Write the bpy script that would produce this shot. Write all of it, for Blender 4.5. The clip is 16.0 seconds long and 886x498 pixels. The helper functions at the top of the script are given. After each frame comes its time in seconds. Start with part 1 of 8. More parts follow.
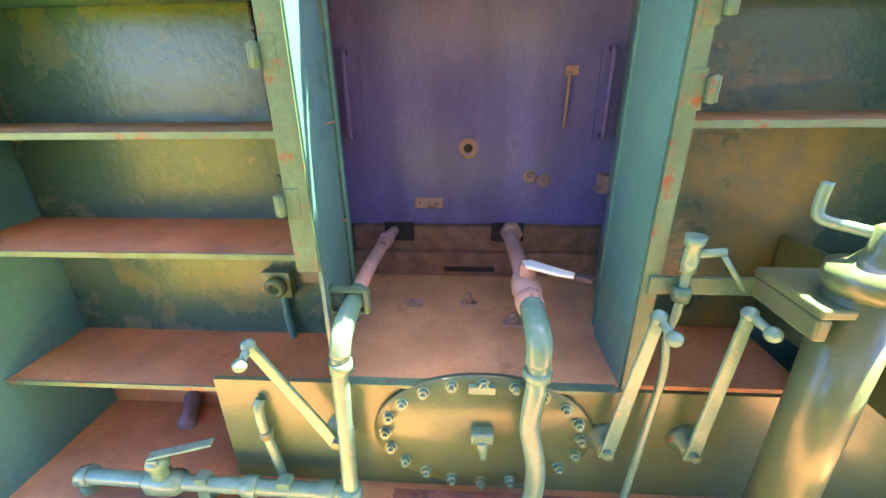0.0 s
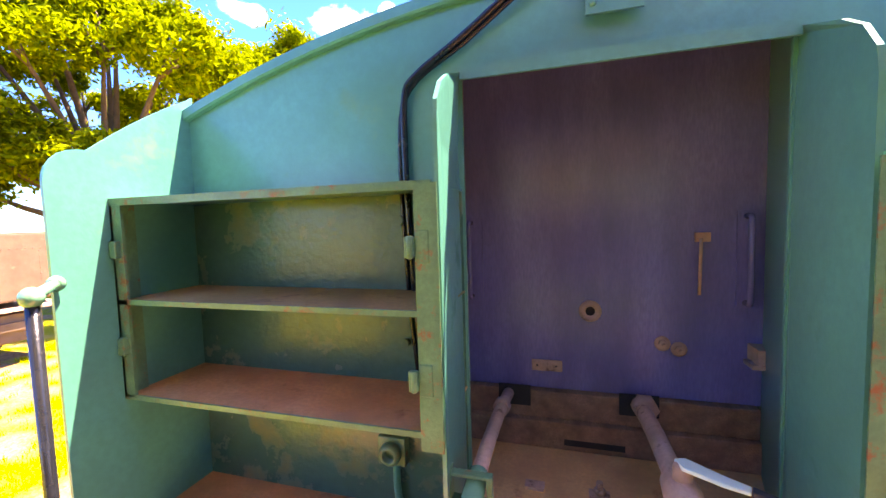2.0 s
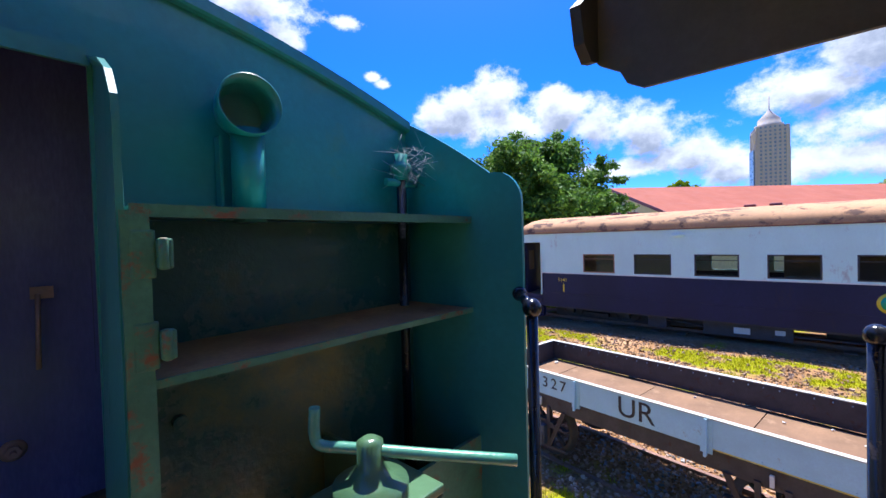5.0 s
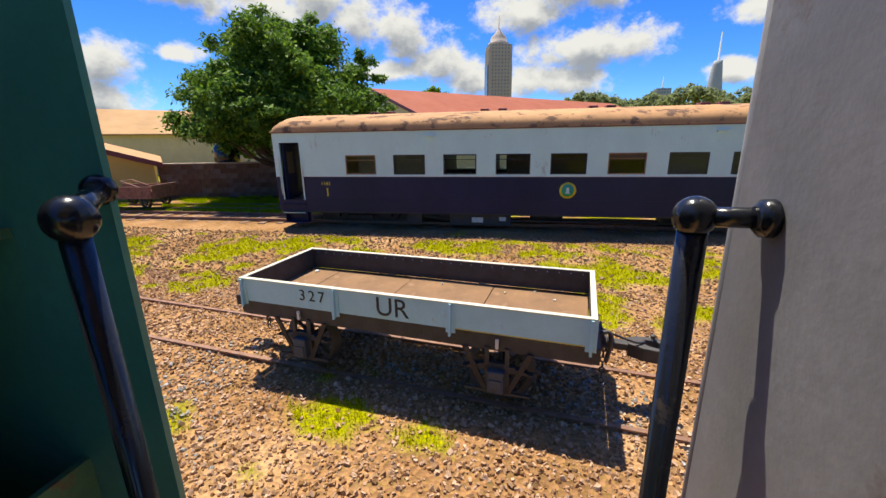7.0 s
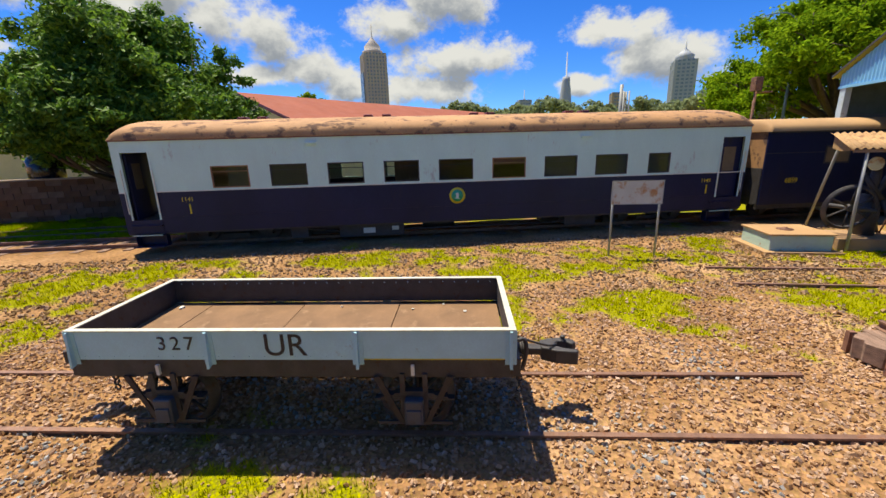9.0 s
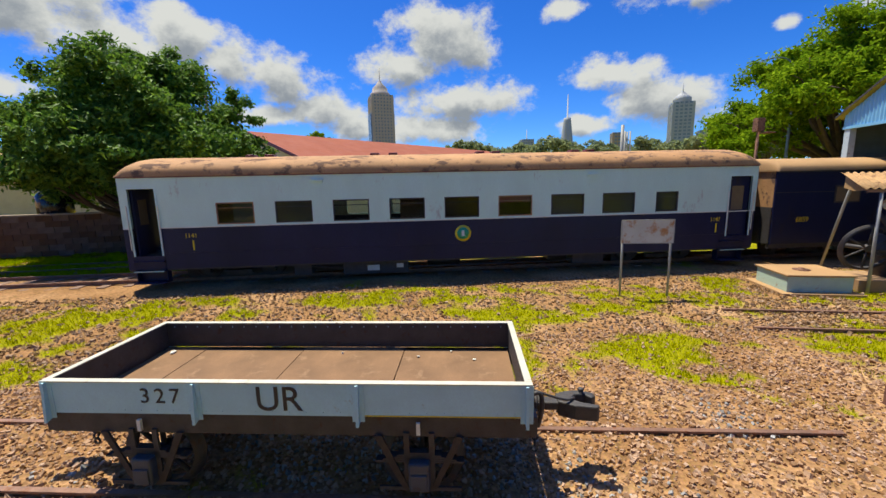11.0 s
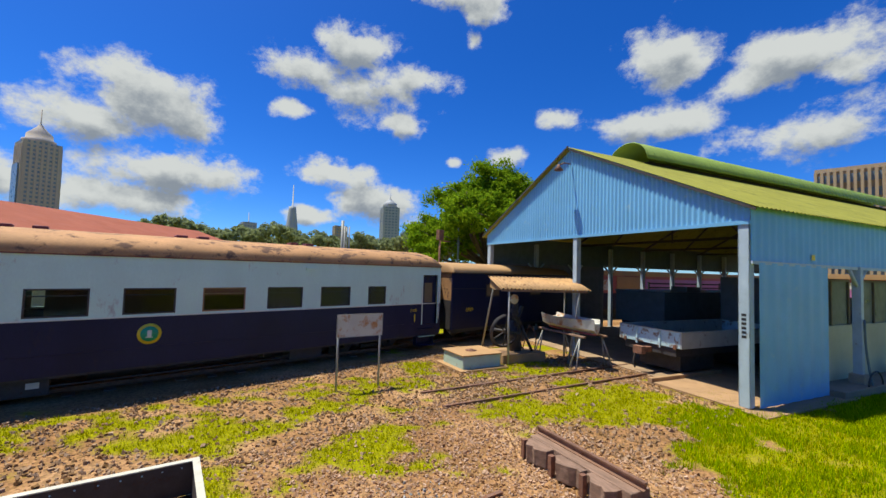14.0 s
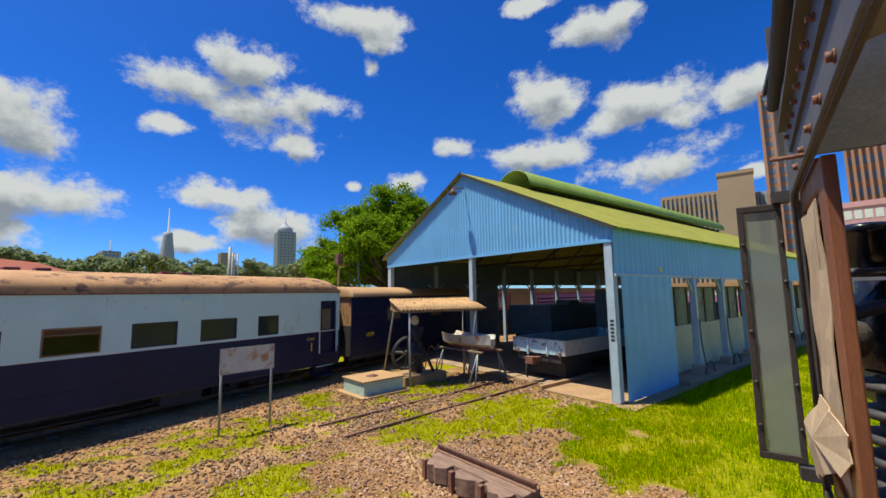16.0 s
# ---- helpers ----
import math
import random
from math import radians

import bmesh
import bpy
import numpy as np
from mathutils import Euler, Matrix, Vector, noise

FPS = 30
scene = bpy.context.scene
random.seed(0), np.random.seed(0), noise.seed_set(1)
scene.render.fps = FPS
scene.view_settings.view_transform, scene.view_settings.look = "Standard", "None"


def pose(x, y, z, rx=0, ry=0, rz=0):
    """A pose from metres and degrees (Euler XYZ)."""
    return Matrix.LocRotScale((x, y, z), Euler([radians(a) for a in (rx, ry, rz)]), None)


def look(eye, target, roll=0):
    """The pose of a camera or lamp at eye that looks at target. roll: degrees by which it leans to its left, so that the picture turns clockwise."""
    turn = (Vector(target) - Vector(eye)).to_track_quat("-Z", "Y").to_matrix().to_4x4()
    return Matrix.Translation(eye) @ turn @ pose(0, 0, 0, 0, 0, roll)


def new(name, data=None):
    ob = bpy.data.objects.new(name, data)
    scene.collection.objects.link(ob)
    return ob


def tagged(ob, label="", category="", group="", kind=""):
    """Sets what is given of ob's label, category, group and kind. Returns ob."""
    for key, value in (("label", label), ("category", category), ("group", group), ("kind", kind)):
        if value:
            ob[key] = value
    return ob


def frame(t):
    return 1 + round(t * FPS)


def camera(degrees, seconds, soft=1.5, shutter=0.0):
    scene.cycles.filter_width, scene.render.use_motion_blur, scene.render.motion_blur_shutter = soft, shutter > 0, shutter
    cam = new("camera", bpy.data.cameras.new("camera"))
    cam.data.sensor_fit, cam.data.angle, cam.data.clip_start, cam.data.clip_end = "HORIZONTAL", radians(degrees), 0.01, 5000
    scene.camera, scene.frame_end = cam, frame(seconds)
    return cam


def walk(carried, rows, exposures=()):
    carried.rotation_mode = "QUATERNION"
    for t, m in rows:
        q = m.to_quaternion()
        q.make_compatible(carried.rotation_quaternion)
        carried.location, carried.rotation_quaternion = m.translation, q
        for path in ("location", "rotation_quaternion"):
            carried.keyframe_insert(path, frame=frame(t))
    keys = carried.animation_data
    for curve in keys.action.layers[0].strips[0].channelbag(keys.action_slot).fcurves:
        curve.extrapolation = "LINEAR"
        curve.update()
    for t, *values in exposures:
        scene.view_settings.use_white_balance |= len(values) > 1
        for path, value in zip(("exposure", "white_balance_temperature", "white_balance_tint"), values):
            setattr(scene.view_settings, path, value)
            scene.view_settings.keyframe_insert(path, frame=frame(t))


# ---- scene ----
cam = camera(95.4, 16.0)
PATH = [
    (0, (0.093, 0.023, 2.77), (-0.03, 1.865, 2.0), -0.8),
    (0.5, (0.036, 0.01, 2.788), (-0.28, 1.835, 2.034), -2.0),
    (1, (-0.015, -0.01, 2.807), (-0.52, 1.811, 2.152), -2.9),
    (1.5, (-0.031, 0.008, 2.843), (-0.624, 1.864, 2.39), -2.6),
    (2, (-0.015, 0.04, 2.897), (-0.589, 1.951, 2.755), -1.7),
    (2.5, (-0.004, 0.075, 2.971), (-0.431, 2.021, 3.146), -0.6),
    (3, (0.024, 0.102, 2.996), (-0.122, 2.064, 3.352), 0.1),
    (3.5, (0.115, 0.106, 2.985), (0.387, 2.052, 3.357), 0.2),
    (4, (0.197, 0.079, 2.978), (0.955, 1.908, 3.265), -0.4),
    (4.5, (0.298, 0.068, 2.969), (1.456, 1.692, 3.119), -1.1),
    (5, (0.417, 0.12, 2.926), (1.898, 1.463, 2.881), -1.6),
    (5.2, (0.48, 0.167, 2.898), (2.063, 1.382, 2.765), -1.3),
    (7.3, (1.126, 0.206, 2.806), (3.039, 0.43, 2.264), -1.1),
    (7.5, (1.168, 0.238, 2.802), (3.09, 0.364, 2.261), -1.1),
    (8, (1.255, 0.318, 2.794), (3.182, 0.238, 2.265), -1.0),
    (8.5, (1.348, 0.356, 2.797), (3.272, 0.181, 2.278), -1.2),
    (9, (1.463, 0.354, 2.781), (3.389, 0.174, 2.273), -1.5),
    (11.5, (1.726, 0.378, 2.823), (3.7, 0.203, 2.552), -1.1),
    (12, (1.745, 0.375, 2.857), (3.724, 0.162, 2.659), -1.0),
    (12.5, (1.775, 0.354, 2.894), (3.737, -0.022, 2.801), -0.2),
    (13, (1.792, 0.285, 2.923), (3.671, -0.4, 2.911), 0.9),
    (13.5, (1.765, 0.229, 2.963), (3.468, -0.819, 3.009), 1.7),
    (14, (1.754, 0.195, 2.988), (3.227, -1.155, 3.087), 1.8),
    (14.5, (1.632, 0.167, 2.936), (2.888, -1.381, 3.094), 1.5),
    (15, (1.631, 0.163, 2.936), (2.707, -1.511, 3.132), 0.7),
    (15.5, (1.632, 0.172, 2.935), (2.64, -1.541, 3.161), -0.1),
    (16, (1.631, 0.167, 2.936), (2.733, -1.488, 3.156), -0.9),
]
EXPOSURES = [
    (0.0, 4.45, 10000, 26), (1.0, 4.15, 10000, 26), (2.0, 3.6, 10000, 28), (2.5, 3.45, 9800, 28), (3.0, 3.15, 8000, 22), (3.5, 2.42, 5600, 26),
    (4.0, 2.05, 5300, 22), (4.5, 1.75, 5400, 18), (5.2, 1.32, 5800, 13), (7.3, 1.0, 7400, 6), (9.2, 0.85, 7400, 5), (11.5, 0.72, 7000, 4), (16.0, 0.65, 6800, 3),
]
walk(cam, [(t, look(eye, target, roll)) for t, eye, target, roll in PATH], EXPOSURES)

# ---- sky and sun ----
SUN = Vector((0.30, 0.22, 1.0)).normalized()
ELEV = math.asin(SUN.z)
AZIM = math.atan2(SUN.x, SUN.y)
# yaw to the left of +y, elevation, half width, half height, all in degrees
CLOUDS_TENDER = [
    (28.5, 24.6, 5.8, 1.8), (23.2, 26.4, 1.3, 1.3), (17.6, 27.2, 1.8, 1.1), (8.6, 29.0, 4.8, 1.8), (41.4, 24.9, 2.4, 1.3),
    (-21.7, 28.4, 6.3, 3.4), (-35.8, 27.7, 1.9, 0.8), (-38.7, 21.8, 1.2, 0.6), (-27.0, 25.2, 2.7, 2.7), (-40.2, 20.9, 1.3, 0.9), (-48.8, 17.0, 5.0, 2.7),
    (-41.4, 8.0, 4.6, 3.2), (-40.1, 4.4, 4.9, 3.3), (-48.5, 9.5, 3.0, 1.1),
]
CLOUDS_COACH = [
    (-56.2, 18.8, 3.4, 3.2), (-58.0, 15.2, 5.6, 2.8), (-64.1, 16.5, 4.8, 3.0), (-68.8, 13.8, 3.3, 2.6), (-75.4, 12.6, 7.0, 3.1), (-79.4, 9.4, 3.7, 2.9),
    (-72.8, 8.3, 5.6, 1.7), (-83.6, 7.5, 4.5, 2.6), (-95.9, 17.4, 7.1, 3.9), (-89.6, 14.7, 5.6, 2.4), (-99.8, 16.4, 3.6, 3.8), (-99.0, 10.4, 10.2, 2.7), (-94.2, 6.9, 7.9, 2.0),
]
CLOUDS_CITY = [
    (-112.7, 25.1, 5.8, 2.9), (-118.9, 28.0, 5.3, 3.3), (-122.6, 23.4, 6.4, 4.2), (-129.2, 25.3, 5.5, 2.2), (-125.6, 20.0, 3.7, 1.8), (-111.3, 20.1, 2.9, 1.3), (-133.0, 35.7, 6.1, 2.0),
    (-137.1, 33.6, 2.8, 2.5), (-135.9, 30.3, 1.4, 1.4), (-116.7, 12.3, 5.9, 1.9), (-122.4, 8.8, 5.9, 2.6), (-113.7, 6.6, 4.1, 1.4), (-141.2, 16.0, 3.2, 1.7), (-133.6, 15.0, 1.4, 0.8),
]
CLOUDS_SHED = [
    (-161.2, 25.8, 5.1, 3.1), (-170.7, 21.7, 4.3, 2.1), (-174.2, 23.3, 6.8, 2.7), (-177.9, 21.2, 3.0, 1.7), (-184.9, 22.5, 3.1, 2.1), (-147.9, 20.4, 3.5, 1.6), (-158.5, 18.8, 8.1, 2.1),
    (-176.2, 14.9, 8.0, 3.3), (-169.3, 32.6, 4.3, 2.3), (-172.3, 33.7, 2.6, 1.2), (-160.2, 36.5, 3.4, 1.0), (-185.1, 13.3, 1.9, 0.9),
]


def build_world():
    world = bpy.data.worlds.new("sky")
    scene.world = world
    world.use_nodes = True
    nt = world.node_tree
    nt.nodes.clear()

    def math_node(op, a, b=None, c=None):
        n = nt.nodes.new("ShaderNodeMath")
        n.operation = op
        for i, v in enumerate((a, b, c)):
            if v is None:
                continue
            if isinstance(v, (int, float)):
                n.inputs[i].default_value = v
            else:
                nt.links.new(v, n.inputs[i])
        return n.outputs[0]

    sky = nt.nodes.new("ShaderNodeTexSky")
    sky.sky_type, sky.sun_disc = "NISHITA", False
    sky.sun_elevation, sky.sun_rotation = ELEV, AZIM
    sky.altitude, sky.air_density, sky.dust_density, sky.ozone_density = 1600, 1.0, 0.6, 3.0
    co = nt.nodes.new("ShaderNodeTexCoord")
    sep = nt.nodes.new("ShaderNodeSeparateXYZ")
    nt.links.new(co.outputs["Generated"], sep.inputs[0])
    x, y, z = sep.outputs
    el = math_node("MULTIPLY", math_node("ARCSINE", z), 57.2958)
    # bearing counted from a yaw of -90 degrees, so that its seam lies behind the tender's far side
    az = math_node("MULTIPLY", math_node("ARCTAN2", y, x), 57.2958)

    def fbm(scale, detail, rough, offset):
        mp = nt.nodes.new("ShaderNodeMapping")
        mp.inputs["Scale"].default_value = (1, 1, 1.35)
        mp.inputs["Location"].default_value = offset
        nt.links.new(co.outputs["Generated"], mp.inputs[0])
        n = nt.nodes.new("ShaderNodeTexNoise")
        n.inputs["Scale"].default_value, n.inputs["Detail"].default_value, n.inputs["Roughness"].default_value = scale, detail, rough
        nt.links.new(mp.outputs[0], n.inputs["Vector"])
        return n.outputs[0]

    def heap(lift):
        """One in the middle of a cloud, zero at its rim, seen from so many degrees higher up."""
        near = None
        for yaw, e, w, h in CLOUDS_TENDER + CLOUDS_COACH + CLOUDS_CITY + CLOUDS_SHED:
            k = math.cos(radians(e)) / (w * 1.02)
            u = math_node("MULTIPLY_ADD", az, k, -(yaw + 90) * k)
            v = math_node("MULTIPLY_ADD", el, 1 / (h * 1.02), (lift - e) / (h * 1.02))
            d = math_node("MULTIPLY_ADD", u, u, math_node("MULTIPLY", v, v))
            near = d if near is None else math_node("SMOOTH_MIN", near, d, 0.35)
        return math_node("SUBTRACT", 1.0, math_node("SQRT", math_node("MAXIMUM", near, 0.0)))

    def soft(v, lo, hi):
        n = nt.nodes.new("ShaderNodeMapRange")
        n.interpolation_type = "SMOOTHSTEP"
        n.inputs["From Min"].default_value, n.inputs["From Max"].default_value = lo, hi
        nt.links.new(v, n.inputs["Value"])
        return n

    field = heap(0.0)
    billow = fbm(9.0, 12, 0.66, (0, 0, 0))
    broad = fbm(3.1, 3, 0.5, (4, 1, 2))
    rough_edge = math_node("ADD", math_node("MULTIPLY", math_node("SUBTRACT", billow, 0.5), 3.1), math_node("MULTIPLY", math_node("SUBTRACT", broad, 0.5), 1.4))
    dense = math_node("ADD", field, rough_edge)
    cover = soft(dense, -0.10, 0.55)
    # grey undersides: how much cloud lies above, towards the high sun
    above = math_node("ADD", heap(2.0), math_node("MULTIPLY", math_node("SUBTRACT", fbm(9.0, 8, 0.62, (0, 0, 0.045)), 0.5), 2.6))
    shade = soft(above, 0.0, 0.95)
    tone = nt.nodes.new("ShaderNodeMix")
    tone.data_type = "RGBA"
    tone.inputs["A"].default_value, tone.inputs["B"].default_value = (4.3, 4.45, 4.7, 1), (1.7, 1.95, 2.45, 1)
    nt.links.new(shade.outputs[0], tone.inputs["Factor"])
    mix = nt.nodes.new("ShaderNodeMix")
    mix.data_type = "RGBA"
    nt.links.new(cover.outputs[0], mix.inputs["Factor"])
    deep = nt.nodes.new("ShaderNodeHueSaturation")
    deep.inputs["Saturation"].default_value, deep.inputs["Value"].default_value = 1.35, 0.70
    nt.links.new(sky.outputs[0], deep.inputs["Color"])
    hue = nt.nodes.new("ShaderNodeMix")
    hue.data_type, hue.blend_type = "RGBA", "MULTIPLY"
    hue.inputs["Factor"].default_value, hue.inputs["B"].default_value = 1.0, (0.55, 0.92, 1.6, 1)
    nt.links.new(deep.outputs[0], hue.inputs["A"])
    nt.links.new(hue.outputs["Result"], mix.inputs["A"])
    nt.links.new(tone.outputs["Result"], mix.inputs["B"])
    # pale glow of the air round the sun
    dot = nt.nodes.new("ShaderNodeVectorMath")
    dot.operation = "DOT_PRODUCT"
    dot.inputs[1].default_value = SUN
    nt.links.new(co.outputs["Generated"], dot.inputs[0])
    away = math_node("MULTIPLY", math_node("ARCCOSINE", math_node("MINIMUM", dot.outputs["Value"], 0.9999)), 57.2958)
    halo = math_node("MULTIPLY", math_node("EXPONENT", math_node("MULTIPLY", away, -0.11)), 13.0)
    glow = nt.nodes.new("ShaderNodeMix")
    glow.data_type, glow.blend_type = "RGBA", "ADD"
    glow.inputs["Factor"].default_value = 1.0
    warm = nt.nodes.new("ShaderNodeVectorMath")
    warm.operation = "SCALE"
    warm.inputs[0].default_value = (1.0, 0.96, 0.90)
    nt.links.new(halo, warm.inputs["Scale"])
    nt.links.new(mix.outputs["Result"], glow.inputs["A"])
    nt.links.new(warm.outputs[0], glow.inputs["B"])
    bg = nt.nodes.new("ShaderNodeBackground")
    bg.inputs["Strength"].default_value = 0.095
    nt.links.new(glow.outputs["Result"], bg.inputs["Color"])
    out = nt.nodes.new("ShaderNodeOutputWorld")
    nt.links.new(bg.outputs[0], out.inputs[0])


build_world()
sun = new("sun", bpy.data.lights.new("sun", "SUN"))
sun.data.energy, sun.data.angle, sun.data.color = 4.2, radians(0.53), (1.0, 0.95, 0.86)
sun.matrix_world = look(SUN * 50, (0, 0, 0))


# ---- materials ----
def material(name, base, rough=0.6, metal=0.0, vary=0.25, second=None, patch=0.0, scale=3.0, grain=60.0, bump=0.15, bump_scale=120.0, coat=0.0, per_piece=0.0, edge=0.1, stretch=(1, 1, 1), spec=0.5):
    """Painted, rusted or dusty surface: base colour varied at two scales, a second colour in patches, fine relief."""
    m = bpy.data.materials.new(name)
    m.use_nodes = True
    nt = m.node_tree
    b = nt.nodes["Principled BSDF"]
    b.inputs["Roughness"].default_value, b.inputs["Metallic"].default_value = rough, metal
    b.inputs["Coat Weight"].default_value = coat
    b.inputs["Specular IOR Level"].default_value = spec
    co = nt.nodes.new("ShaderNodeTexCoord")
    mp = nt.nodes.new("ShaderNodeMapping")
    mp.inputs["Scale"].default_value = stretch
    nt.links.new(co.outputs["Object"], mp.inputs[0])

    def tex(s, detail=5, rough_=0.6):
        n = nt.nodes.new("ShaderNodeTexNoise")
        n.inputs["Scale"].default_value, n.inputs["Detail"].default_value, n.inputs["Roughness"].default_value = s, detail, rough_
        nt.links.new(mp.outputs[0], n.inputs["Vector"])
        return n.outputs[0]

    def ramp(v, lo, hi, a=0.0, c=1.0):
        n = nt.nodes.new("ShaderNodeMapRange")
        n.inputs["From Min"].default_value, n.inputs["From Max"].default_value = lo, hi
        n.inputs["To Min"].default_value, n.inputs["To Max"].default_value = a, c
        nt.links.new(v, n.inputs["Value"])
        return n.outputs[0]

    def blend(f, a, c, mode="MIX"):
        n = nt.nodes.new("ShaderNodeMix")
        n.data_type, n.blend_type = "RGBA", mode
        for k, v in (("Factor", f), ("A", a), ("B", c)):
            if isinstance(v, (int, float)):
                n.inputs[k].default_value = v
            elif isinstance(v, tuple):
                n.inputs[k].default_value = (*v, 1)
            else:
                nt.links.new(v, n.inputs[k])
        return n.outputs["Result"]

    lo = tuple(max(0.0, c * (1 - vary)) for c in base)
    hi = tuple(min(1.0, c * (1 + vary)) for c in base)
    colour = blend(ramp(tex(scale), 0.3, 0.7), lo, hi)
    colour = blend(ramp(tex(grain, 3), 0.35, 0.65, 0.0, 0.5), colour, tuple(c * (1 - vary) for c in base))
    mask = None
    if second:
        mask = ramp(tex(scale * 1.7, 8, 0.7), 0.62 - 0.3 * patch, 0.62 + edge - 0.3 * patch)
        colour = blend(mask, colour, second)
        b_r = ramp(mask, 0, 1, rough, min(1.0, rough + 0.35))
        nt.links.new(b_r, b.inputs["Roughness"])
    else:
        nt.links.new(ramp(tex(scale * 2.3), 0.3, 0.7, max(0.03, rough - 0.1), min(1, rough + 0.12)), b.inputs["Roughness"])
    if per_piece:
        info = nt.nodes.new("ShaderNodeObjectInfo")
        geo = nt.nodes.new("ShaderNodeNewGeometry")
        add = nt.nodes.new("ShaderNodeMath")
        add.operation = "ADD"
        nt.links.new(info.outputs["Random"], add.inputs[0])
        nt.links.new(geo.outputs["Random Per Island"], add.inputs[1])
        frac = nt.nodes.new("ShaderNodeMath")
        frac.operation = "FRACT"
        nt.links.new(add.outputs[0], frac.inputs[0])
        hsv = nt.nodes.new("ShaderNodeHueSaturation")
        nt.links.new(ramp(frac.outputs[0], 0, 1, 1 - per_piece, 1 + per_piece), hsv.inputs["Value"])
        nt.links.new(ramp(frac.outputs[0], 0, 1, 1.15, 0.75), hsv.inputs["Saturation"])
        nt.links.new(colour, hsv.inputs["Color"])
        colour = hsv.outputs[0]
    nt.links.new(colour, b.inputs["Base Color"])
    if bump:
        n = nt.nodes.new("ShaderNodeBump")
        n.inputs["Strength"].default_value, n.inputs["Distance"].default_value = bump, 0.01
        nt.links.new(tex(bump_scale, 4), n.inputs["Height"])
        nt.links.new(n.outputs[0], b.inputs["Normal"])
    return m


def glass(name, tint=(0.8, 0.85, 0.85), rough=0.03, clear=0.6):
    m = bpy.data.materials.new(name)
    m.use_nodes = True
    nt = m.node_tree
    out = nt.nodes["Material Output"]
    gl = nt.nodes.new("ShaderNodeBsdfGlossy")
    gl.inputs["Roughness"].default_value = rough
    tr = nt.nodes.new("ShaderNodeBsdfTransparent")
    tr.inputs["Color"].default_value = (*tint, 1)
    fr = nt.nodes.new("ShaderNodeFresnel")
    fr.inputs["IOR"].default_value = 1.25
    mx = nt.nodes.new("ShaderNodeMixShader")
    nt.links.new(fr.outputs[0], mx.inputs[0])
    nt.links.new(tr.outputs[0], mx.inputs[1])
    nt.links.new(gl.outputs[0], mx.inputs[2])
    if clear < 1:
        df = nt.nodes.new("ShaderNodeBsdfDiffuse")
        df.inputs["Color"].default_value = (0.33, 0.36, 0.31, 1)
        no = nt.nodes.new("ShaderNodeTexNoise")
        no.inputs["Scale"].default_value = 3.0
        co = nt.nodes.new("ShaderNodeTexCoord")
        nt.links.new(co.outputs["Object"], no.inputs["Vector"])
        rg = nt.nodes.new("ShaderNodeMapRange")
        rg.inputs["To Min"].default_value, rg.inputs["To Max"].default_value = max(0, 0.75 - clear), min(1, 1.25 - clear)
        nt.links.new(no.outputs[0], rg.inputs["Value"])
        m2 = nt.nodes.new("ShaderNodeMixShader")
        nt.links.new(rg.outputs[0], m2.inputs[0])
        nt.links.new(mx.outputs[0], m2.inputs[1])
        nt.links.new(df.outputs[0], m2.inputs[2])
        mx = m2
    nt.links.new(mx.outputs[0], out.inputs["Surface"])
    return m


RUST = (0.22, 0.085, 0.035)
M_TEAL = material("teal_paint", (0.050, 0.255, 0.215), 0.30, vary=0.18, second=(0.075, 0.24, 0.17), patch=0.1, scale=2.2, grain=40, bump=0.08, bump_scale=55, coat=0.15)
M_TEAL_WORN = material("worn_teal_paint", (0.068, 0.20, 0.115), 0.36, vary=0.3, second=RUST, patch=0.2, scale=9, grain=80, bump=0.2, bump_scale=90)
# Yellow patches imitate sunlit grass reflected in the gloss.
M_SHELF_BACK = material("green_paint_with_reflection", (0.035, 0.125, 0.095), 0.26, vary=0.25, second=(0.27, 0.21, 0.025), patch=0.36, edge=0.3, scale=1.1, grain=30, bump=0.25, bump_scale=38, coat=0.08)
M_PIPE = material("green_pipe_paint", (0.10, 0.30, 0.20), 0.22, vary=0.2, second=(0.2, 0.20, 0.10), patch=0.05, scale=8, grain=60, bump=0.15, bump_scale=50, coat=0.3)
M_DUST = material("rust_dust", (0.46, 0.26, 0.115), 0.9, vary=0.3, second=(0.28, 0.14, 0.065), patch=0.1, scale=5, grain=70, bump=0.3, bump_scale=150)
# Coal dust in a raised tone: the recess's missing light is in its colour.
M_FLOORDUST = material("lightened_coal_dust", (0.64, 0.37, 0.17), 0.9, vary=0.25, second=(0.42, 0.22, 0.10), patch=0.1, scale=5, grain=70, bump=0.3, bump_scale=150)
M_WAGONFLOOR = material("brown_wagon_floor", (0.215, 0.118, 0.058), 0.9, vary=0.25, second=(0.28, 0.17, 0.095), patch=0.15, scale=3, grain=60, bump=0.2, bump_scale=100)
# Ochre patches put a golden reflection into the green paint.
M_APRON = material("green_paint_gold_cast", (0.078, 0.165, 0.08), 0.28, vary=0.2, second=(0.14, 0.135, 0.045), patch=0.25, edge=0.3, scale=1.6, grain=50, bump=0.12, bump_scale=60, coat=0.2)
# Pale cream for cab surfaces out of view, chosen to bounce light.
M_BOUNCE = material("bounce_cream", (0.55, 0.50, 0.40), 0.7, vary=0.15, scale=2)
# Darker twin of the cab's black sheet, for the side in weaker light.
M_CABSIDE = material("weathered_cab_shaded", (0.095, 0.085, 0.078), 0.5, vary=0.3, second=(0.15, 0.10, 0.07), patch=0.12, scale=4, bump=0.12, bump_scale=60)
M_DUSTPIPE = material("dusty_iron", (0.44, 0.29, 0.23), 0.7, vary=0.25, second=(0.12, 0.07, 0.05), patch=0.2, scale=8, bump=0.2)
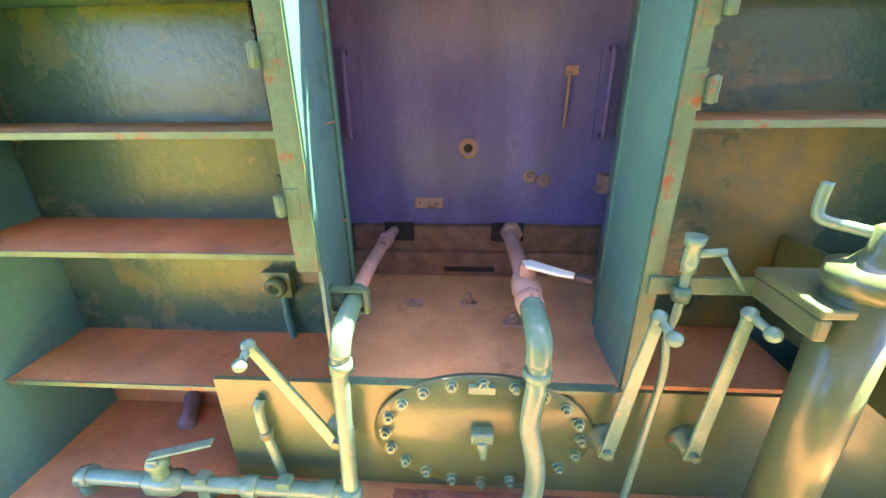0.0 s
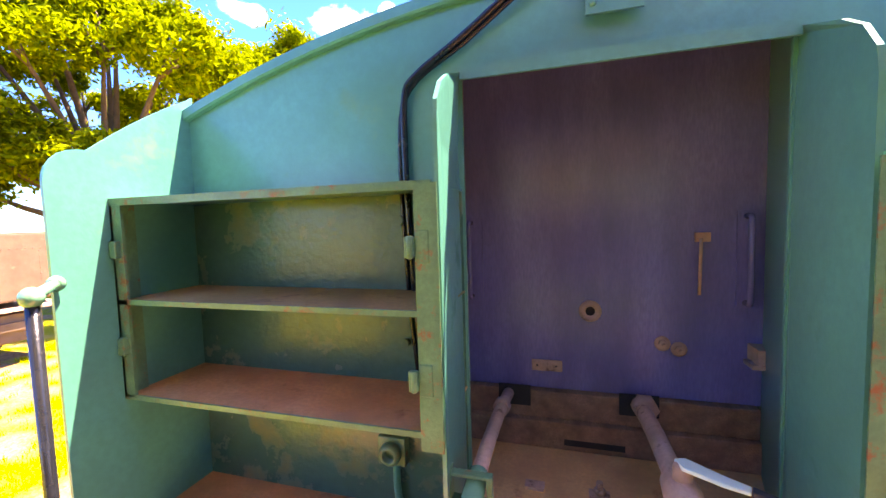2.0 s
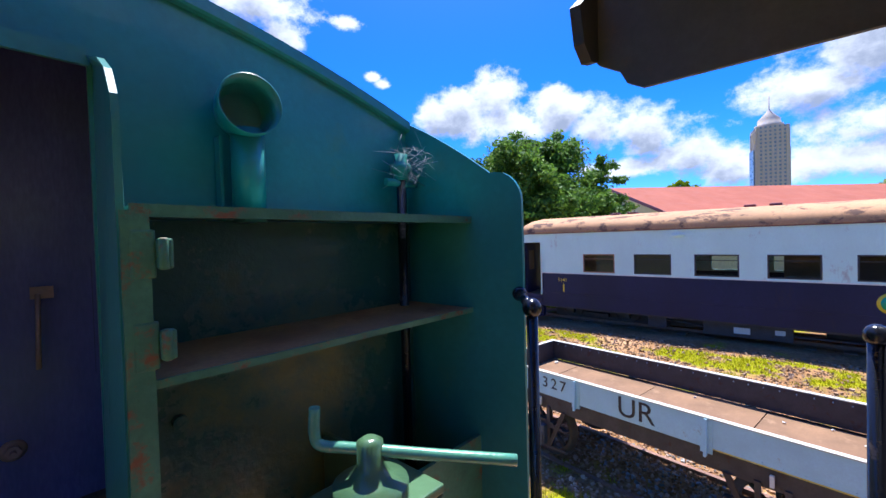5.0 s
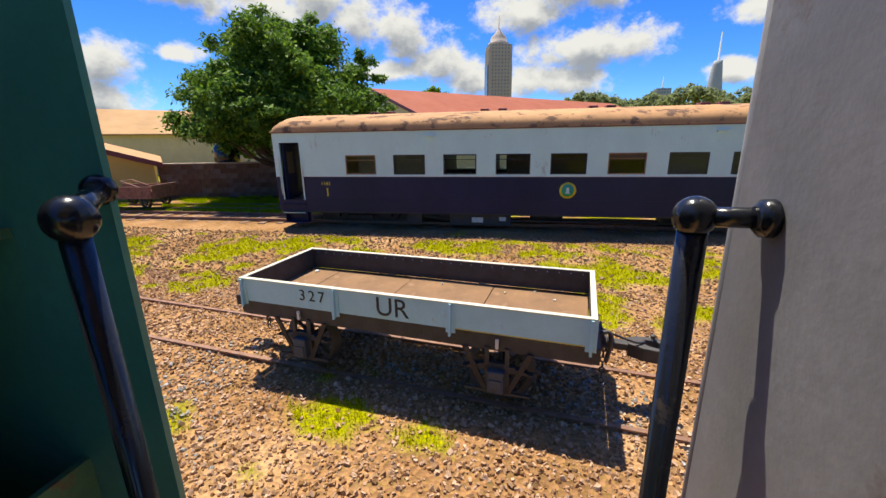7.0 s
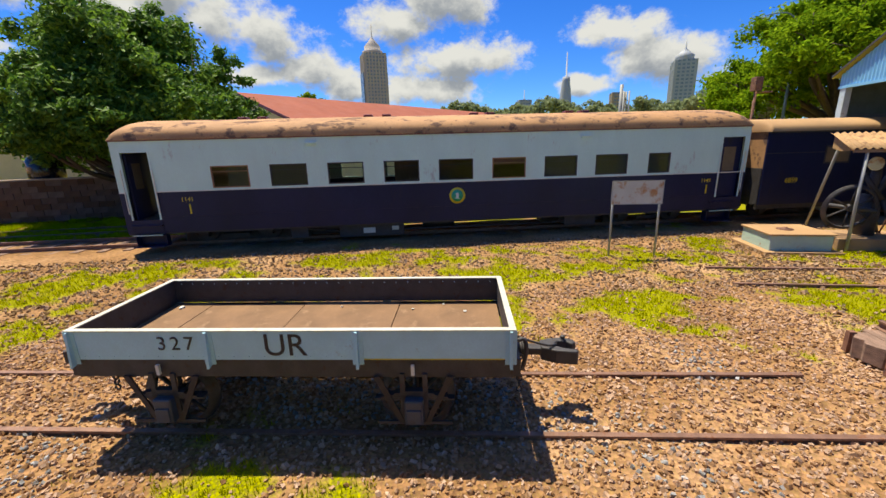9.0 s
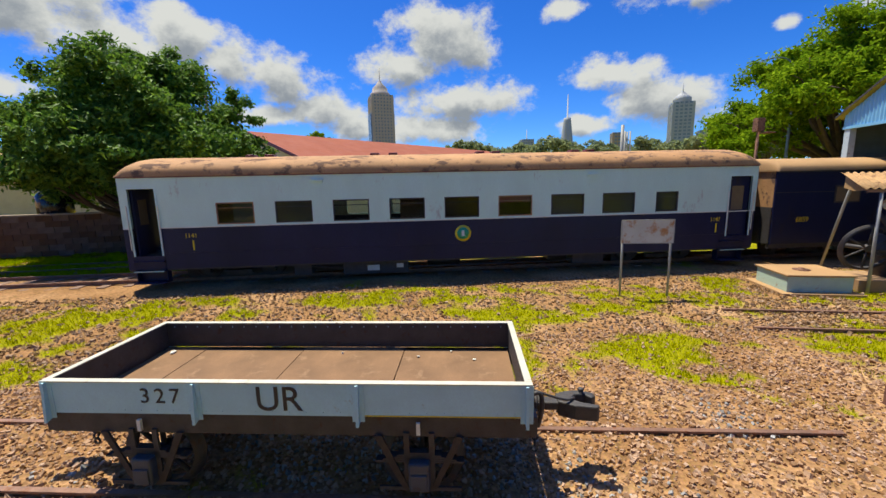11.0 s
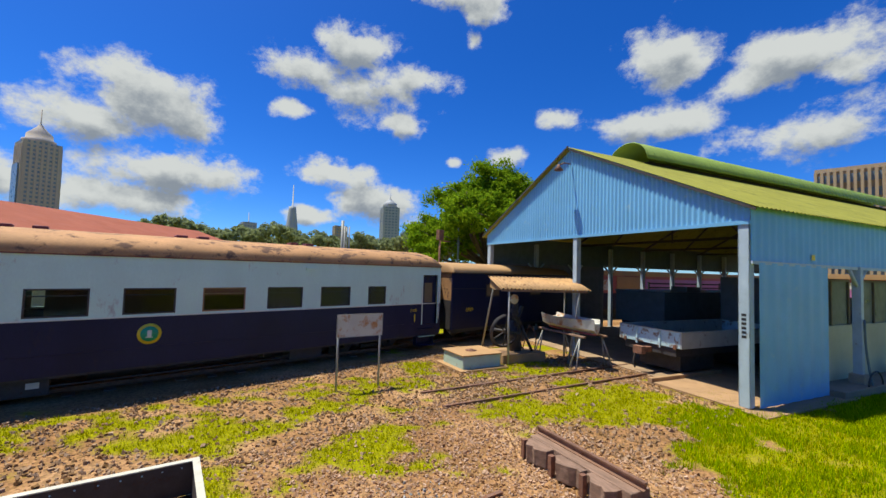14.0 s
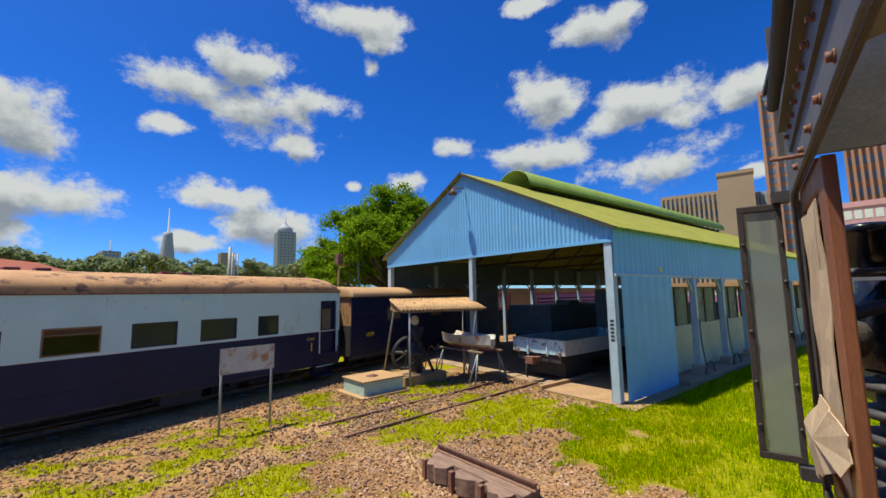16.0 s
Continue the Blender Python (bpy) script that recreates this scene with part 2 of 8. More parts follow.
M_PANEL = material("blue_black_paint", (0.135, 0.14, 0.35), 0.22, vary=0.3, second=(0.14, 0.125, 0.25), patch=-0.2, edge=0.3, scale=2.0, grain=50, bump=0.06, bump_scale=60, stretch=(2.5, 2.5, 0.6))
M_BLACK = material("black_gloss_paint", (0.012, 0.014, 0.02), 0.18, vary=0.3, second=(0.05, 0.035, 0.025), patch=0.05, scale=6, bump=0.1, bump_scale=40)
M_IRON = material("black_iron", (0.05, 0.045, 0.045), 0.6, vary=0.35, second=(0.07, 0.04, 0.025), patch=0.2, scale=6, bump=0.3)
# The black sheet greyed up: sunlight on the cab's rear is in this tone.
M_CABGREY = material("weathered_sheet_lightened", (0.19, 0.19, 0.205), 0.5, vary=0.25, second=(0.12, 0.09, 0.07), patch=0.1, scale=3, bump=0.05)
M_SHEDFLOOR = material("dusty_floor", (0.34, 0.23, 0.14), 0.9, vary=0.25, second=(0.30, 0.22, 0.15), patch=0.1, scale=1.2, bump=0.3)
M_PARKED = material("brown_black_tank", (0.13, 0.085, 0.06), 0.7, vary=0.25, second=(0.2, 0.13, 0.09), patch=0.1, scale=3, bump=0.2)
M_AXLEBOX = material("blue_grey_cast_iron", (0.045, 0.06, 0.085), 0.5, vary=0.25, second=(0.06, 0.04, 0.03), patch=0.1, scale=6, bump=0.25)
M_GUARD = material("brown_black_strap", (0.05, 0.036, 0.028), 0.7, vary=0.3, scale=8, bump=0.3)
M_RUST = material("rusty_steel", (0.24, 0.11, 0.065), 0.75, vary=0.35, second=(0.09, 0.04, 0.03), patch=0.3, scale=6, bump=0.4)
M_RAIL = material("rail_steel", (0.24, 0.13, 0.085), 0.55, metal=0.3, vary=0.3, second=RUST, patch=0.2, scale=7, bump=0.25)
M_WHITE = material("pale_blue_white_paint", (0.56, 0.75, 0.69), 0.40, vary=0.07, second=(0.42, 0.43, 0.40), patch=0.0, scale=1.5, grain=25, bump=0.06, bump_scale=30, stretch=(1, 1, 0.5))
M_WAGON = material("wagon_pale_blue_paint", (0.39, 0.64, 0.72), 0.45, vary=0.1, second=(0.3, 0.24, 0.18), patch=0.0, scale=2.5, bump=0.12, bump_scale=40)
M_NAVY = material("navy_paint", (0.013, 0.017, 0.058), 0.35, vary=0.25, second=(0.03, 0.025, 0.035), patch=0.05, scale=0.8, grain=20, bump=0.04, bump_scale=20, stretch=(1, 1, 0.4), spec=0.25)
M_ROOF = material("peeling_roof", (0.46, 0.24, 0.10), 0.8, vary=0.25, second=(0.15, 0.085, 0.055), patch=0.3, edge=0.06, scale=1.3, grain=25, bump=0.3, bump_scale=40, stretch=(1.4, 0.7, 1))
M_MAROON = material("maroon_line", (0.16, 0.03, 0.035), 0.45, vary=0.15)
M_CREAM = material("cream_line", (0.70, 0.70, 0.62), 0.5, vary=0.1)
M_CAPPING = material("worn_cream_capping", (0.54, 0.52, 0.42), 0.6, vary=0.15, second=(0.3, 0.2, 0.12), patch=0.1, scale=5)
M_YELLOW = material("yellow_lettering", (0.80, 0.58, 0.03), 0.45, vary=0.1)
M_GREENLOGO = material("green_enamel", (0.02, 0.33, 0.17), 0.35, vary=0.1)
M_INTERIOR = material("brown_interior", (0.30, 0.15, 0.08), 0.6, vary=0.25)
M_CURTAIN = material("drab_blind", (0.17, 0.125, 0.07), 0.7, vary=0.12, scale=6)
# Near-black that also paints in the shade of holes, gaps and slots.
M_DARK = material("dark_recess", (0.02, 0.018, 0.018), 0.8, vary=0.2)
M_LETTER = material("black_lettering", (0.02, 0.02, 0.025), 0.5, vary=0.2)
M_BLUE = material("sky_blue_corrugated", (0.17, 0.44, 0.70), 0.45, vary=0.1, second=(0.32, 0.52, 0.62), patch=0.05, scale=1.0, grain=20, bump=0.06)
M_BLUEFRAME = material("grey_blue_post", (0.42, 0.52, 0.58), 0.5, vary=0.12, second=(0.25, 0.2, 0.17), patch=0.05, scale=3)
M_GREENROOF = material("green_roof_sheet", (0.27, 0.265, 0.045), 0.7, vary=0.2, second=(0.15, 0.15, 0.045), patch=0.2, scale=1.2, spec=0.2)
M_GREENVENT = material("green_vent_sheet", (0.23, 0.33, 0.075), 0.6, vary=0.15, scale=1.2, spec=0.2)
M_RUSTSHEET = material("rusty_corrugated", (0.43, 0.25, 0.10), 0.75, vary=0.3, second=(0.17, 0.085, 0.045), patch=0.25, scale=2.5, bump=0.2)
M_CONCRETE = material("dusty_concrete", (0.42, 0.32, 0.23), 0.9, vary=0.2, second=(0.25, 0.18, 0.13), patch=0.15, scale=1.5, bump=0.3)
M_TANCONC = material("tan_dusty_concrete", (0.37, 0.225, 0.115), 0.9, vary=0.2, second=(0.24, 0.14, 0.075), patch=0.15, scale=1.5, bump=0.3)
M_GREENBOX = material("pale_green_render", (0.42, 0.55, 0.45), 0.8, vary=0.12, second=(0.36, 0.25, 0.16), patch=0.1, scale=2.5)
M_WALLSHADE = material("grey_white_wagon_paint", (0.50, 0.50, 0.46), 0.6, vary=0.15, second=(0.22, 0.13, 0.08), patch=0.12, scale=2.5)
M_SCUFFED = material("scuffed_pale_blue_paint", (0.50, 0.68, 0.74), 0.5, vary=0.12, second=(0.24, 0.17, 0.13), patch=0.3, edge=0.05, scale=4, bump=0.15)
M_WALLCREAM = material("cream_wall", (0.62, 0.56, 0.34), 0.8, vary=0.1, scale=1.5)
M_YWALL = material("ochre_wall", (0.62, 0.44, 0.13), 0.85, vary=0.1, scale=1.0)
M_REDROOF = material("red_sheet_roof", (0.32, 0.105, 0.065), 0.8, vary=0.12, scale=0.5, grain=8, spec=0.1)
M_TANROOF = material("tan_sheet_roof", (0.42, 0.255, 0.125), 0.8, vary=0.15, scale=0.6, spec=0.15)
M_STONE = material("brown_stone", (0.17, 0.088, 0.05), 0.9, vary=0.3, scale=2.5, per_piece=0.2, bump=0.5)
M_WOOD = material("brown_varnished_wood", (0.27, 0.10, 0.045), 0.4, vary=0.35, scale=4, stretch=(6, 6, 0.6), bump=0.2)
M_OLDWOOD = material("weathered_timber", (0.26, 0.16, 0.11), 0.9, vary=0.4, scale=4, stretch=(4, 0.7, 4), bump=0.6, bump_scale=40)
M_PAPER = material("torn_brown_paper", (0.50, 0.36, 0.22), 0.9, vary=0.15, scale=6, bump=0.3, bump_scale=25)
M_BARK = material("bark", (0.11, 0.075, 0.05), 0.95, vary=0.35, scale=5, bump=0.6, bump_scale=25)
M_SIGN = material("rust_streaked_sign", (0.55, 0.54, 0.48), 0.6, vary=0.12, second=(0.42, 0.20, 0.08), patch=0.3, scale=1.6)
M_STEELPOLE = material("galvanised_pole", (0.34, 0.34, 0.32), 0.6, metal=0.2, vary=0.15)
M_TOWER = material("tower_stone", (0.42, 0.36, 0.31), 0.8, vary=0.06, scale=0.05, grain=0.5, bump=0)
M_TOWERGREY = material("tower_grey", (0.34, 0.36, 0.38), 0.7, vary=0.06, scale=0.05, grain=0.5, bump=0)
M_TOWERGLASS = material("tower_glass", (0.16, 0.21, 0.27), 0.3, vary=0.1, scale=0.1, bump=0)
M_TANBLOCK = material("tan_office_block", (0.38, 0.29, 0.20), 0.8, vary=0.08, scale=0.1, bump=0)
M_BROWNBLOCK = material("brown_office_block", (0.40, 0.205, 0.12), 0.7, vary=0.08, scale=0.1, bump=0)
M_PINKBLOCK = material("pink_office_block", (0.62, 0.32, 0.33), 0.8, vary=0.08, scale=0.1, bump=0)
M_PURPLE = material("mauve_coach_paint", (0.45, 0.16, 0.38), 0.4, vary=0.12)
M_CRIMSON = material("crimson_coach_paint", (0.42, 0.10, 0.09), 0.4, vary=0.12)
M_SLATE = material("slate_grey_paint", (0.13, 0.175, 0.19), 0.5, vary=0.2)
M_PLASTIC = material("clear_plastic", (0.16, 0.18, 0.2), 0.15, vary=0.2)
M_WEB = material("cobweb", (0.4, 0.42, 0.42), 0.9, vary=0.2)
M_GLASS = glass("window_glass", (0.75, 0.8, 0.78), 0.03, 1.0)
M_DUSTGLASS = glass("grimy_glass", (0.8, 0.85, 0.75), 0.15, 0.45)


# ---- mesh helpers ----
def box(bm, x0, x1, y0, y1, z0, z1, m=None):
    vs = [bm.verts.new((x, y, z)) for x in (x0, x1) for y in (y0, y1) for z in (z0, z1)]
    for f in ((0, 1, 3, 2), (4, 6, 7, 5), (0, 4, 5, 1), (2, 3, 7, 6), (0, 2, 6, 4), (1, 5, 7, 3)):
        bm.faces.new([vs[i] for i in f])
    if m is not None:
        for v in vs:
            v.co = m @ v.co
    return vs


def rod(bm, a, b, r, seg=12, r2=None, caps=True):
    a, b = Vector(a), Vector(b)
    q = (b - a).to_track_quat("Z", "Y").to_matrix()
    rings = []
    for p, rad in ((a, r), (b, r if r2 is None else r2)):
        rings.append([bm.verts.new(p + q @ Vector((math.cos(2 * math.pi * i / seg) * rad, math.sin(2 * math.pi * i / seg) * rad, 0))) for i in range(seg)])
    for i in range(seg):
        bm.faces.new((rings[0][i], rings[0][(i + 1) % seg], rings[1][(i + 1) % seg], rings[1][i])).smooth = True
    if caps:
        bm.faces.new(rings[0][::-1])
        bm.faces.new(rings[1])


def smooth_path(points, steps=6):
    """Catmull-Rom points through the given ones."""
    p = [Vector(v) for v in points]
    p = [p[0] * 2 - p[1]] + p + [p[-1] * 2 - p[-2]]
    out = []
    for i in range(1, len(p) - 2):
        for k in range(steps):
            t = k / steps
            out.append(0.5 * (2 * p[i] + (p[i + 1] - p[i - 1]) * t + (2 * p[i - 1] - 5 * p[i] + 4 * p[i + 1] - p[i + 2]) * t * t + (3 * p[i] - p[i - 1] - 3 * p[i + 1] + p[i + 2]) * t ** 3))
    out.append(p[-2])
    return out


def tube(bm, points, r, seg=12, radii=None):
    p = [Vector(v) for v in points]
    rings = []
    up = Vector((0.13, 0.21, 0.97))
    for i, c in enumerate(p):
        d = (p[min(i + 1, len(p) - 1)] - p[max(i - 1, 0)]).normalized()
        side = d.cross(up)
        if side.length < 0.05:
            side = d.cross(Vector((1, 0, 0)))
        side.normalize()
        over = side.cross(d)
        up = over
        rad = radii[i] if radii else r
        rings.append([bm.verts.new(c + (side * math.cos(2 * math.pi * k / seg) + over * math.sin(2 * math.pi * k / seg)) * rad) for k in range(seg)])
    for a, b in zip(rings, rings[1:]):
        for k in range(seg):
            bm.faces.new((a[k], a[(k + 1) % seg], b[(k + 1) % seg], b[k])).smooth = True
    bm.faces.new(rings[0])
    bm.faces.new(rings[-1][::-1])


def ball(bm, c, r, u=16, v=10, sz=1.0):
    m = Matrix.Translation(c) @ Matrix.Diagonal((r, r, r * sz, 1))
    for f in {f for vert in bmesh.ops.create_uvsphere(bm, u_segments=u, v_segments=v, radius=1, matrix=m)["verts"] for f in vert.link_faces}:
        f.smooth = True


def prism(bm, outline, axis, lo, hi):
    """An outline of two coordinates, pushed along an axis from lo to hi."""
    def at(a, b, w):
        return {"x": (w, a, b), "y": (a, w, b), "z": (a, b, w)}[axis]
    one = [bm.verts.new(at(a, b, lo)) for a, b in outline]
    two = [bm.verts.new(at(a, b, hi)) for a, b in outline]
    n = len(outline)
    bm.faces.new(one)
    bm.faces.new(two[::-1])
    for i in range(n):
        bm.faces.new((one[i], two[i], two[(i + 1) % n], one[(i + 1) % n]))


def revolve(bm, profile, m, seg=20, caps=True):
    """Rings of (radius, height) round z, laid by the matrix m."""
    rings = []
    if not caps:
        profile = profile + profile[:1]
    for r, z in profile:
        rings.append([bm.verts.new(m @ Vector((r * math.cos(2 * math.pi * k / seg), r * math.sin(2 * math.pi * k / seg), z))) for k in range(seg)])
    for a, b in zip(rings, rings[1:]):
        for k in range(seg):
            bm.faces.new((a[k], a[(k + 1) % seg], b[(k + 1) % seg], b[k])).smooth = True
    if caps:
        bm.faces.new(rings[0][::-1])
        bm.faces.new(rings[-1])


def thing(name, label, category, m=None, group="", kind=""):
    ob = new(name)
    ob.empty_display_size = 0.1
    if m is not None:
        ob.matrix_world = m
    return tagged(ob, label, category, group, kind)


def part(name, bm, mat, parent=None, label="", bevel=0.0):
    me = bpy.data.meshes.new(name)
    bmesh.ops.recalc_face_normals(bm, faces=bm.faces)
    bm.to_mesh(me)
    bm.free()
    me.materials.append(mat)
    ob = new(name, me)
    if parent is not None:
        ob.parent = parent
    if bevel:
        mod = ob.modifiers.new("edges", "BEVEL")
        mod.width, mod.segments, mod.limit_method, mod.angle_limit = bevel, 2, "ANGLE", radians(50)
    return tagged(ob, label)


def piece(name, me, parent, m):
    ob = new(name, me)
    ob.parent = parent
    ob.matrix_local = m
    return ob


def boxes(name, rows, mat, parent=None, label="", bevel=0.0):
    bm = bmesh.new()
    for r in rows:
        box(bm, *r)
    return part(name, bm, mat, parent, label, bevel)


def lettering(text, size, mat, parent, m, name="lettering", label="", spacing=1.0):
    cu = bpy.data.curves.new(name, "FONT")
    cu.body, cu.size, cu.extrude, cu.align_x, cu.align_y = text, size, 0.002, "CENTER", "CENTER"
    cu.space_character = spacing
    tmp = bpy.data.objects.new("tmp_text", cu)
    scene.collection.objects.link(tmp)
    bpy.context.view_layer.update()
    me = bpy.data.meshes.new_from_object(tmp.evaluated_get(bpy.context.evaluated_depsgraph_get()))
    bpy.data.objects.remove(tmp)
    me.materials.clear()
    me.materials.append(mat)
    ob = new(name, me)
    ob.parent = parent
    ob.matrix_local = m
    return tagged(ob, label)


def each(name, rows, mat, parent=None, label="", bevel=0.0):
    """One object for each box."""
    for r in rows:
        boxes(name, [r], mat, parent, label, bevel)


# ---- ground ----
TRACK_ROT = radians(-8.3)
TN, TD = Vector((0.9895, -0.1444)), Vector((0.1444, 0.9895))


def smooth(v, lo, hi):
    t = min(1.0, max(0.0, (v - lo) / (hi - lo)))
    return t * t * (3 - 2 * t)


PATCHES = [(4.39, 1.03, 0.45), (5.9, -4.3, 0.9), (7.4, -3.4, 0.9), (10.1, 8.1, 1.5), (10.7, 1.0, 1.2), (10.3, -1.0, 1.2), (7.0, -4.1, 0.8), (7.75, -3.6, 0.8), (6.7, -10.0, 1.6), (9.6, -2.0, 1.0), (4.6, -3.5, 0.5), (6.2, -7.5, 1.2)]


def grass_at(x, y):
    """How much grass grows at a place, 0 to 1."""
    n = noise.fractal(Vector((x * 0.42, y * 0.42, 0.3)), 1.0, 2.1, 4) * 0.5 + 0.5
    n2 = noise.fractal(Vector((x * 1.7, y * 1.7, 5.3)), 1.0, 2.0, 3) * 0.5 + 0.5
    dn = abs(x * TN.x + y * TN.y - 5.26)
    want = 0.21
    want += 0.16 * smooth(x, 6.9, 7.8) * (1 - smooth(x, 10.2, 11.2))
    want -= 0.5 * (1 - smooth(dn, 0.8, 1.2))
    for px, py, pr in PATCHES:
        want += 0.45 * max(0.0, 1 - ((x - px) ** 2 + (y - py) ** 2) / pr ** 2)
    want -= 0.16 * (1 - smooth(x, 4.7, 5.4)) * smooth(y, -3.0, -1.5)
    want += 0.08 * smooth(x, 4.5, 6.0) * smooth(-y, 1.0, 3.0)
    want += 1.2 * (1 - smooth(x, 3.0, 7.2)) * smooth(-y, 6.0, 9.0)
    want += 0.6 * smooth(-x, 1.9, 3.0)
    want += 0.5 * smooth(x, 14.6, 15.8)
    want += 0.22 * smooth(x, 10.4, 11.0) * (1 - smooth(x, 11.9, 12.5))
    want -= 0.4 * smooth(x, 11.9, 12.5) * (1 - smooth(x, 14.6, 15.4))
    want -= 1.2 * (1 - smooth(abs(x), 1.5, 2.2)) * smooth(y, -6.5, -5.0)
    return smooth(want + (n - 0.5) * 1.5 + (n2 - 0.5) * 1.3, 0.42, 0.62)


def ground_z(x, y):
    dn = abs(x * TN.x + y * TN.y - 5.26)
    lump = noise.noise(Vector((x * 0.5, y * 0.5, 0))) * 0.035 + noise.noise(Vector((x * 2.1, y * 2.1, 3))) * 0.012
    return lump * (1 if abs(x) < 80 and abs(y) < 80 else 0) + 0.02 * (1 - smooth(dn, 0.8, 1.6)) - 0.02


def build_ground():
    far = [40, 48, 60, 80, 110, 160, 250, 400, 700, 1200, 2200, 4500]
    xs = [-v for v in far[::-1]] + [-40 + 0.5 * i for i in range(74)] + [-3 + 0.2 * i for i in range(110)] + [19 + 0.75 * i for i in range(28)] + far
    ys = [-v for v in far[::-1]] + [-40 + 0.75 * i for i in range(27)] + [-19.75 + 0.2 * i for i in range(160)] + [12.25 + 0.5 * i for i in range(55)] + far
    xs, ys = sorted(set(xs)), sorted(set(ys))
    verts = [(x, y, ground_z(x, y)) for x in xs for y in ys]
    ny = len(ys)
    faces = [(i * ny + j, (i + 1) * ny + j, (i + 1) * ny + j + 1, i * ny + j + 1) for i in range(len(xs) - 1) for j in range(ny - 1)]
    me = bpy.data.meshes.new("ground")
    me.from_pydata(verts, [], faces)
    at = me.attributes.new("grass", "FLOAT", "POINT")
    at.data.foreach_set("value", [grass_at(x, y) for x, y, z in verts])
    m = bpy.data.materials.new("yard_ground")
    m.use_nodes = True
    nt = m.node_tree
    b = nt.nodes["Principled BSDF"]
    b.inputs["Roughness"].default_value = 0.95
    b.inputs["Specular IOR Level"].default_value = 0.05
    co = nt.nodes.new("ShaderNodeTexCoord")

    def tex(kind, s, **k):
        n = nt.nodes.new(kind)
        n.inputs["Scale"].default_value = s
        nt.links.new(co.outputs["Object"], n.inputs["Vector"])
        return n

    def ramp(v, stops):
        n = nt.nodes.new("ShaderNodeValToRGB")
        el = n.color_ramp.elements
        while len(el) < len(stops):
            el.new(0.5)
        for e, (p, c) in zip(el, stops):
            e.position, e.color = p, (*c, 1)
        nt.links.new(v, n.inputs[0])
        return n.outputs[0]

    big = tex("ShaderNodeTexNoise", 0.6)
    big.inputs["Detail"].default_value = 8
    vor = tex("ShaderNodeTexVoronoi", 22)
    soil = ramp(big.outputs[0], [(0.3, (0.19, 0.10, 0.048)), (0.5, (0.28, 0.155, 0.075)), (0.7, (0.38, 0.235, 0.13))])
    mulx = nt.nodes.new("ShaderNodeMix")
    mulx.data_type, mulx.blend_type = "RGBA", "OVERLAY"
    mulx.inputs["Factor"].default_value = 0.55
    nt.links.new(soil, mulx.inputs["A"])
    sepc = nt.nodes.new("ShaderNodeSeparateColor")
    nt.links.new(vor.outputs["Color"], sepc.inputs[0])
    nt.links.new(ramp(sepc.outputs[0], [(0.0, (0.25, 0.24, 0.23)), (1.0, (0.85, 0.8, 0.75))]), mulx.inputs["B"])
    fine = tex("ShaderNodeTexNoise", 35)
    fine.inputs["Detail"].default_value = 6
    green = ramp(fine.outputs[0], [(0.3, (0.15, 0.12, 0.012)), (0.5, (0.22, 0.23, 0.003)), (0.7, (0.38, 0.34, 0.003))])
    attr = nt.nodes.new("ShaderNodeAttribute")
    attr.attribute_name = "grass"
    mod = nt.nodes.new("ShaderNodeMath")
    mod.operation = "MULTIPLY_ADD"
    nt.links.new(fine.outputs[0], mod.inputs[0])
    mod.inputs[1].default_value = 0.9
    mod.inputs[2].default_value = -0.45
    addg = nt.nodes.new("ShaderNodeMath")
    addg.operation, addg.use_clamp = "ADD", True
    nt.links.new(attr.outputs["Fac"], addg.inputs[0])
    nt.links.new(mod.outputs[0], addg.inputs[1])
    mx = nt.nodes.new("ShaderNodeMix")
    mx.data_type = "RGBA"
    nt.links.new(addg.outputs[0], mx.inputs["Factor"])
    nt.links.new(mulx.outputs["Result"], mx.inputs["A"])
    nt.links.new(green, mx.inputs["B"])
    nt.links.new(mx.outputs["Result"], b.inputs["Base Color"])
    bp = nt.nodes.new("ShaderNodeBump")
    bp.inputs["Strength"].default_value, bp.inputs["Distance"].default_value = 0.7, 0.03
    nt.links.new(vor.outputs["Distance"], bp.inputs["Height"])
    nt.links.new(bp.outputs[0], b.inputs["Normal"])
    me.materials.append(m)
    tagged(new("ground", me), "brown gravelly railway yard with patches of bright grass", "ground", kind="structure")


build_ground()


def rail_mesh(length):
    """A flat-bottomed rail along +y, foot at z 0."""
    bm = bmesh.new()
    out = [(-0.05, 0), (0.05, 0), (0.05, 0.012), (0.008, 0.022), (0.008, 0.075), (0.03, 0.085), (0.03, 0.11), (-0.03, 0.11), (-0.03, 0.085), (-0.008, 0.075), (-0.008, 0.022), (-0.05, 0.012)]
    prism(bm, out, "y", 0, length)
    return bm


def track(name, label, m, length, gauge=1.06, lift=-0.01, sleepers=True, bury=0.0):
    t = thing(name, label, "railway track", m, kind="structure")
    for sx in (-1, 1):
        r = part("rail", rail_mesh(length), M_RAIL, t)
        r.location = (sx * gauge / 2, 0, lift)
    if sleepers:
        bm = bmesh.new()
        box(bm, -0.9, 0.9, -0.11, 0.11, -0.1, -0.005 - bury)
        me = bpy.data.meshes.new("sleeper")
        bmesh.ops.recalc_face_normals(bm, faces=bm.faces)
        bm.to_mesh(me)
        bm.free()
        me.materials.append(M_OLDWOOD)
        for i in range(int(length / 0.7)):
            piece("sleeper", me, t, pose(random.uniform(-0.03, 0.03), 0.3 + 0.7 * i, random.uniform(-0.006, 0.008), 0, 0, random.uniform(-1.5, 1.5)))
    return t


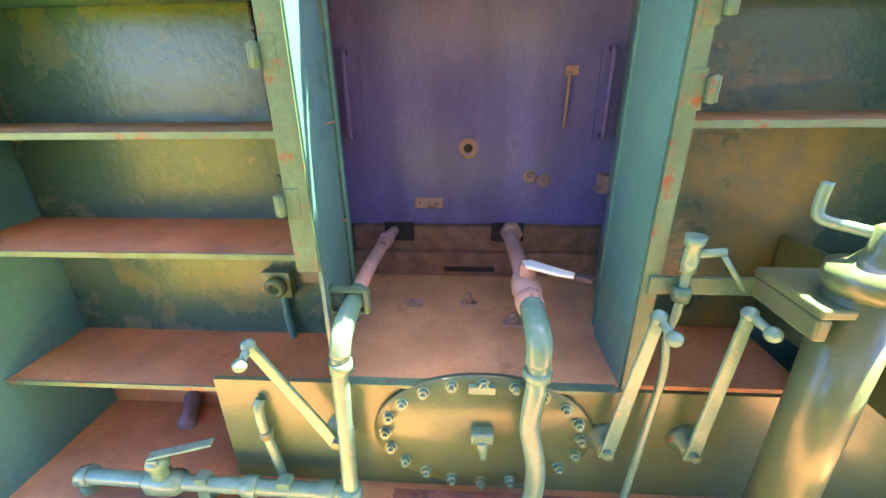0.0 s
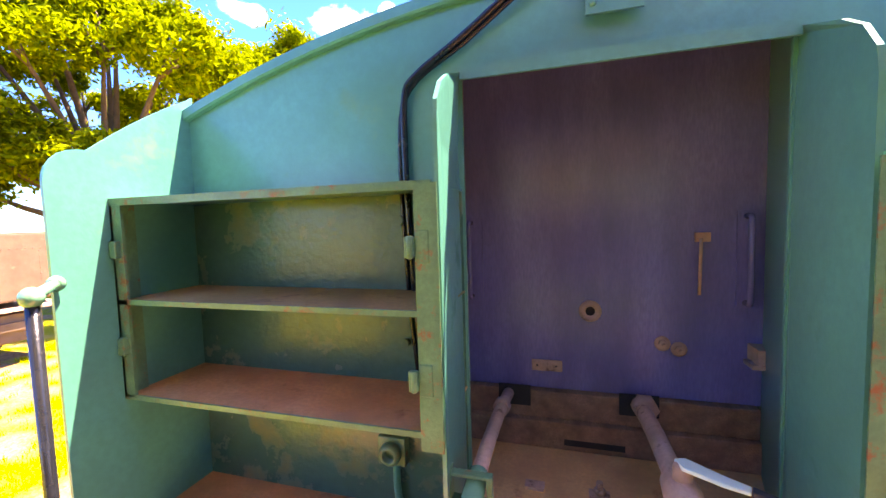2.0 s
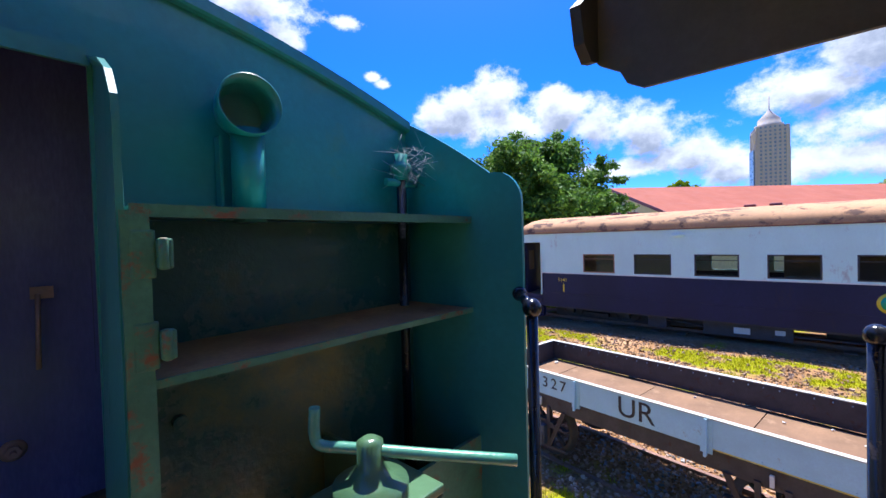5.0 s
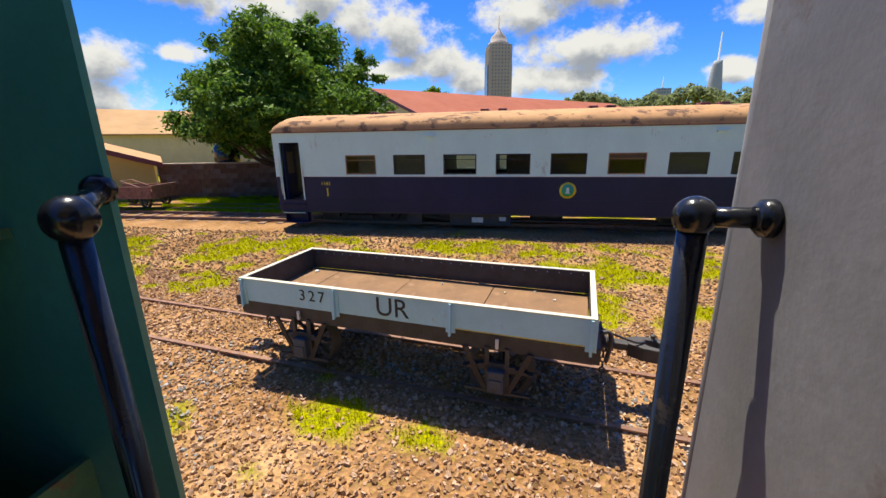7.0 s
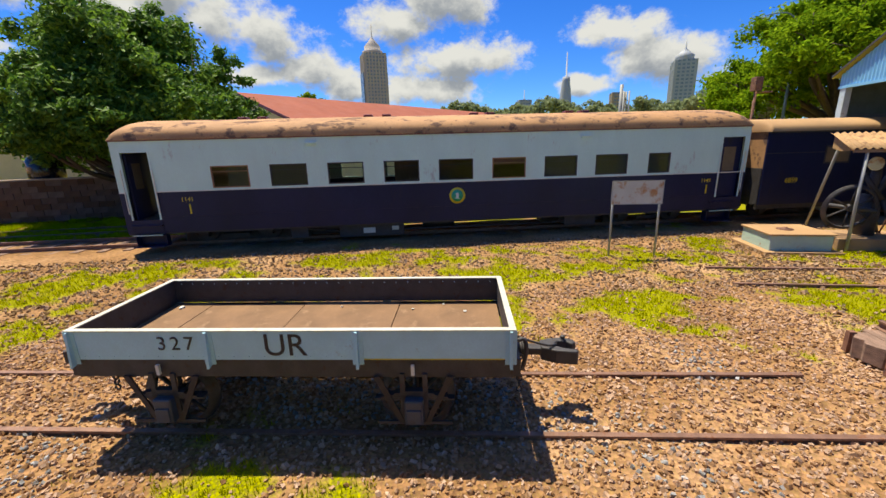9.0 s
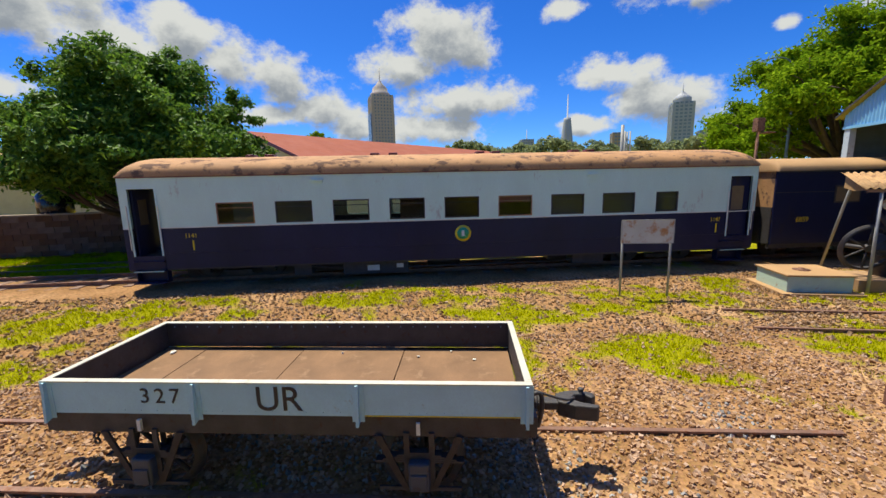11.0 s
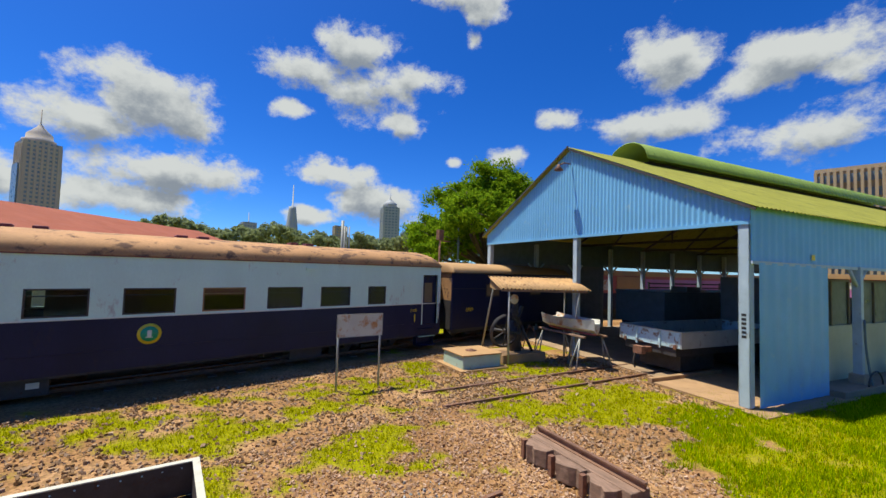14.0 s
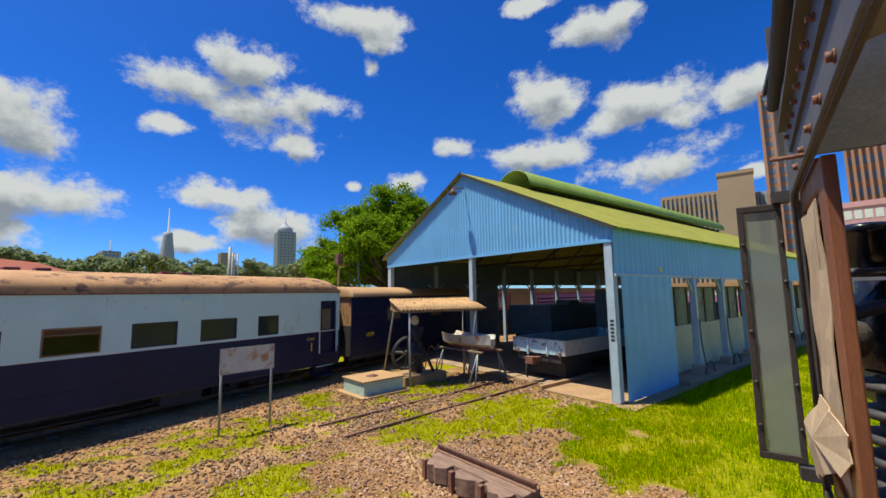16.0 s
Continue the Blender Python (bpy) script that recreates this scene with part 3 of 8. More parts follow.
WAGON_AT = Matrix.Translation((TN.x * 5.265, TN.y * 5.265, 0)) @ Matrix.Rotation(TRACK_ROT, 4, "Z")
track("wagon_track", "rusty narrow-gauge rails half buried in brown ballast", WAGON_AT @ pose(0, -3.4, 0), 19.5, bury=0.03, lift=-0.058)
track("coach_track", "rusty rails under the parked coaches", pose(14.6, -24, 0), 62)
track("shed_track", "disused rusty rail stubs running into the shed", pose(8.75, -6.0, 0, 0, 0, 0) @ Matrix.Rotation(radians(180 - 13), 4, "Z") @ pose(0, 0, 0), 24, sleepers=False, lift=-0.075)
track("far_siding", "rusty siding rails behind the coach end", pose(17.0, 8.5, 0, 0, 0, 4), 30)


# ---- tender: the bulkhead behind the footplate ----
YF, YB, YP = 1.05, 1.36, 1.83     # shelf fronts, bulkhead, recessed door
XL, XR = -1.48, 1.57              # side sheets, inner faces
XC = 0.11


def crest(x):
    """Height of the bulkhead's arched top edge."""
    return 3.657 - 0.115 * ((x - XC) / 1.0) ** 2


def build_tender():
    t = thing("locomotive_tender", "teal-painted steel tender front with open lockers and a recessed dark door", "locomotive tender")
    # bulkhead, with the doorway cut out
    bm = bmesh.new()
    n = 40
    xs = sorted([XL + (XR - XL) * i / n for i in range(n + 1)] + [-0.33, 0.57])
    for a, b in zip(xs, xs[1:]):
        lo = 3.355 if a >= -0.331 and b <= 0.571 else 1.3
        vs = []
        for y in (YB, YB + 0.012):
            vs.append([bm.verts.new(v) for v in ((a, y, lo), (b, y, lo), (b, y, crest(b)), (a, y, crest(a)))])
        bm.faces.new(vs[0])
        bm.faces.new(vs[1][::-1])
        for i in range(4):
            bm.faces.new((vs[0][i], vs[1][i], vs[1][(i + 1) % 4], vs[0][(i + 1) % 4]))
    bmesh.ops.remove_doubles(bm, verts=bm.verts, dist=0.0005)
    part("bulkhead", bm, M_TEAL, t)
    # flat strip bent along the crest
    bm = bmesh.new()
    rows = []
    for i in range(n + 1):
        x = XL + (XR - XL) * i / n
        z = crest(x)
        rows.append([bm.verts.new(v) for v in ((x, YB - 0.022, z - 0.04), (x, YB - 0.03, z - 0.034), (x, YB - 0.03, z), (x, YB + 0.02, z + 0.008), (x, YB + 0.02, z - 0.04))])
    for a, b in zip(rows, rows[1:]):
        for k in range(5):
            bm.faces.new((a[k], a[(k + 1) % 5], b[(k + 1) % 5], b[k]))
    bm.faces.new(rows[0])
    bm.faces.new(rows[-1][::-1])
    part("crest_strip", bm, M_TEAL, t)
    # coal space behind
    boxes("coal_bunker", [(XL - 0.02, XL, YB, 4.6, 1.3, 3.2), (XR, XR + 0.02, YB, 4.6, 1.3, 3.2), (XL, XR, 4.58, 4.6, 1.3, 3.2), (XL, XR, YB + 0.02, 4.58, 1.28, 1.3)], M_TEAL, t)
    # side sheets coming forward, with a swept top and rounded nose
    for sx, x0, x1 in ((-1, XL - 0.012, XL), (1, XR, XR + 0.012)):
        top = [(YB + 0.02, 3.43)]
        for k in range(9):
            f = k / 8
            top.append((YB - (0.42 if sx > 0 else 0.385) * f, 3.415 - 0.21 * f - 0.05 * f * f))
        yf = 0.815 if sx > 0 else 0.85
        nose = [(yf + 0.11 + 0.11 * math.cos(radians(a)), 3.045 + 0.11 * math.sin(radians(a))) for a in (80, 95, 110, 125, 140, 155, 168, 180)]
        low = [(yf, 2.4), (yf, 1.30), (YB + 0.02, 1.30)]
        bm = bmesh.new()
        prism(bm, top + nose + low, "x", x0, x1)
        part("side_sheet", bm, M_TEAL, t)
        # handrail standing off the sheet's front edge
        hx, yk, xf = (XL + 0.13, 0.73, XL) if sx < 0 else (1.424, 0.70, XR)
        bm = bmesh.new()
        tube(bm, [(hx, yk, 2.72), (hx, yk, 2.0), (hx, yk, 1.47)], 0.016, 14)
        rail = part("handrail", bm, M_BLACK, t, "worn black-painted steel handrail")
        bm = bmesh.new()
        ball(bm, (hx, yk, 2.727), 0.028)
        rod(bm, (hx, yk, 2.727), (xf, yk + 0.13, 2.742), 0.015)
        d = Vector((xf - hx, 0.13, 0.015)).normalized()
        revolve(bm, [(0.017, -0.02), (0.024, -0.008), (0.024, 0)], Matrix.Translation((xf, yk + 0.13, 2.742)) @ d.to_track_quat("Z", "Y").to_matrix().to_4x4(), 16)
        part("handrail_knob", bm, M_BLACK if sx > 0 else M_PIPE, rail)
    # jamb plates beside the doorway: from the shelf front back to the recessed door
    for sx, x in ((-1, -0.325), (1, 0.565)):
        prof = [(YF - 0.02, 1.88), (YB - 0.06, 1.88), (YP, 1.88), (YP, 3.55), (YB + 0.02, 3.55), (YB + 0.02, 3.365), (YB - 0.05, 3.36), (YF + 0.10, 3.303), (YF + 0.03, 3.262), (YF - 0.012, 3.205), (YF - 0.02, 3.155)]
        bm = bmesh.new()
        prism(bm, prof, "x", x - 0.006, x + 0.006)
        for v in bm.verts:
            v.co.x += sx * 0.15 * max(0.0, (v.co.y - YB + 0.06) / (YP - YB + 0.06))
        part("jamb_plate", bm, M_TEAL, t)
        bm = bmesh.new()
        f0, f1 = (x - 0.06, x + 0.004) if sx < 0 else (x - 0.004, x + 0.04)
        box(bm, f0, f1, YF - 0.034, YF - 0.0295, 1.90 if sx > 0 else 2.28, 2.995)
        part("jamb_flange", bm, M_TEAL_WORN, t, "chipped green flange with rust spots")
    # Unseen lid and back plate, added to keep sun out of the recess.
    boxes("recess_roof", [(-0.6, 0.85, YB + 0.014, YP + 0.3, 3.545, 3.56), (-0.6, 0.85, YP + 0.28, YP + 0.3, 1.9, 3.545)], M_PANEL, t)
    boxes("lintel", [(-0.325, 0.565, YB - 0.055, YB - 0.003, 3.362, 3.374), (-0.325, 0.565, YB - 0.055, YB - 0.045, 3.336, 3.362)], M_TEAL, t)
    # recessed black door
    door = part("sliding_door", _door_mesh(), M_PANEL, t, "blue-black steel door sheet with sheen and dust")
    bm = bmesh.new()
    revolve(bm, [(0.045, 0), (0.045, 0.008), (0.034, 0.016), (0.022, 0.016), (0.018, 0.002)], Matrix.Translation((0.09, YP, 2.496)) @ Matrix.Rotation(radians(90), 4, "X"), 24)
    eye = part("spy_hole", bm, M_DUSTPIPE, door)
    bm = bmesh.new()
    revolve(bm, [(0.019, 0.004), (0.019, 0.006), (0.0005, 0.006)], Matrix.Translation((0.09, YP, 2.496)) @ Matrix.Rotation(radians(90), 4, "X"), 20)
    part("hole", bm, M_DARK, eye, "black disc for the shade inside the eye")
    for bx, bz in ((0.365, 2.372), (0.425, 2.352)):
        bm = bmesh.new()
        m = Matrix.Translation((bx, YP, bz)) @ Matrix.Rotation(radians(90), 4, "X")
        revolve(bm, [(0.03, 0), (0.03, 0.006), (0.02, 0.008)], m, 16)
        revolve(bm, [(0.018, 0.006), (0.018, 0.026)], m, 6)
        revolve(bm, [(0.008, 0.02), (0.007, 0.045)], m, 8)
        part("bolt", bm, M_DUSTPIPE, door)
    boxes("name_plate", [(-0.155, -0.025, YP - 0.008, YP, 2.222, 2.272)], M_DUSTPIPE, door, "dusty blank steel tab with two holes", 0.003)
    # Near-black squares stand for the shade in two drilled holes.
    for px in (-0.135, -0.055):
        boxes("plate_hole", [(px, px + 0.008, YP - 0.0105, YP - 0.006, 2.243, 2.251)], M_DARK, door)
    bm = bmesh.new()
    box(bm, 0.475, 0.525, YP - 0.02, YP, 2.785, 2.82)
    rod(bm, (0.49, YP - 0.03, 2.80), (0.485, YP - 0.035, 2.58), 0.006, 8)
    part("latch", bm, M_DUSTPIPE, door, "small latch with a hanging wire")
    for hx in (-0.415, 0.645):
        bm = bmesh.new()
        tube(bm, [(hx, YP, 2.88), (hx, YP - 0.05, 2.88), (hx, YP - 0.055, 2.87), (hx, YP - 0.055, 2.56), (hx, YP - 0.05, 2.55), (hx, YP, 2.55)], 0.011, 8)
        box(bm, hx - 0.03, hx + 0.05, YP - 0.012, YP, 2.53, 2.90)
        part("door_handle", bm, M_PANEL, door)
    boxes("runner_stop", [(0.66, 0.72, YP - 0.09, YP, 2.33, 2.39), (0.64, 0.72, YP - 0.1, YP - 0.02, 2.32, 2.335)], M_DUSTPIPE, door)
    # Black board added behind the sill to stop daylight leaking under the door.
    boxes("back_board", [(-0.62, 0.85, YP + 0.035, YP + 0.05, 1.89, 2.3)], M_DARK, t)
    # recess floor and the timber behind the pipes
    bm = bmesh.new()
    prism(bm, [(-0.318, YF - 0.02), (0.558, YF - 0.02), (0.575, YB - 0.06), (0.82, YP + 0.25), (-0.58, YP + 0.25), (-0.335, YB - 0.06)], "z", 1.885, 1.90)
    part("recess_floor", bm, M_FLOORDUST, t, "steel recess floor under brown coal dust")
    bm = bmesh.new()
    box(bm, -0.45, 0.70, YP - 0.06, YP - 0.02, 1.90, 2.02)
    box(bm, -0.45, 0.70, YP - 0.03, YP + 0.03, 2.02, 2.14)
    part("timber_sill", bm, M_OLDWOOD, t, "brown timber sill", 0.006)
    # Near-black strips put the shade of gaps onto the sill's face.
    for gap in ((-0.02, 0.22, YP - 0.064, YP - 0.058, 1.925, 1.95), (-0.30, -0.16, YP - 0.034, YP - 0.026, 2.07, 2.16), (0.2, 0.35, YP - 0.034, YP - 0.026, 2.07, 2.16)):
        boxes("sill_gap", [gap], M_DARK, t)
    for lx, ly, h in ((-0.125, 1.50, 0.012), (0.10, 1.50, 0.045), (0.265, 1.36, 0.04)):
        bm = bmesh.new()
        box(bm, lx - 0.035, lx + 0.035, ly - 0.022, ly + 0.022, 1.90, 1.912)
        if h > 0.02:
            rod(bm, (lx, ly, 1.91), (lx, ly, 1.91 + h), 0.012, 8)
            rod(bm, (lx, ly, 1.915), (lx, ly, 1.93), 0.02, 6)
        part("floor_lug", bm, M_DUSTPIPE, t)
    # lower apron with the manhole cover, flattened to an oval to fit the camera's view
    boxes("apron_plate", [(-0.72, 1.62, YF - 0.04, YF - 0.022, 1.40, 1.895)], M_APRON, t)
    boxes("apron_lip", [(-0.30, 0.545, YF - 0.055, YF - 0.02, 1.895, 1.907)], M_TEAL_WORN, t)
    bm = bmesh.new()
    mc = Matrix.Translation((0.145, YF - 0.04, 1.72)) @ Matrix.Rotation(radians(90), 4, "X") @ Matrix.Diagonal((0.96, 0.64, 1, 1))
    revolve(bm, [(0.365, 0), (0.365, 0.014), (0.36, 0.018), (0.0005, 0.018)], mc, 48)
    cover = part("manhole_cover", bm, M_APRON, t, "oval green bolted cover plate")
    for k in range(20):
        a = 2 * math.pi * k / 20
        bm = bmesh.new()
        m = mc @ Matrix.Translation((0.325 * math.cos(a), 0.325 * math.sin(a), 0.018)) @ Matrix.Diagonal((1.04, 1.56, 1, 1))
        revolve(bm, [(0.021, 0), (0.021, 0.004)], m, 12)
        revolve(bm, [(0.016, 0.004), (0.016, 0.018)], m, 6)
        revolve(bm, [(0.008, 0.018), (0.007, 0.028)], m, 8)
        part("cover_bolt", bm, M_PIPE, cover)
    bm = bmesh.new()
    box(bm, 0.11, 0.18, YF - 0.10, YF - 0.058, 1.72, 1.76)
    rod(bm, (0.145, YF - 0.09, 1.73), (0.15, YF - 0.095, 1.66), 0.02, 10, 0.012)
    part("cover_handle", bm, M_PIPE, cover, "", 0.006)
    boxes("cover_lug", [(0.10, 0.18, YF - 0.075, YF - 0.055, 1.90, 1.925)], M_PIPE, cover)
    return t


def _door_mesh():
    bm = bmesh.new()
    box(bm, -0.62, 0.85, YP, YP + 0.012, 2.145, 3.54)
    return bm


TENDER = build_tender()


def locker(x0, x1, shelves, label):
    """An open-fronted bank of lockers against the bulkhead."""
    t = thing("locker", label, "locker", group="lockers on the tender front")
    for z, kind in shelves:
        bm = bmesh.new()
        box(bm, x0 + 0.002, x1 - 0.002, YF - 0.02, YB - 0.004, z - 0.006, z)
        if kind != "top":
            part("shelf", bm, M_DUST, t, "shelf thick with brown dust")
            boxes("shelf_edge", [(x0 + 0.002, x1 - 0.002, YF - 0.026, YF - 0.018, z - 0.014, z + 0.003)], M_TEAL_WORN, t)
        else:
            part("top_sheet", bm, M_TEAL, t)
            boxes("top_edge", [(x0 + 0.002, x1 - 0.002, YF - 0.028, YF - 0.018, z - 0.02, z + 0.004)], M_TEAL_WORN, t)
    zs = [z for z, _ in shelves]
    boxes("back_panel", [(x0 + 0.004, x1 - 0.004, YB - 0.012, YB - 0.003, min(zs), max(zs) - 0.008)], M_SHELF_BACK, t, "lumpy green gloss paint with yellow grass reflections painted in")
    return t


left = locker(XL, -0.335, [(2.998, "top"), (2.657, ""), (2.325, ""), (1.845, "")], "open green steel lockers with brown dusty shelves")
right = locker(0.575, XR, [(3.004, "top"), (2.675, "")], "open green steel locker with one dusty shelf")


def clip(x, z, sx, t):
    bm = bmesh.new()
    box(bm, x - 0.02, x + 0.02, YF - 0.036, YF - 0.026, z - 0.045, z + 0.045)
    box(bm, x + sx * 0.02, x + sx * 0.045, YF - 0.05, YF - 0.03, z - 0.028, z + 0.028)
    rod(bm, (x + sx * 0.03, YF - 0.045, z - 0.03), (x + sx * 0.03, YF - 0.045, z + 0.03), 0.009, 8)
    part("hinge", bm, M_TEAL_WORN, t, "", 0.004)


for z in (2.83, 2.475):
    clip(-0.365, z, -1, left)
for z in (2.915, 2.745):
    clip(0.593, z, 1, right)
boxes("locker_side_post", [(XL + 0.002, XL + 0.05, YF - 0.026, YF - 0.016, 2.32, 2.985), (XL + 0.002, XL + 0.012, YF - 0.026, YF + 0.05, 2.32, 2.985)], M_TEAL_WORN, left, "rust-stained edge angle")
for z in (2.83, 2.50):
    boxes("catch", [(XL + 0.012, XL + 0.04, YF - 0.045, YF - 0.02, z - 0.03, z + 0.03)], M_TEAL_WORN, left, "", 0.004)
bm = bmesh.new()
rod(bm, (-0.56, YB - 0.012, 2.90), (-0.56, YB - 0.035, 2.90), 0.018, 10)
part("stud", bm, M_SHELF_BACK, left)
bm = bmesh.new()
rod(bm, (-0.55, YB - 0.012, 2.47), (-0.55, YB - 0.035, 2.47), 0.014, 10)
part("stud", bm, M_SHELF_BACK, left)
bm = bmesh.new()
rod(bm, (0.72, YB - 0.012, 2.91), (0.72, YB - 0.035, 2.91), 0.018, 10)
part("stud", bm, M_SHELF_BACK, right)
bm = bmesh.new()
rod(bm, (0.72, YB - 0.012, 2.47), (0.72, YB - 0.035, 2.47), 0.018, 10)
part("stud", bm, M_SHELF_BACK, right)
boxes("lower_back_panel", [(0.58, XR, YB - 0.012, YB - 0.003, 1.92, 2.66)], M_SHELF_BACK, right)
boxes("lower_back_panel", [(XL, -0.33, YB - 0.012, YB - 0.003, 1.31, 1.845)], M_DUST, left)
boxes("bracket_bar", [(0.575, 1.02, YF - 0.045, YF - 0.03, 2.235, 2.285)], M_TEAL_WORN, right, "", 0.003)
boxes("cutout_floor", [(0.575, 1.10, YF - 0.03, YB, 1.90, 1.915)], M_DUST, right)
boxes("cutout_cheek", [(1.08, 1.62, YF - 0.045, YF - 0.03, 1.90, 2.215)], M_TEAL_WORN, right)

# black conduit from the lamp bracket down behind the left locker
conduit = thing("conduit", "black rubber-covered conduit bent over the bulkhead", "conduit")
bm = bmesh.new()
tube(bm, smooth_path([(0.115, 1.29, 3.682), (0.05, 1.27, 3.675), (-0.10, 1.30, 3.61), (-0.31, 1.325, 3.48), (-0.485, 1.335, 3.375), (-0.525, 1.338, 3.31), (-0.53, 1.338, 3.15), (-0.525, 1.335, 2.95), (-0.51, 1.335, 2.66), (-0.49, 1.335, 2.36)], 5), 0.012, 10)
part("cable", bm, M_BLACK, conduit)
bm = bmesh.new()
tube(bm, smooth_path([(0.04, 1.29, 3.665), (-0.10, 1.31, 3.592), (-0.31, 1.336, 3.462), (-0.505, 1.345, 3.34), (-0.55, 1.345, 3.15), (-0.535, 1.342, 2.66), (-0.51, 1.342, 2.36)], 5), 0.008, 8)
part("cable", bm, M_BLACK, conduit)

lamp_bracket = thing("lamp_bracket", "riveted teal bracket plate on the bulkhead crest", "bracket")
bm = bmesh.new()
prism(bm, [(0.05, 3.475), (0.205, 3.475), (0.205, 3.69)] + [(0.1275 + 0.0775 * math.cos(radians(a)), 3.69 + 0.07 * math.sin(radians(a))) for a in range(20, 180, 20)] + [(0.05, 3.69)], "y", YB - 0.042, YB - 0.031)
part("plate", bm, M_TEAL, lamp_bracket)
for bx, bz in ((0.07, 3.505), (0.185, 3.505), (0.07, 3.595), (0.185, 3.595)):
    bm = bmesh.new()
    ball(bm, (bx, YB - 0.043, bz), 0.011, 10, 6)
    part("rivet", bm, M_TEAL, lamp_bracket)
bm = bmesh.new()
tube(bm, smooth_path([(0.15, YB - 0.03, 3.682), (0.15, YB - 0.07, 3.682), (0.13, YB - 0.08, 3.681), (0.08, YB - 0.075, 3.677)], 4), 0.021, 12)
part("elbow", bm, M_DUSTPIPE, lamp_bracket)

# short funnel on a pipe
funnel = thing("filler_funnel", "teal pipe with a bell-mouthed horn standing on the locker", "funnel")
bm = bmesh.new()
rod(bm, (0.90, 1.29, 2.99), (0.90, 1.29, 3.25), 0.044, 20)
part("pipe", bm, M_TEAL, funnel)
bm = bmesh.new()
d = Vector((-0.10, -0.95, 0.02)).normalized()
m = Matrix.Translation((0.895, 1.325, 3.30)) @ d.to_track_quat("Z", "Y").to_matrix().to_4x4()
revolve(bm, [(0.05, -0.03), (0.068, 0.0), (0.078, 0.05), (0.082, 0.11), (0.078, 0.112), (0.07, 0.05), (0.06, 0.0)], m, 28)
part("horn", bm, M_TEAL, funnel)
boxes("strap", [(0.835, 0.844, 1.32, 1.355, 2.995, 3.23)], M_TEAL, funnel)

# corner pipe with an old nest of cobweb
corner = thing("corner_pipe", "dark pipe with a cobwebbed union in the bulkhead corner", "pipe")
bm = bmesh.new()
rod(bm, (1.475, 1.29, 1.92), (1.475, 1.29, 3.22), 0.018, 12)
part("pipe", bm, M_BLACK, corner)
bm = bmesh.new()
revolve(bm, [(0.03, 0), (0.03, 0.03), (0.04, 0.035), (0.04, 0.06), (0.024, 0.07), (0.028, 0.10)], Matrix.Translation((1.475, 1.29, 3.16)), 8)
rod(bm, (1.40, 1.29, 3.15), (1.55, 1.29, 3.15), 0.014, 10)
part("union", bm, M_TEAL, corner)
bm = bmesh.new()
rng = random.Random(4)
for k in range(60):
    a = Vector((1.475 + rng.uniform(-0.06, 0.06), 1.24 + rng.uniform(-0.05, 0.05), 3.22 + rng.uniform(-0.06, 0.06)))
    b = a + Vector((rng.uniform(-0.10, 0.13), rng.uniform(-0.04, 0.04), rng.uniform(-0.06, 0.08)))
    rod(bm, a, b, 0.0007, 3)
part("cobweb", bm, M_WEB, corner, "dusty grey cobweb strands")


# ---- pipes, cocks and levers on the footplate ----
def elbow_pipe(name, label, pts, r, mats, joints):
    t = thing(name, label, "pipe")
    bm = bmesh.new()
    tube(bm, smooth_path(pts, 6), r, 16)
    part("pipe", bm, mats[0], t)
    for p, d, rr, ln in joints:
        bm = bmesh.new()
        m = Matrix.Translation(p) @ Vector(d).to_track_quat("Z", "Y").to_matrix().to_4x4()
        revolve(bm, [(rr * 0.9, -ln / 2), (rr, -ln / 2 + 0.004), (rr, ln / 2 - 0.004), (rr * 0.9, ln / 2)], m, 8)
        part("collar", bm, mats[1], t, "", 0.002)
    return t


lp = elbow_pipe("feed_pipe", "green water pipe with dusty union and clamp", [(-0.272, 0.955, 2.05), (-0.275, 0.945, 1.96), (-0.278, 0.935, 1.75), (-0.283, 0.92, 1.51)], 0.026, (M_PIPE, M_PIPE),
    [((-0.272, 0.955, 2.01), (0, 0, 1), 0.036, 0.04), ((-0.285, 0.92, 1.52), (0, 0, 1), 0.042, 0.05)])
bm = bmesh.new()
tube(bm, smooth_path([(-0.255, 1.84, 2.115), (-0.26, 1.6, 2.14), (-0.262, 1.35, 2.15), (-0.262, 1.15, 2.145)], 4), 0.024, 14)
part("dusty_pipe", bm, M_DUSTPIPE, lp, "brown dusty iron pipe")
bm = bmesh.new()
tube(bm, smooth_path([(-0.262, 1.16, 2.145), (-0.262, 1.04, 2.13), (-0.265, 0.98, 2.105), (-0.272, 0.955, 2.04)], 6), 0.031, 16)
part("elbow", bm, M_PIPE, lp)
bm = bmesh.new()
revolve(bm, [(0.03, -0.02), (0.036, -0.015), (0.036, 0.015), (0.03, 0.02)], Matrix.Translation((-0.26, 1.62, 2.14)) @ Matrix.Rotation(radians(90), 4, "X"), 6)
part("union_nut", bm, M_DUSTPIPE, lp)
boxes("clamp", [(-0.33, -0.22, 1.085, 1.115, 2.10, 2.11), (-0.33, -0.22, 1.085, 1.115, 2.175, 2.185), (-0.34, -0.325, 1.08, 1.12, 2.085, 2.195), (-0.225, -0.21, 1.085, 1.115, 2.10, 2.185)], M_TEAL_WORN, lp, "", 0.003)

rp = elbow_pipe("feed_pipe", "green water pipe with a lever cock and S-bend", [(0.295, 0.96, 2.04), (0.292, 0.945, 1.95), (0.28, 0.93, 1.83), (0.30, 0.91, 1.72), (0.305, 0.90, 1.62), (0.285, 0.88, 1.47)], 0.031, (M_PIPE, M_PIPE),
    [((0.295, 0.958, 2.0), (0, 0, 1), 0.043, 0.03)])
bm = bmesh.new()
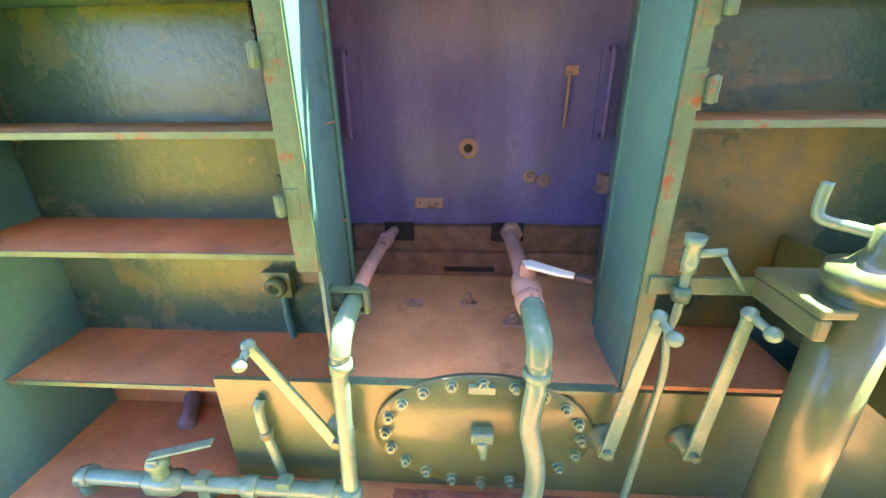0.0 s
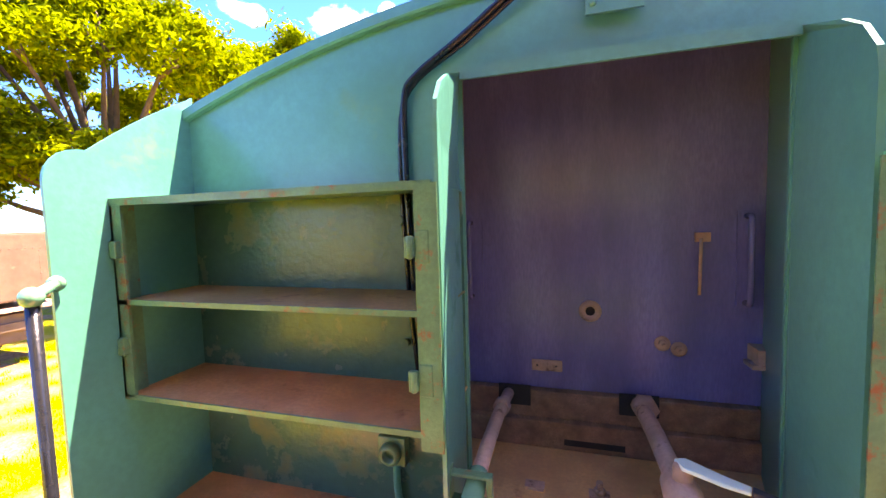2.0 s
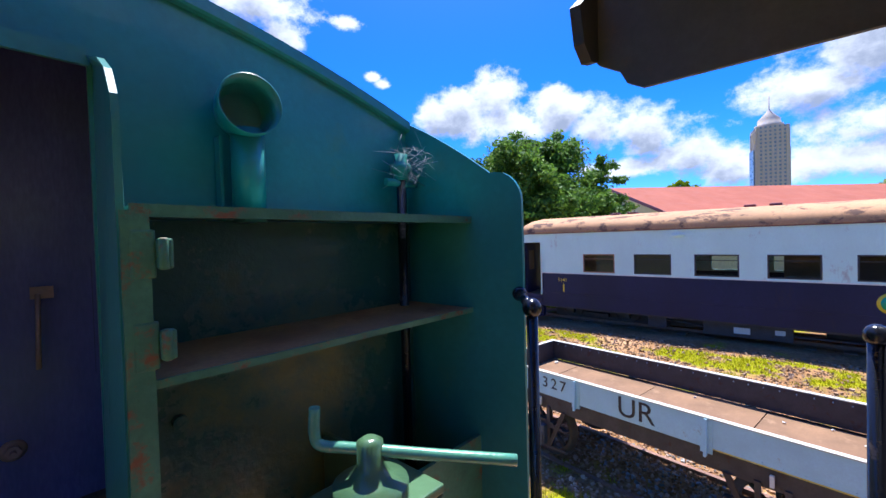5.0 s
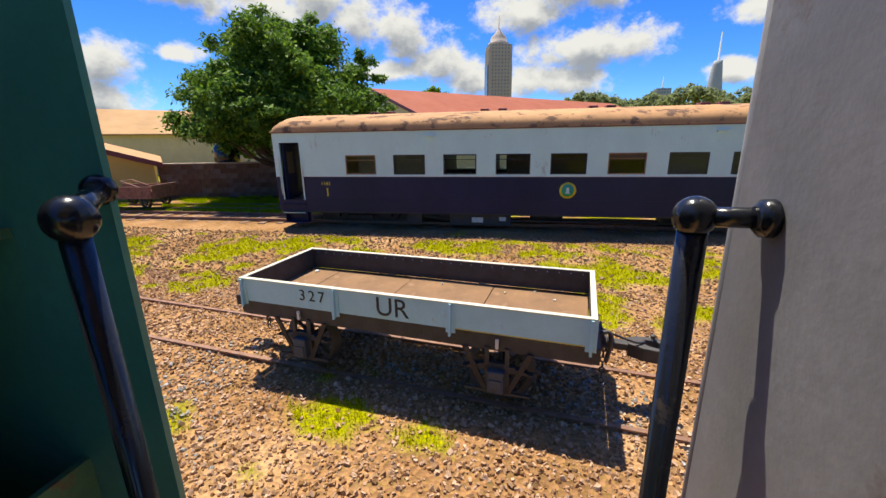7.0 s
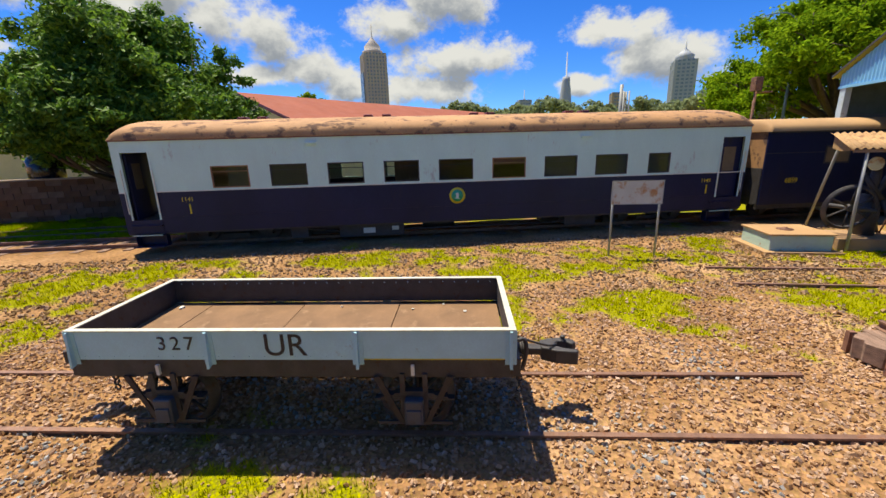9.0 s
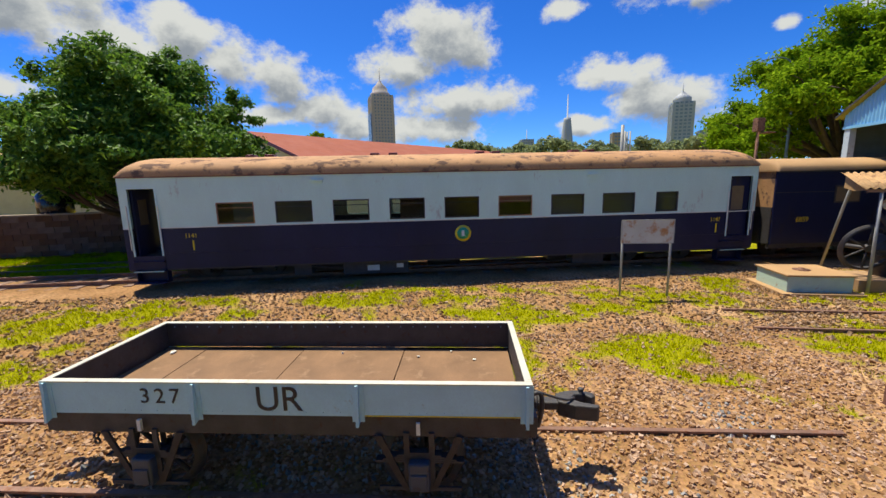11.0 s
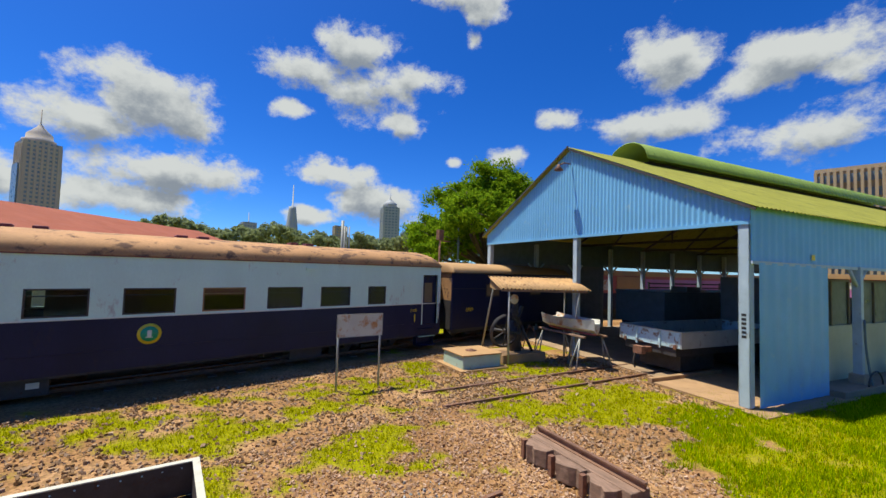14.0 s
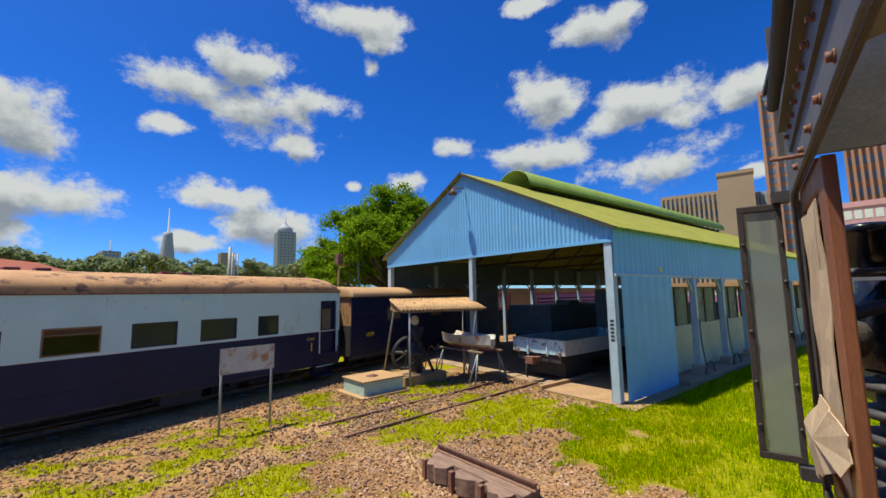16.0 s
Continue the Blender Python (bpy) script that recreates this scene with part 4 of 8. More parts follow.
tube(bm, smooth_path([(0.275, 1.84, 2.12), (0.28, 1.6, 2.14), (0.285, 1.35, 2.14), (0.288, 1.12, 2.13)], 4), 0.030, 14)
part("dusty_pipe", bm, M_DUSTPIPE, rp, "brown dusty iron pipe")
bm = bmesh.new()
tube(bm, smooth_path([(0.29, 1.12, 2.13), (0.292, 1.03, 2.12), (0.295, 0.975, 2.095), (0.295, 0.96, 2.03)], 6), 0.038, 16)
part("elbow", bm, M_PIPE, rp)
for y, rr, n in ((1.74, 0.05, 6), (1.13, 0.046, 8)):
    bm = bmesh.new()
    revolve(bm, [(rr * 0.85, -0.025), (rr, -0.02), (rr, 0.02), (rr * 0.85, 0.025)], Matrix.Translation((0.287, y, 2.13 if y < 1.5 else 2.135)) @ Matrix.Rotation(radians(90), 4, "X"), n)
    part("union_nut", bm, M_DUSTPIPE, rp)
bm = bmesh.new()
revolve(bm, [(0.034, -0.07), (0.045, -0.055), (0.05, 0.0), (0.045, 0.055), (0.034, 0.07)], Matrix.Translation((0.288, 1.22, 2.135)) @ Matrix.Rotation(radians(90), 4, "X"), 16)
revolve(bm, [(0.025, 0), (0.025, 0.05), (0.015, 0.06)], Matrix.Translation((0.288, 1.22, 2.165)), 10)
part("cock_body", bm, M_DUSTPIPE, rp)
# White paint stands in for sunlight falling on the blade.
bm = bmesh.new()
prism(bm, [(0.27, 1.235), (0.30, 1.245), (0.37, 1.185), (0.42, 1.15), (0.41, 1.125), (0.36, 1.145), (0.28, 1.195)], "z", 2.215, 2.227)
part("cock_lever", bm, M_WHITE, rp, "lever blade whitened for the sunlight on it", 0.003)
bm = bmesh.new()
prism(bm, [(0.412, 1.124), (0.422, 1.15), (0.465, 1.118), (0.455, 1.096)], "z", 2.213, 2.229)
part("lever_tip", bm, M_IRON, rp, "dark lever tip", 0.003)


def crank(name, label, foot, top, knob, w=0.022):
    t = thing(name, label, "lever", group="drain cock levers")
    foot, top, knob = Vector(foot), Vector(top), Vector(knob)
    bm = bmesh.new()
    d = (top - foot)
    side = Vector((d.z, 0, -d.x)).normalized() * w
    off = Vector((0, 0.006, 0))
    vs = [[bm.verts.new(p + s + o) for p, s in ((foot, -side), (foot, side), (top, side * 0.8), (top, -side * 0.8))] for o in (-off, off)]
    bm.faces.new(vs[0])
    bm.faces.new(vs[1][::-1])
    for i in range(4):
        bm.faces.new((vs[0][i], vs[1][i], vs[1][(i + 1) % 4], vs[0][(i + 1) % 4]))
    part("arm", bm, M_PIPE, t, "", 0.004)
    bm = bmesh.new()
    rod(bm, top + Vector((0, 0.01, 0)), knob, 0.013, 10, 0.011)
    ball(bm, knob, 0.021, 12, 8)
    ball(bm, top, 0.022, 12, 8)
    part("grip", bm, M_PIPE, t)
    bm = bmesh.new()
    m = Matrix.Translation(foot + Vector((0, 0.05, 0.03))) @ Matrix.Rotation(radians(90), 4, "X")
    revolve(bm, [(0.05, -0.02), (0.05, 0.01), (0.03, 0.015), (0.028, 0.05)], m, 12)
    revolve(bm, [(0.014, 0.04), (0.014, 0.075)], m, 6)
    part("boss", bm, M_TEAL_WORN, t, "rusty pivot boss")
    return t


crank("crank_lever", "green painted crank lever on the tender apron", (0.522, 0.95, 1.69), (0.587, 0.945, 2.20), (0.60, 0.88, 2.18))
crank("crank_lever", "green painted crank lever beside the hand pump", (0.774, 0.95, 1.694), (0.807, 0.945, 2.215), (0.825, 0.88, 2.20))
crank("crank_lever", "green painted crank lever leaning over the valve", (-0.313, 0.95, 1.69), (-0.525, 0.935, 2.085), (-0.525, 0.88, 2.06))

# thin valve rod with a small cock on the bracket bar
vr = thing("valve_rod", "thin green pipe with a small lever cock", "pipe")
bm = bmesh.new()
tube(bm, smooth_path([(0.655, 0.99, 2.36), (0.65, 0.985, 2.2), (0.64, 0.985, 2.12), (0.65, 0.98, 2.0), (0.635, 0.97, 1.8), (0.60, 0.95, 1.46)], 6), 0.012, 10)
part("pipe", bm, M_PIPE, vr)
bm = bmesh.new()
revolve(bm, [(0.02, -0.05), (0.022, -0.02), (0.018, 0.02), (0.026, 0.03), (0.026, 0.05)], Matrix.Translation((0.655, 0.99, 2.36)), 10)
rod(bm, (0.655, 0.99, 2.36), (0.73, 0.98, 2.37), 0.012, 8)
rod(bm, (0.72, 0.98, 2.37), (0.79, 0.965, 2.27), 0.007, 6)
part("cock", bm, M_PIPE, vr)
bm = bmesh.new()
revolve(bm, [(0.022, -0.02), (0.024, 0), (0.022, 0.02)], Matrix.Translation((0.65, 0.985, 2.25)), 10)
part("collar", bm, M_TEAL_WORN, vr)

# stout screw column with its table and crank handle
col = thing("brake_column", "stout glossy green hand-brake column with a bent crank handle", "hand brake")
bm = bmesh.new()
tube(bm, [(0.96, 0.85, 2.37), (0.96, 0.845, 1.9), (0.96, 0.84, 1.46)], 0.07, 24)
part("column", bm, M_APRON, col)
bm = bmesh.new()
revolve(bm, [(0.07, -0.05), (0.085, -0.03), (0.085, 0.01), (0.05, 0.02), (0.03, 0.05), (0.03, 0.10), (0.015, 0.11)], Matrix.Translation((0.96, 0.85, 2.38)), 18)
part("cap", bm, M_APRON, col)
boxes("bracket_table", [(0.84, 1.15, 0.80, 1.02, 2.29, 2.315), (0.84, 0.87, 0.80, 1.02, 2.235, 2.29), (1.13, 1.15, 0.80, 1.34, 1.98, 2.29)], M_APRON, col, "", 0.006)
bm = bmesh.new()
tube(bm, smooth_path([(0.885, 0.95, 2.555), (0.882, 0.95, 2.50), (0.888, 0.94, 2.472), (0.92, 0.90, 2.466), (0.96, 0.85, 2.462), (1.05, 0.74, 2.45), (1.17, 0.60, 2.435)], 6), 0.013, 12)
part("crank_handle", bm, M_PIPE, col)

# valve run along the floor on the left
vl = elbow_pipe("valve_pipe", "green floor pipe with a flat-lever stop valve", [(-1.22, 0.93, 1.44), (-1.22, 0.93, 1.50), (-1.19, 0.925, 1.53), (-0.9, 0.92, 1.53), (-0.6, 0.92, 1.525), (-0.28, 0.92, 1.52)], 0.026, (M_PIPE, M_PIPE),
    [((-1.21, 0.93, 1.525), (1, 0, 0.3), 0.037, 0.05), ((-0.62, 0.92, 1.526), (1, 0, 0), 0.036, 0.05), ((-0.36, 0.92, 1.522), (1, 0, 0), 0.038, 0.06)])
bm = bmesh.new()
revolve(bm, [(0.032, -0.07), (0.042, -0.05), (0.045, 0), (0.042, 0.05), (0.032, 0.07)], Matrix.Translation((-0.92, 0.92, 1.53)) @ Matrix.Rotation(radians(90), 4, "Y"), 6)
revolve(bm, [(0.03, 0), (0.03, 0.05), (0.038, 0.055), (0.038, 0.08), (0.02, 0.09)], Matrix.Translation((-0.92, 0.92, 1.555)), 6)
part("valve_body", bm, M_PIPE, vl)
bm = bmesh.new()
box(bm, -0.905, -0.70, 0.90, 0.935, 1.575, 1.585, Matrix.Translation((-0.92, 0.92, 1.655)) @ Matrix.Rotation(radians(-8), 4, "Y") @ Matrix.Rotation(radians(12), 4, "Z") @ Matrix.Translation((0.885, -0.92, -1.58)))
box(bm, -0.94, -0.90, 0.895, 0.94, 1.625, 1.65)
part("valve_lever", bm, M_PIPE, vl, "", 0.004)
for x in (-0.5, -0.78):
    boxes("saddle", [(x - 0.02, x + 0.02, 0.9, 0.94, 1.46, 1.57)], M_PIPE, vl)
sm = elbow_pipe("drain_pipe", "short green bent drain pipe", [(-0.57, 1.0, 1.83), (-0.575, 0.985, 1.80), (-0.57, 0.98, 1.72), (-0.55, 0.98, 1.6), (-0.52, 0.97, 1.42)], 0.017, (M_PIPE, M_TEAL_WORN), [((-0.565, 0.98, 1.70), (0, 0, 1), 0.022, 0.03)])

# square gland on the locker back, and a discarded bottle
gl = thing("gland_box", "square green gland with a round threaded socket", "gland")
boxes("plate", [(-0.66, -0.555, 1.30, 1.345, 2.03, 2.135)], M_TEAL_WORN, gl, "", 0.005)
bm = bmesh.new()
revolve(bm, [(0.04, 0), (0.04, 0.02), (0.03, 0.03), (0.022, 0.03), (0.02, 0.005)], Matrix.Translation((-0.607, 1.30, 2.08)) @ Matrix.Rotation(radians(90), 4, "X"), 18)
part("socket", bm, M_TEAL_WORN, gl)
bm = bmesh.new()
tube(bm, smooth_path([(-0.60, 1.325, 2.04), (-0.60, 1.325, 1.95), (-0.59, 1.32, 1.87), (-0.585, 1.32, 1.846)], 4), 0.014, 10)
part("tail_pipe", bm, M_TEAL, gl)
bm = bmesh.new()
revolve(bm, [(0.02, 0), (0.034, 0.006), (0.034, 0.07), (0.03, 0.085), (0.034, 0.10), (0.034, 0.15), (0.014, 0.19), (0.014, 0.215)], pose(-1.05, 1.2, 1.475, 78, 0, 200), 14)
tagged(part("plastic_bottle", bm, M_PLASTIC), "crushed clear plastic bottle lying in the dust", "bottle")

# footplate
fp = thing("footplate", "dusty steel footplate between cab and tender", "footplate", kind="structure")
boxes("floor_plate", [(XL, XR, -2.4, YB, 1.42, 1.46)], M_DUST, fp)
boxes("fall_plate", [(-0.15, 1.35, 0.45, 0.98, 1.462, 1.472)], M_RUST, fp, "worn grey-rust fall plate", 0.003)
boxes("frame", [(XL, XR, -2.4, 4.6, 0.75, 1.42)], M_IRON, fp)


# ---- cab ----
CX = 1.40
HRY = 0.03


def build_cab():
    t = thing("locomotive_cab", "weathered black riveted locomotive cab with arched side window", "locomotive cab")
    # side sheet on the near side, with the arched window cut out
    y_back, y_front = -0.04, -1.77

    def splay(ob):
        """Shears a cab side part some four degrees off the tender's line, to fit the camera's view."""
        for v in ob.data.vertices:
            v.co.x += 0.07 * (v.co.y + 1.35)
        return ob

    wy0, wy1, top = -1.62, -0.31, 3.25

    def head(y):
        """Height of the window's head, rounded down at both ends."""
        r0, r1 = 0.05, 0.14
        if y < wy0 + r0:
            return top - r0 + math.sqrt(max(0, r0 ** 2 - (wy0 + r0 - y) ** 2))
        if y > wy1 - r1:
            return top - r1 + math.sqrt(max(0, r1 ** 2 - (y - wy1 + r1) ** 2))
        return top

    bm = bmesh.new()
    def slab(y0, y1, z0, z1):
        box(bm, CX - 0.012, CX, y0, y1, z0, z1)
    slab(y_front, y_back, 1.40, 2.30)
    slab(y_front, wy0, 2.30, 3.62)
    slab(wy1, y_back, 2.30, 3.62)
    ys = [wy0, wy0 + 0.015, wy0 + 0.05] + [wy1 - 0.14 + 0.14 * math.sin(math.pi / 2 * k / 8) for k in range(9)]
    for ya, yb in zip(ys, ys[1:]):
        vs = [[bm.verts.new(p) for p in ((x, ya, head(ya)), (x, yb, head(yb)), (x, yb, 3.62), (x, ya, 3.62))] for x in (CX - 0.012, CX)]
        bm.faces.new(vs[0])
        bm.faces.new(vs[1][::-1])
        for i in range(4):
            bm.faces.new((vs[0][i], vs[1][i], vs[1][(i + 1) % 4], vs[0][(i + 1) % 4]))
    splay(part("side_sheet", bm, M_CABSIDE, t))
    # Out of view; given the cream to throw light back onto the tender.
    boxes("far_side_sheet", [(-1.30, -1.288, y_front, 0.04, 1.40, 2.35), (-1.30, -1.288, y_front, -1.65, 2.35, 3.7), (-1.30, -1.288, -0.6, 0.04, 2.35, 3.7), (-1.30, -1.288, -1.65, -0.6, 3.2, 3.7)], M_BOUNCE, t)
    # edge bead and rolled rim of the window
    bm = bmesh.new()
    rim = [(CX + 0.004, wy1, 2.30)] + [(CX + 0.004, y, head(y)) for y in ys[::-1]] + [(CX + 0.004, wy0, 2.30)]
    tube(bm, rim, 0.006, 8)
    splay(part("window_rim", bm, M_CABSIDE, t))
    bm = bmesh.new()
    tube(bm, [(1.508, -0.03, 1.47), (1.508, -0.03, 2.6), (1.508, -0.03, 3.26)], 0.008, 8)
    part("door_beading", bm, M_CABGREY, t)
    boxes("rear_sheet", [(1.16, 1.508, -0.036, -0.024, 1.46, 3.30)], M_CABGREY, t, "black rear return sheet with sunlight put into its grey")
    # arched roof with its drip edge, overhanging towards the tender
    bm = bmesh.new()
    rows = []
    for k in range(25):
        f = -1 + 2 * k / 24
        x = 0.05 + f * 1.385
        z = 3.62 + 0.42 * math.sqrt(max(0, 1 - 0.86 * f * f)) - 0.16
        rows.append((x, z))
    for a, b in zip(rows, rows[1:]):
        vs = [[bm.verts.new((x, y, z + h)) for (x, z), h in ((a, 0), (b, 0), (b, 0.02), (a, 0.02))] for y in (-1.62, 0.52)]
        bm.faces.new(vs[0])
        bm.faces.new(vs[1][::-1])
        for i in range(4):
            bm.faces.new((vs[0][i], vs[1][i], vs[1][(i + 1) % 4], vs[0][(i + 1) % 4]))
    bmesh.ops.remove_doubles(bm, verts=bm.verts, dist=0.0005)
    part("roof", bm, M_IRON, t)
    # Unseen pale sheet under the roof, added as a reflector.
    bm = bmesh.new()
    for a, b in zip(rows[1:-1], rows[2:-1]):
        vs = [[bm.verts.new((x, y, z + h)) for (x, z), h in ((a, -0.02), (b, -0.02), (b, -0.006), (a, -0.006))] for y in (-1.60, 0.49)]
        bm.faces.new(vs[0])
        bm.faces.new(vs[1][::-1])
        for i in range(4):
            bm.faces.new((vs[0][i], vs[1][i], vs[1][(i + 1) % 4], vs[0][(i + 1) % 4]))
    part("roof_lining", bm, M_BOUNCE, t, "unseen cream sheet added under the roof to bounce light")
    # rear roof angle with rounded corners
    bm = bmesh.new()
    prism(bm, [(1.435, 3.38), (1.42, 3.35), (1.38, 3.34), (1.34, 3.37), (1.32, 3.45)] + [(x, z - 0.07) for x, z in rows[::-1]] + [(-1.22, 3.45), (-1.24, 3.37), (-1.28, 3.34), (-1.32, 3.35), (-1.335, 3.38)] + rows, "y", 0.50, 0.525)
    part("roof_angle", bm, M_IRON, t)
    bm = bmesh.new()
    prism(bm, [(0.0, 3.265), (0.40, 3.265), (0.435, 3.285), (0.45, 3.315), (0.50, 3.345), (0.525, 3.38), (0.525, 3.62), (0.0, 3.62)], "x", 1.425, 1.437)
    part("side_valance", bm, M_CABSIDE, t)
    bm = bmesh.new()
    tube(bm, [(1.435, -1.50, 3.53), (1.435, -0.8, 3.53), (1.435, 0.0, 3.53)], 0.017, 10)
    splay(part("rain_gutter", bm, M_IRON, t))
    bm = bmesh.new()
    box(bm, CX, CX + 0.008, -1.50, -0.04, 3.37, 3.44)
    box(bm, CX, CX + 0.03, -1.50, -0.04, 3.44, 3.448)
    splay(part("roof_flange", bm, M_CABSIDE, t))
    # rusty bolts along the flange and over the window
    for row in range(2):
        for k in range(14 if row == 0 else 7):
            y, z, x = (-1.44 + 0.10 * k, 3.405, CX + 0.008) if row == 0 else (-1.38 + 0.18 * k, 3.292, CX)
            bm = bmesh.new()
            m = Matrix.Translation((x, y, z)) @ Matrix.Rotation(radians(90), 4, "Y")
            r = 0.0065 if row == 0 else 0.009
            revolve(bm, [(r * 1.3, 0), (r * 1.3, 0.003)], m, 10)
            revolve(bm, [(r, 0.003), (r, 0.012)], m, 6)
            splay(part("bolt", bm, M_RUST, t))
    # front of the cab and boiler backhead
    for row in ((-1.29, -0.75, -1.79, -1.77, 1.4, 3.75), (0.85, CX - 0.012, -1.79, -1.77, 1.4, 2.0), (-0.75, CX - 0.012, -1.79, -1.77, 3.42, 3.95)):
        boxes("front_sheet", [row], M_CABSIDE, t)
    # wooden window slide with torn paper
    wd = splay(boxes("wooden_slide", [(CX - 0.035, CX - 0.025, -1.56, -1.17, 2.38, 3.18)], M_WOOD, t, "brown varnished sliding window shutter"))
    for nm, row in (("stile", (CX - 0.05, CX - 0.015, -1.60, -1.56, 2.30, 3.26)), ("stile", (CX - 0.043, CX - 0.015, -1.17, -1.07, 1.90, 3.24)), ("rail", (CX - 0.05, CX - 0.015, -1.56, -1.17, 2.30, 2.38)), ("rail", (CX - 0.05, CX - 0.015, -1.56, -1.17, 3.18, 3.26))):
        splay(boxes(nm, [row], M_WOOD, wd, "", 0.004))
    bm = bmesh.new()
    rng = random.Random(9)
    # the flap hangs in front of the shutter, creased and curling outwards
    outline = [(-1.35, 2.644), (-1.22, 2.63), (-1.10, 2.613), (-1.10, 2.547), (-1.21, 2.50), (-1.33, 2.448), (-1.48, 2.389), (-1.60, 2.35), (-1.61, 2.42), (-1.64, 2.504), (-1.48, 2.566)]
    mid = bm.verts.new((CX + 0.035, -1.38, 2.52))
    ragged = []
    for (y0, z0), (y1, z1) in zip(outline, outline[1:] + outline[:1]):
        ragged += [(y0, z0), ((y0 + y1) / 2 + rng.uniform(-0.012, 0.012), (z0 + z1) / 2 + rng.uniform(-0.018, 0.012))]
    edge = [bm.verts.new((CX + 0.012 + rng.uniform(-0.008, 0.012), y, z + rng.uniform(-0.006, 0.006))) for y, z in ragged]
    for a, b in zip(edge, edge[1:] + edge[:1]):
        bm.faces.new((mid, a, b))
    fl = part("torn_paper", bm, M_PAPER, wd, "torn flap of brown paper")
    fl.modifiers.new("sheet", "SOLIDIFY").thickness = 0.003
    bm = bmesh.new()
    cols = []
    for k in range(9):
        z = 2.45 + 0.71 * k / 8
        cols.append([bm.verts.new((CX - 0.013 + rng.uniform(-0.003, 0.007), y + rng.uniform(-0.006, 0.006) * (0 < i < 4), z)) for i, y in enumerate((-1.55, -1.46, -1.37, -1.28, -1.18))])
    for a, b in zip(cols, cols[1:]):
        for i in range(4):
            bm.faces.new((a[i], a[i + 1], b[i + 1], b[i]))
    pp = splay(part("paper_sheet", bm, M_PAPER, wd, "creased brown paper pasted on the shutter"))
    pp.modifiers.new("sheet", "SOLIDIFY").thickness = 0.003
    # hinged draught glass standing out from the sheet
    sc = boxes("draught_screen", [(CX + 0.005, CX + 0.023, -1.74, -1.72, 2.36, 3.22), (CX + 0.117, CX + 0.137, -1.74, -1.72, 2.36, 3.22), (CX + 0.005, CX + 0.137, -1.74, -1.72, 2.335, 2.36), (CX + 0.005, CX + 0.137, -1.74, -1.72, 3.22, 3.245)], M_GUARD, t, "narrow framed draught screen, glass grimy", 0.003)
    g = boxes("glass", [(CX + 0.023, CX + 0.117, -1.733, -1.728, 2.36, 3.22)], M_DUSTGLASS, sc, "grimy greenish glass")
    for z in (3.245, 2.29):
        boxes("screen_hinge", [(CX - 0.02, CX + 0.03, -1.75, -1.70, z, z + 0.04)], M_IRON, sc)
    for z in (2.45, 2.6, 2.78, 2.96, 3.1):
        for x in (CX + 0.014, CX + 0.127):
            bm = bmesh.new()
            ball(bm, (x, -1.718, z), 0.006, 8, 5)
            part("screw", bm, M_IRON, sc)
    boxes("pillar", [(CX - 0.075, CX - 0.035, -1.72, -1.67, 2.30, 3.24)], M_TEAL_WORN, t, "dark green window pillar", 0.004)
    bm = bmesh.new()
    rod(bm, (CX + 0.012, -1.163, 3.27), (CX + 0.08, -1.19, 3.276), 0.006, 8)
    part("stay_rod", bm, M_RUST, t)
    # handrail on the door edge
    bm = bmesh.new()
    tube(bm, [(CX + 0.063, HRY, 2.72), (CX + 0.063, HRY, 2.1), (CX + 0.063, HRY, 1.47)], 0.0135, 16)
    hr = part("handrail", bm, M_BLACK, t, "glossy black handrail with ball stanchion")
    bm = bmesh.new()
    ball(bm, (CX + 0.063, HRY, 2.735), 0.0195)
    rod(bm, (CX + 0.063, HRY, 2.735), (1.442, -0.02, 2.738), 0.0095, 12)
    revolve(bm, [(0.017, 0), (0.017, 0.008), (0.0105, 0.014)], Matrix.Translation((1.442, -0.023, 2.738)) @ Matrix.Rotation(radians(-90), 4, "X"), 16)
    part("handrail_knob", bm, M_BLACK, hr)
    return t


build_cab()


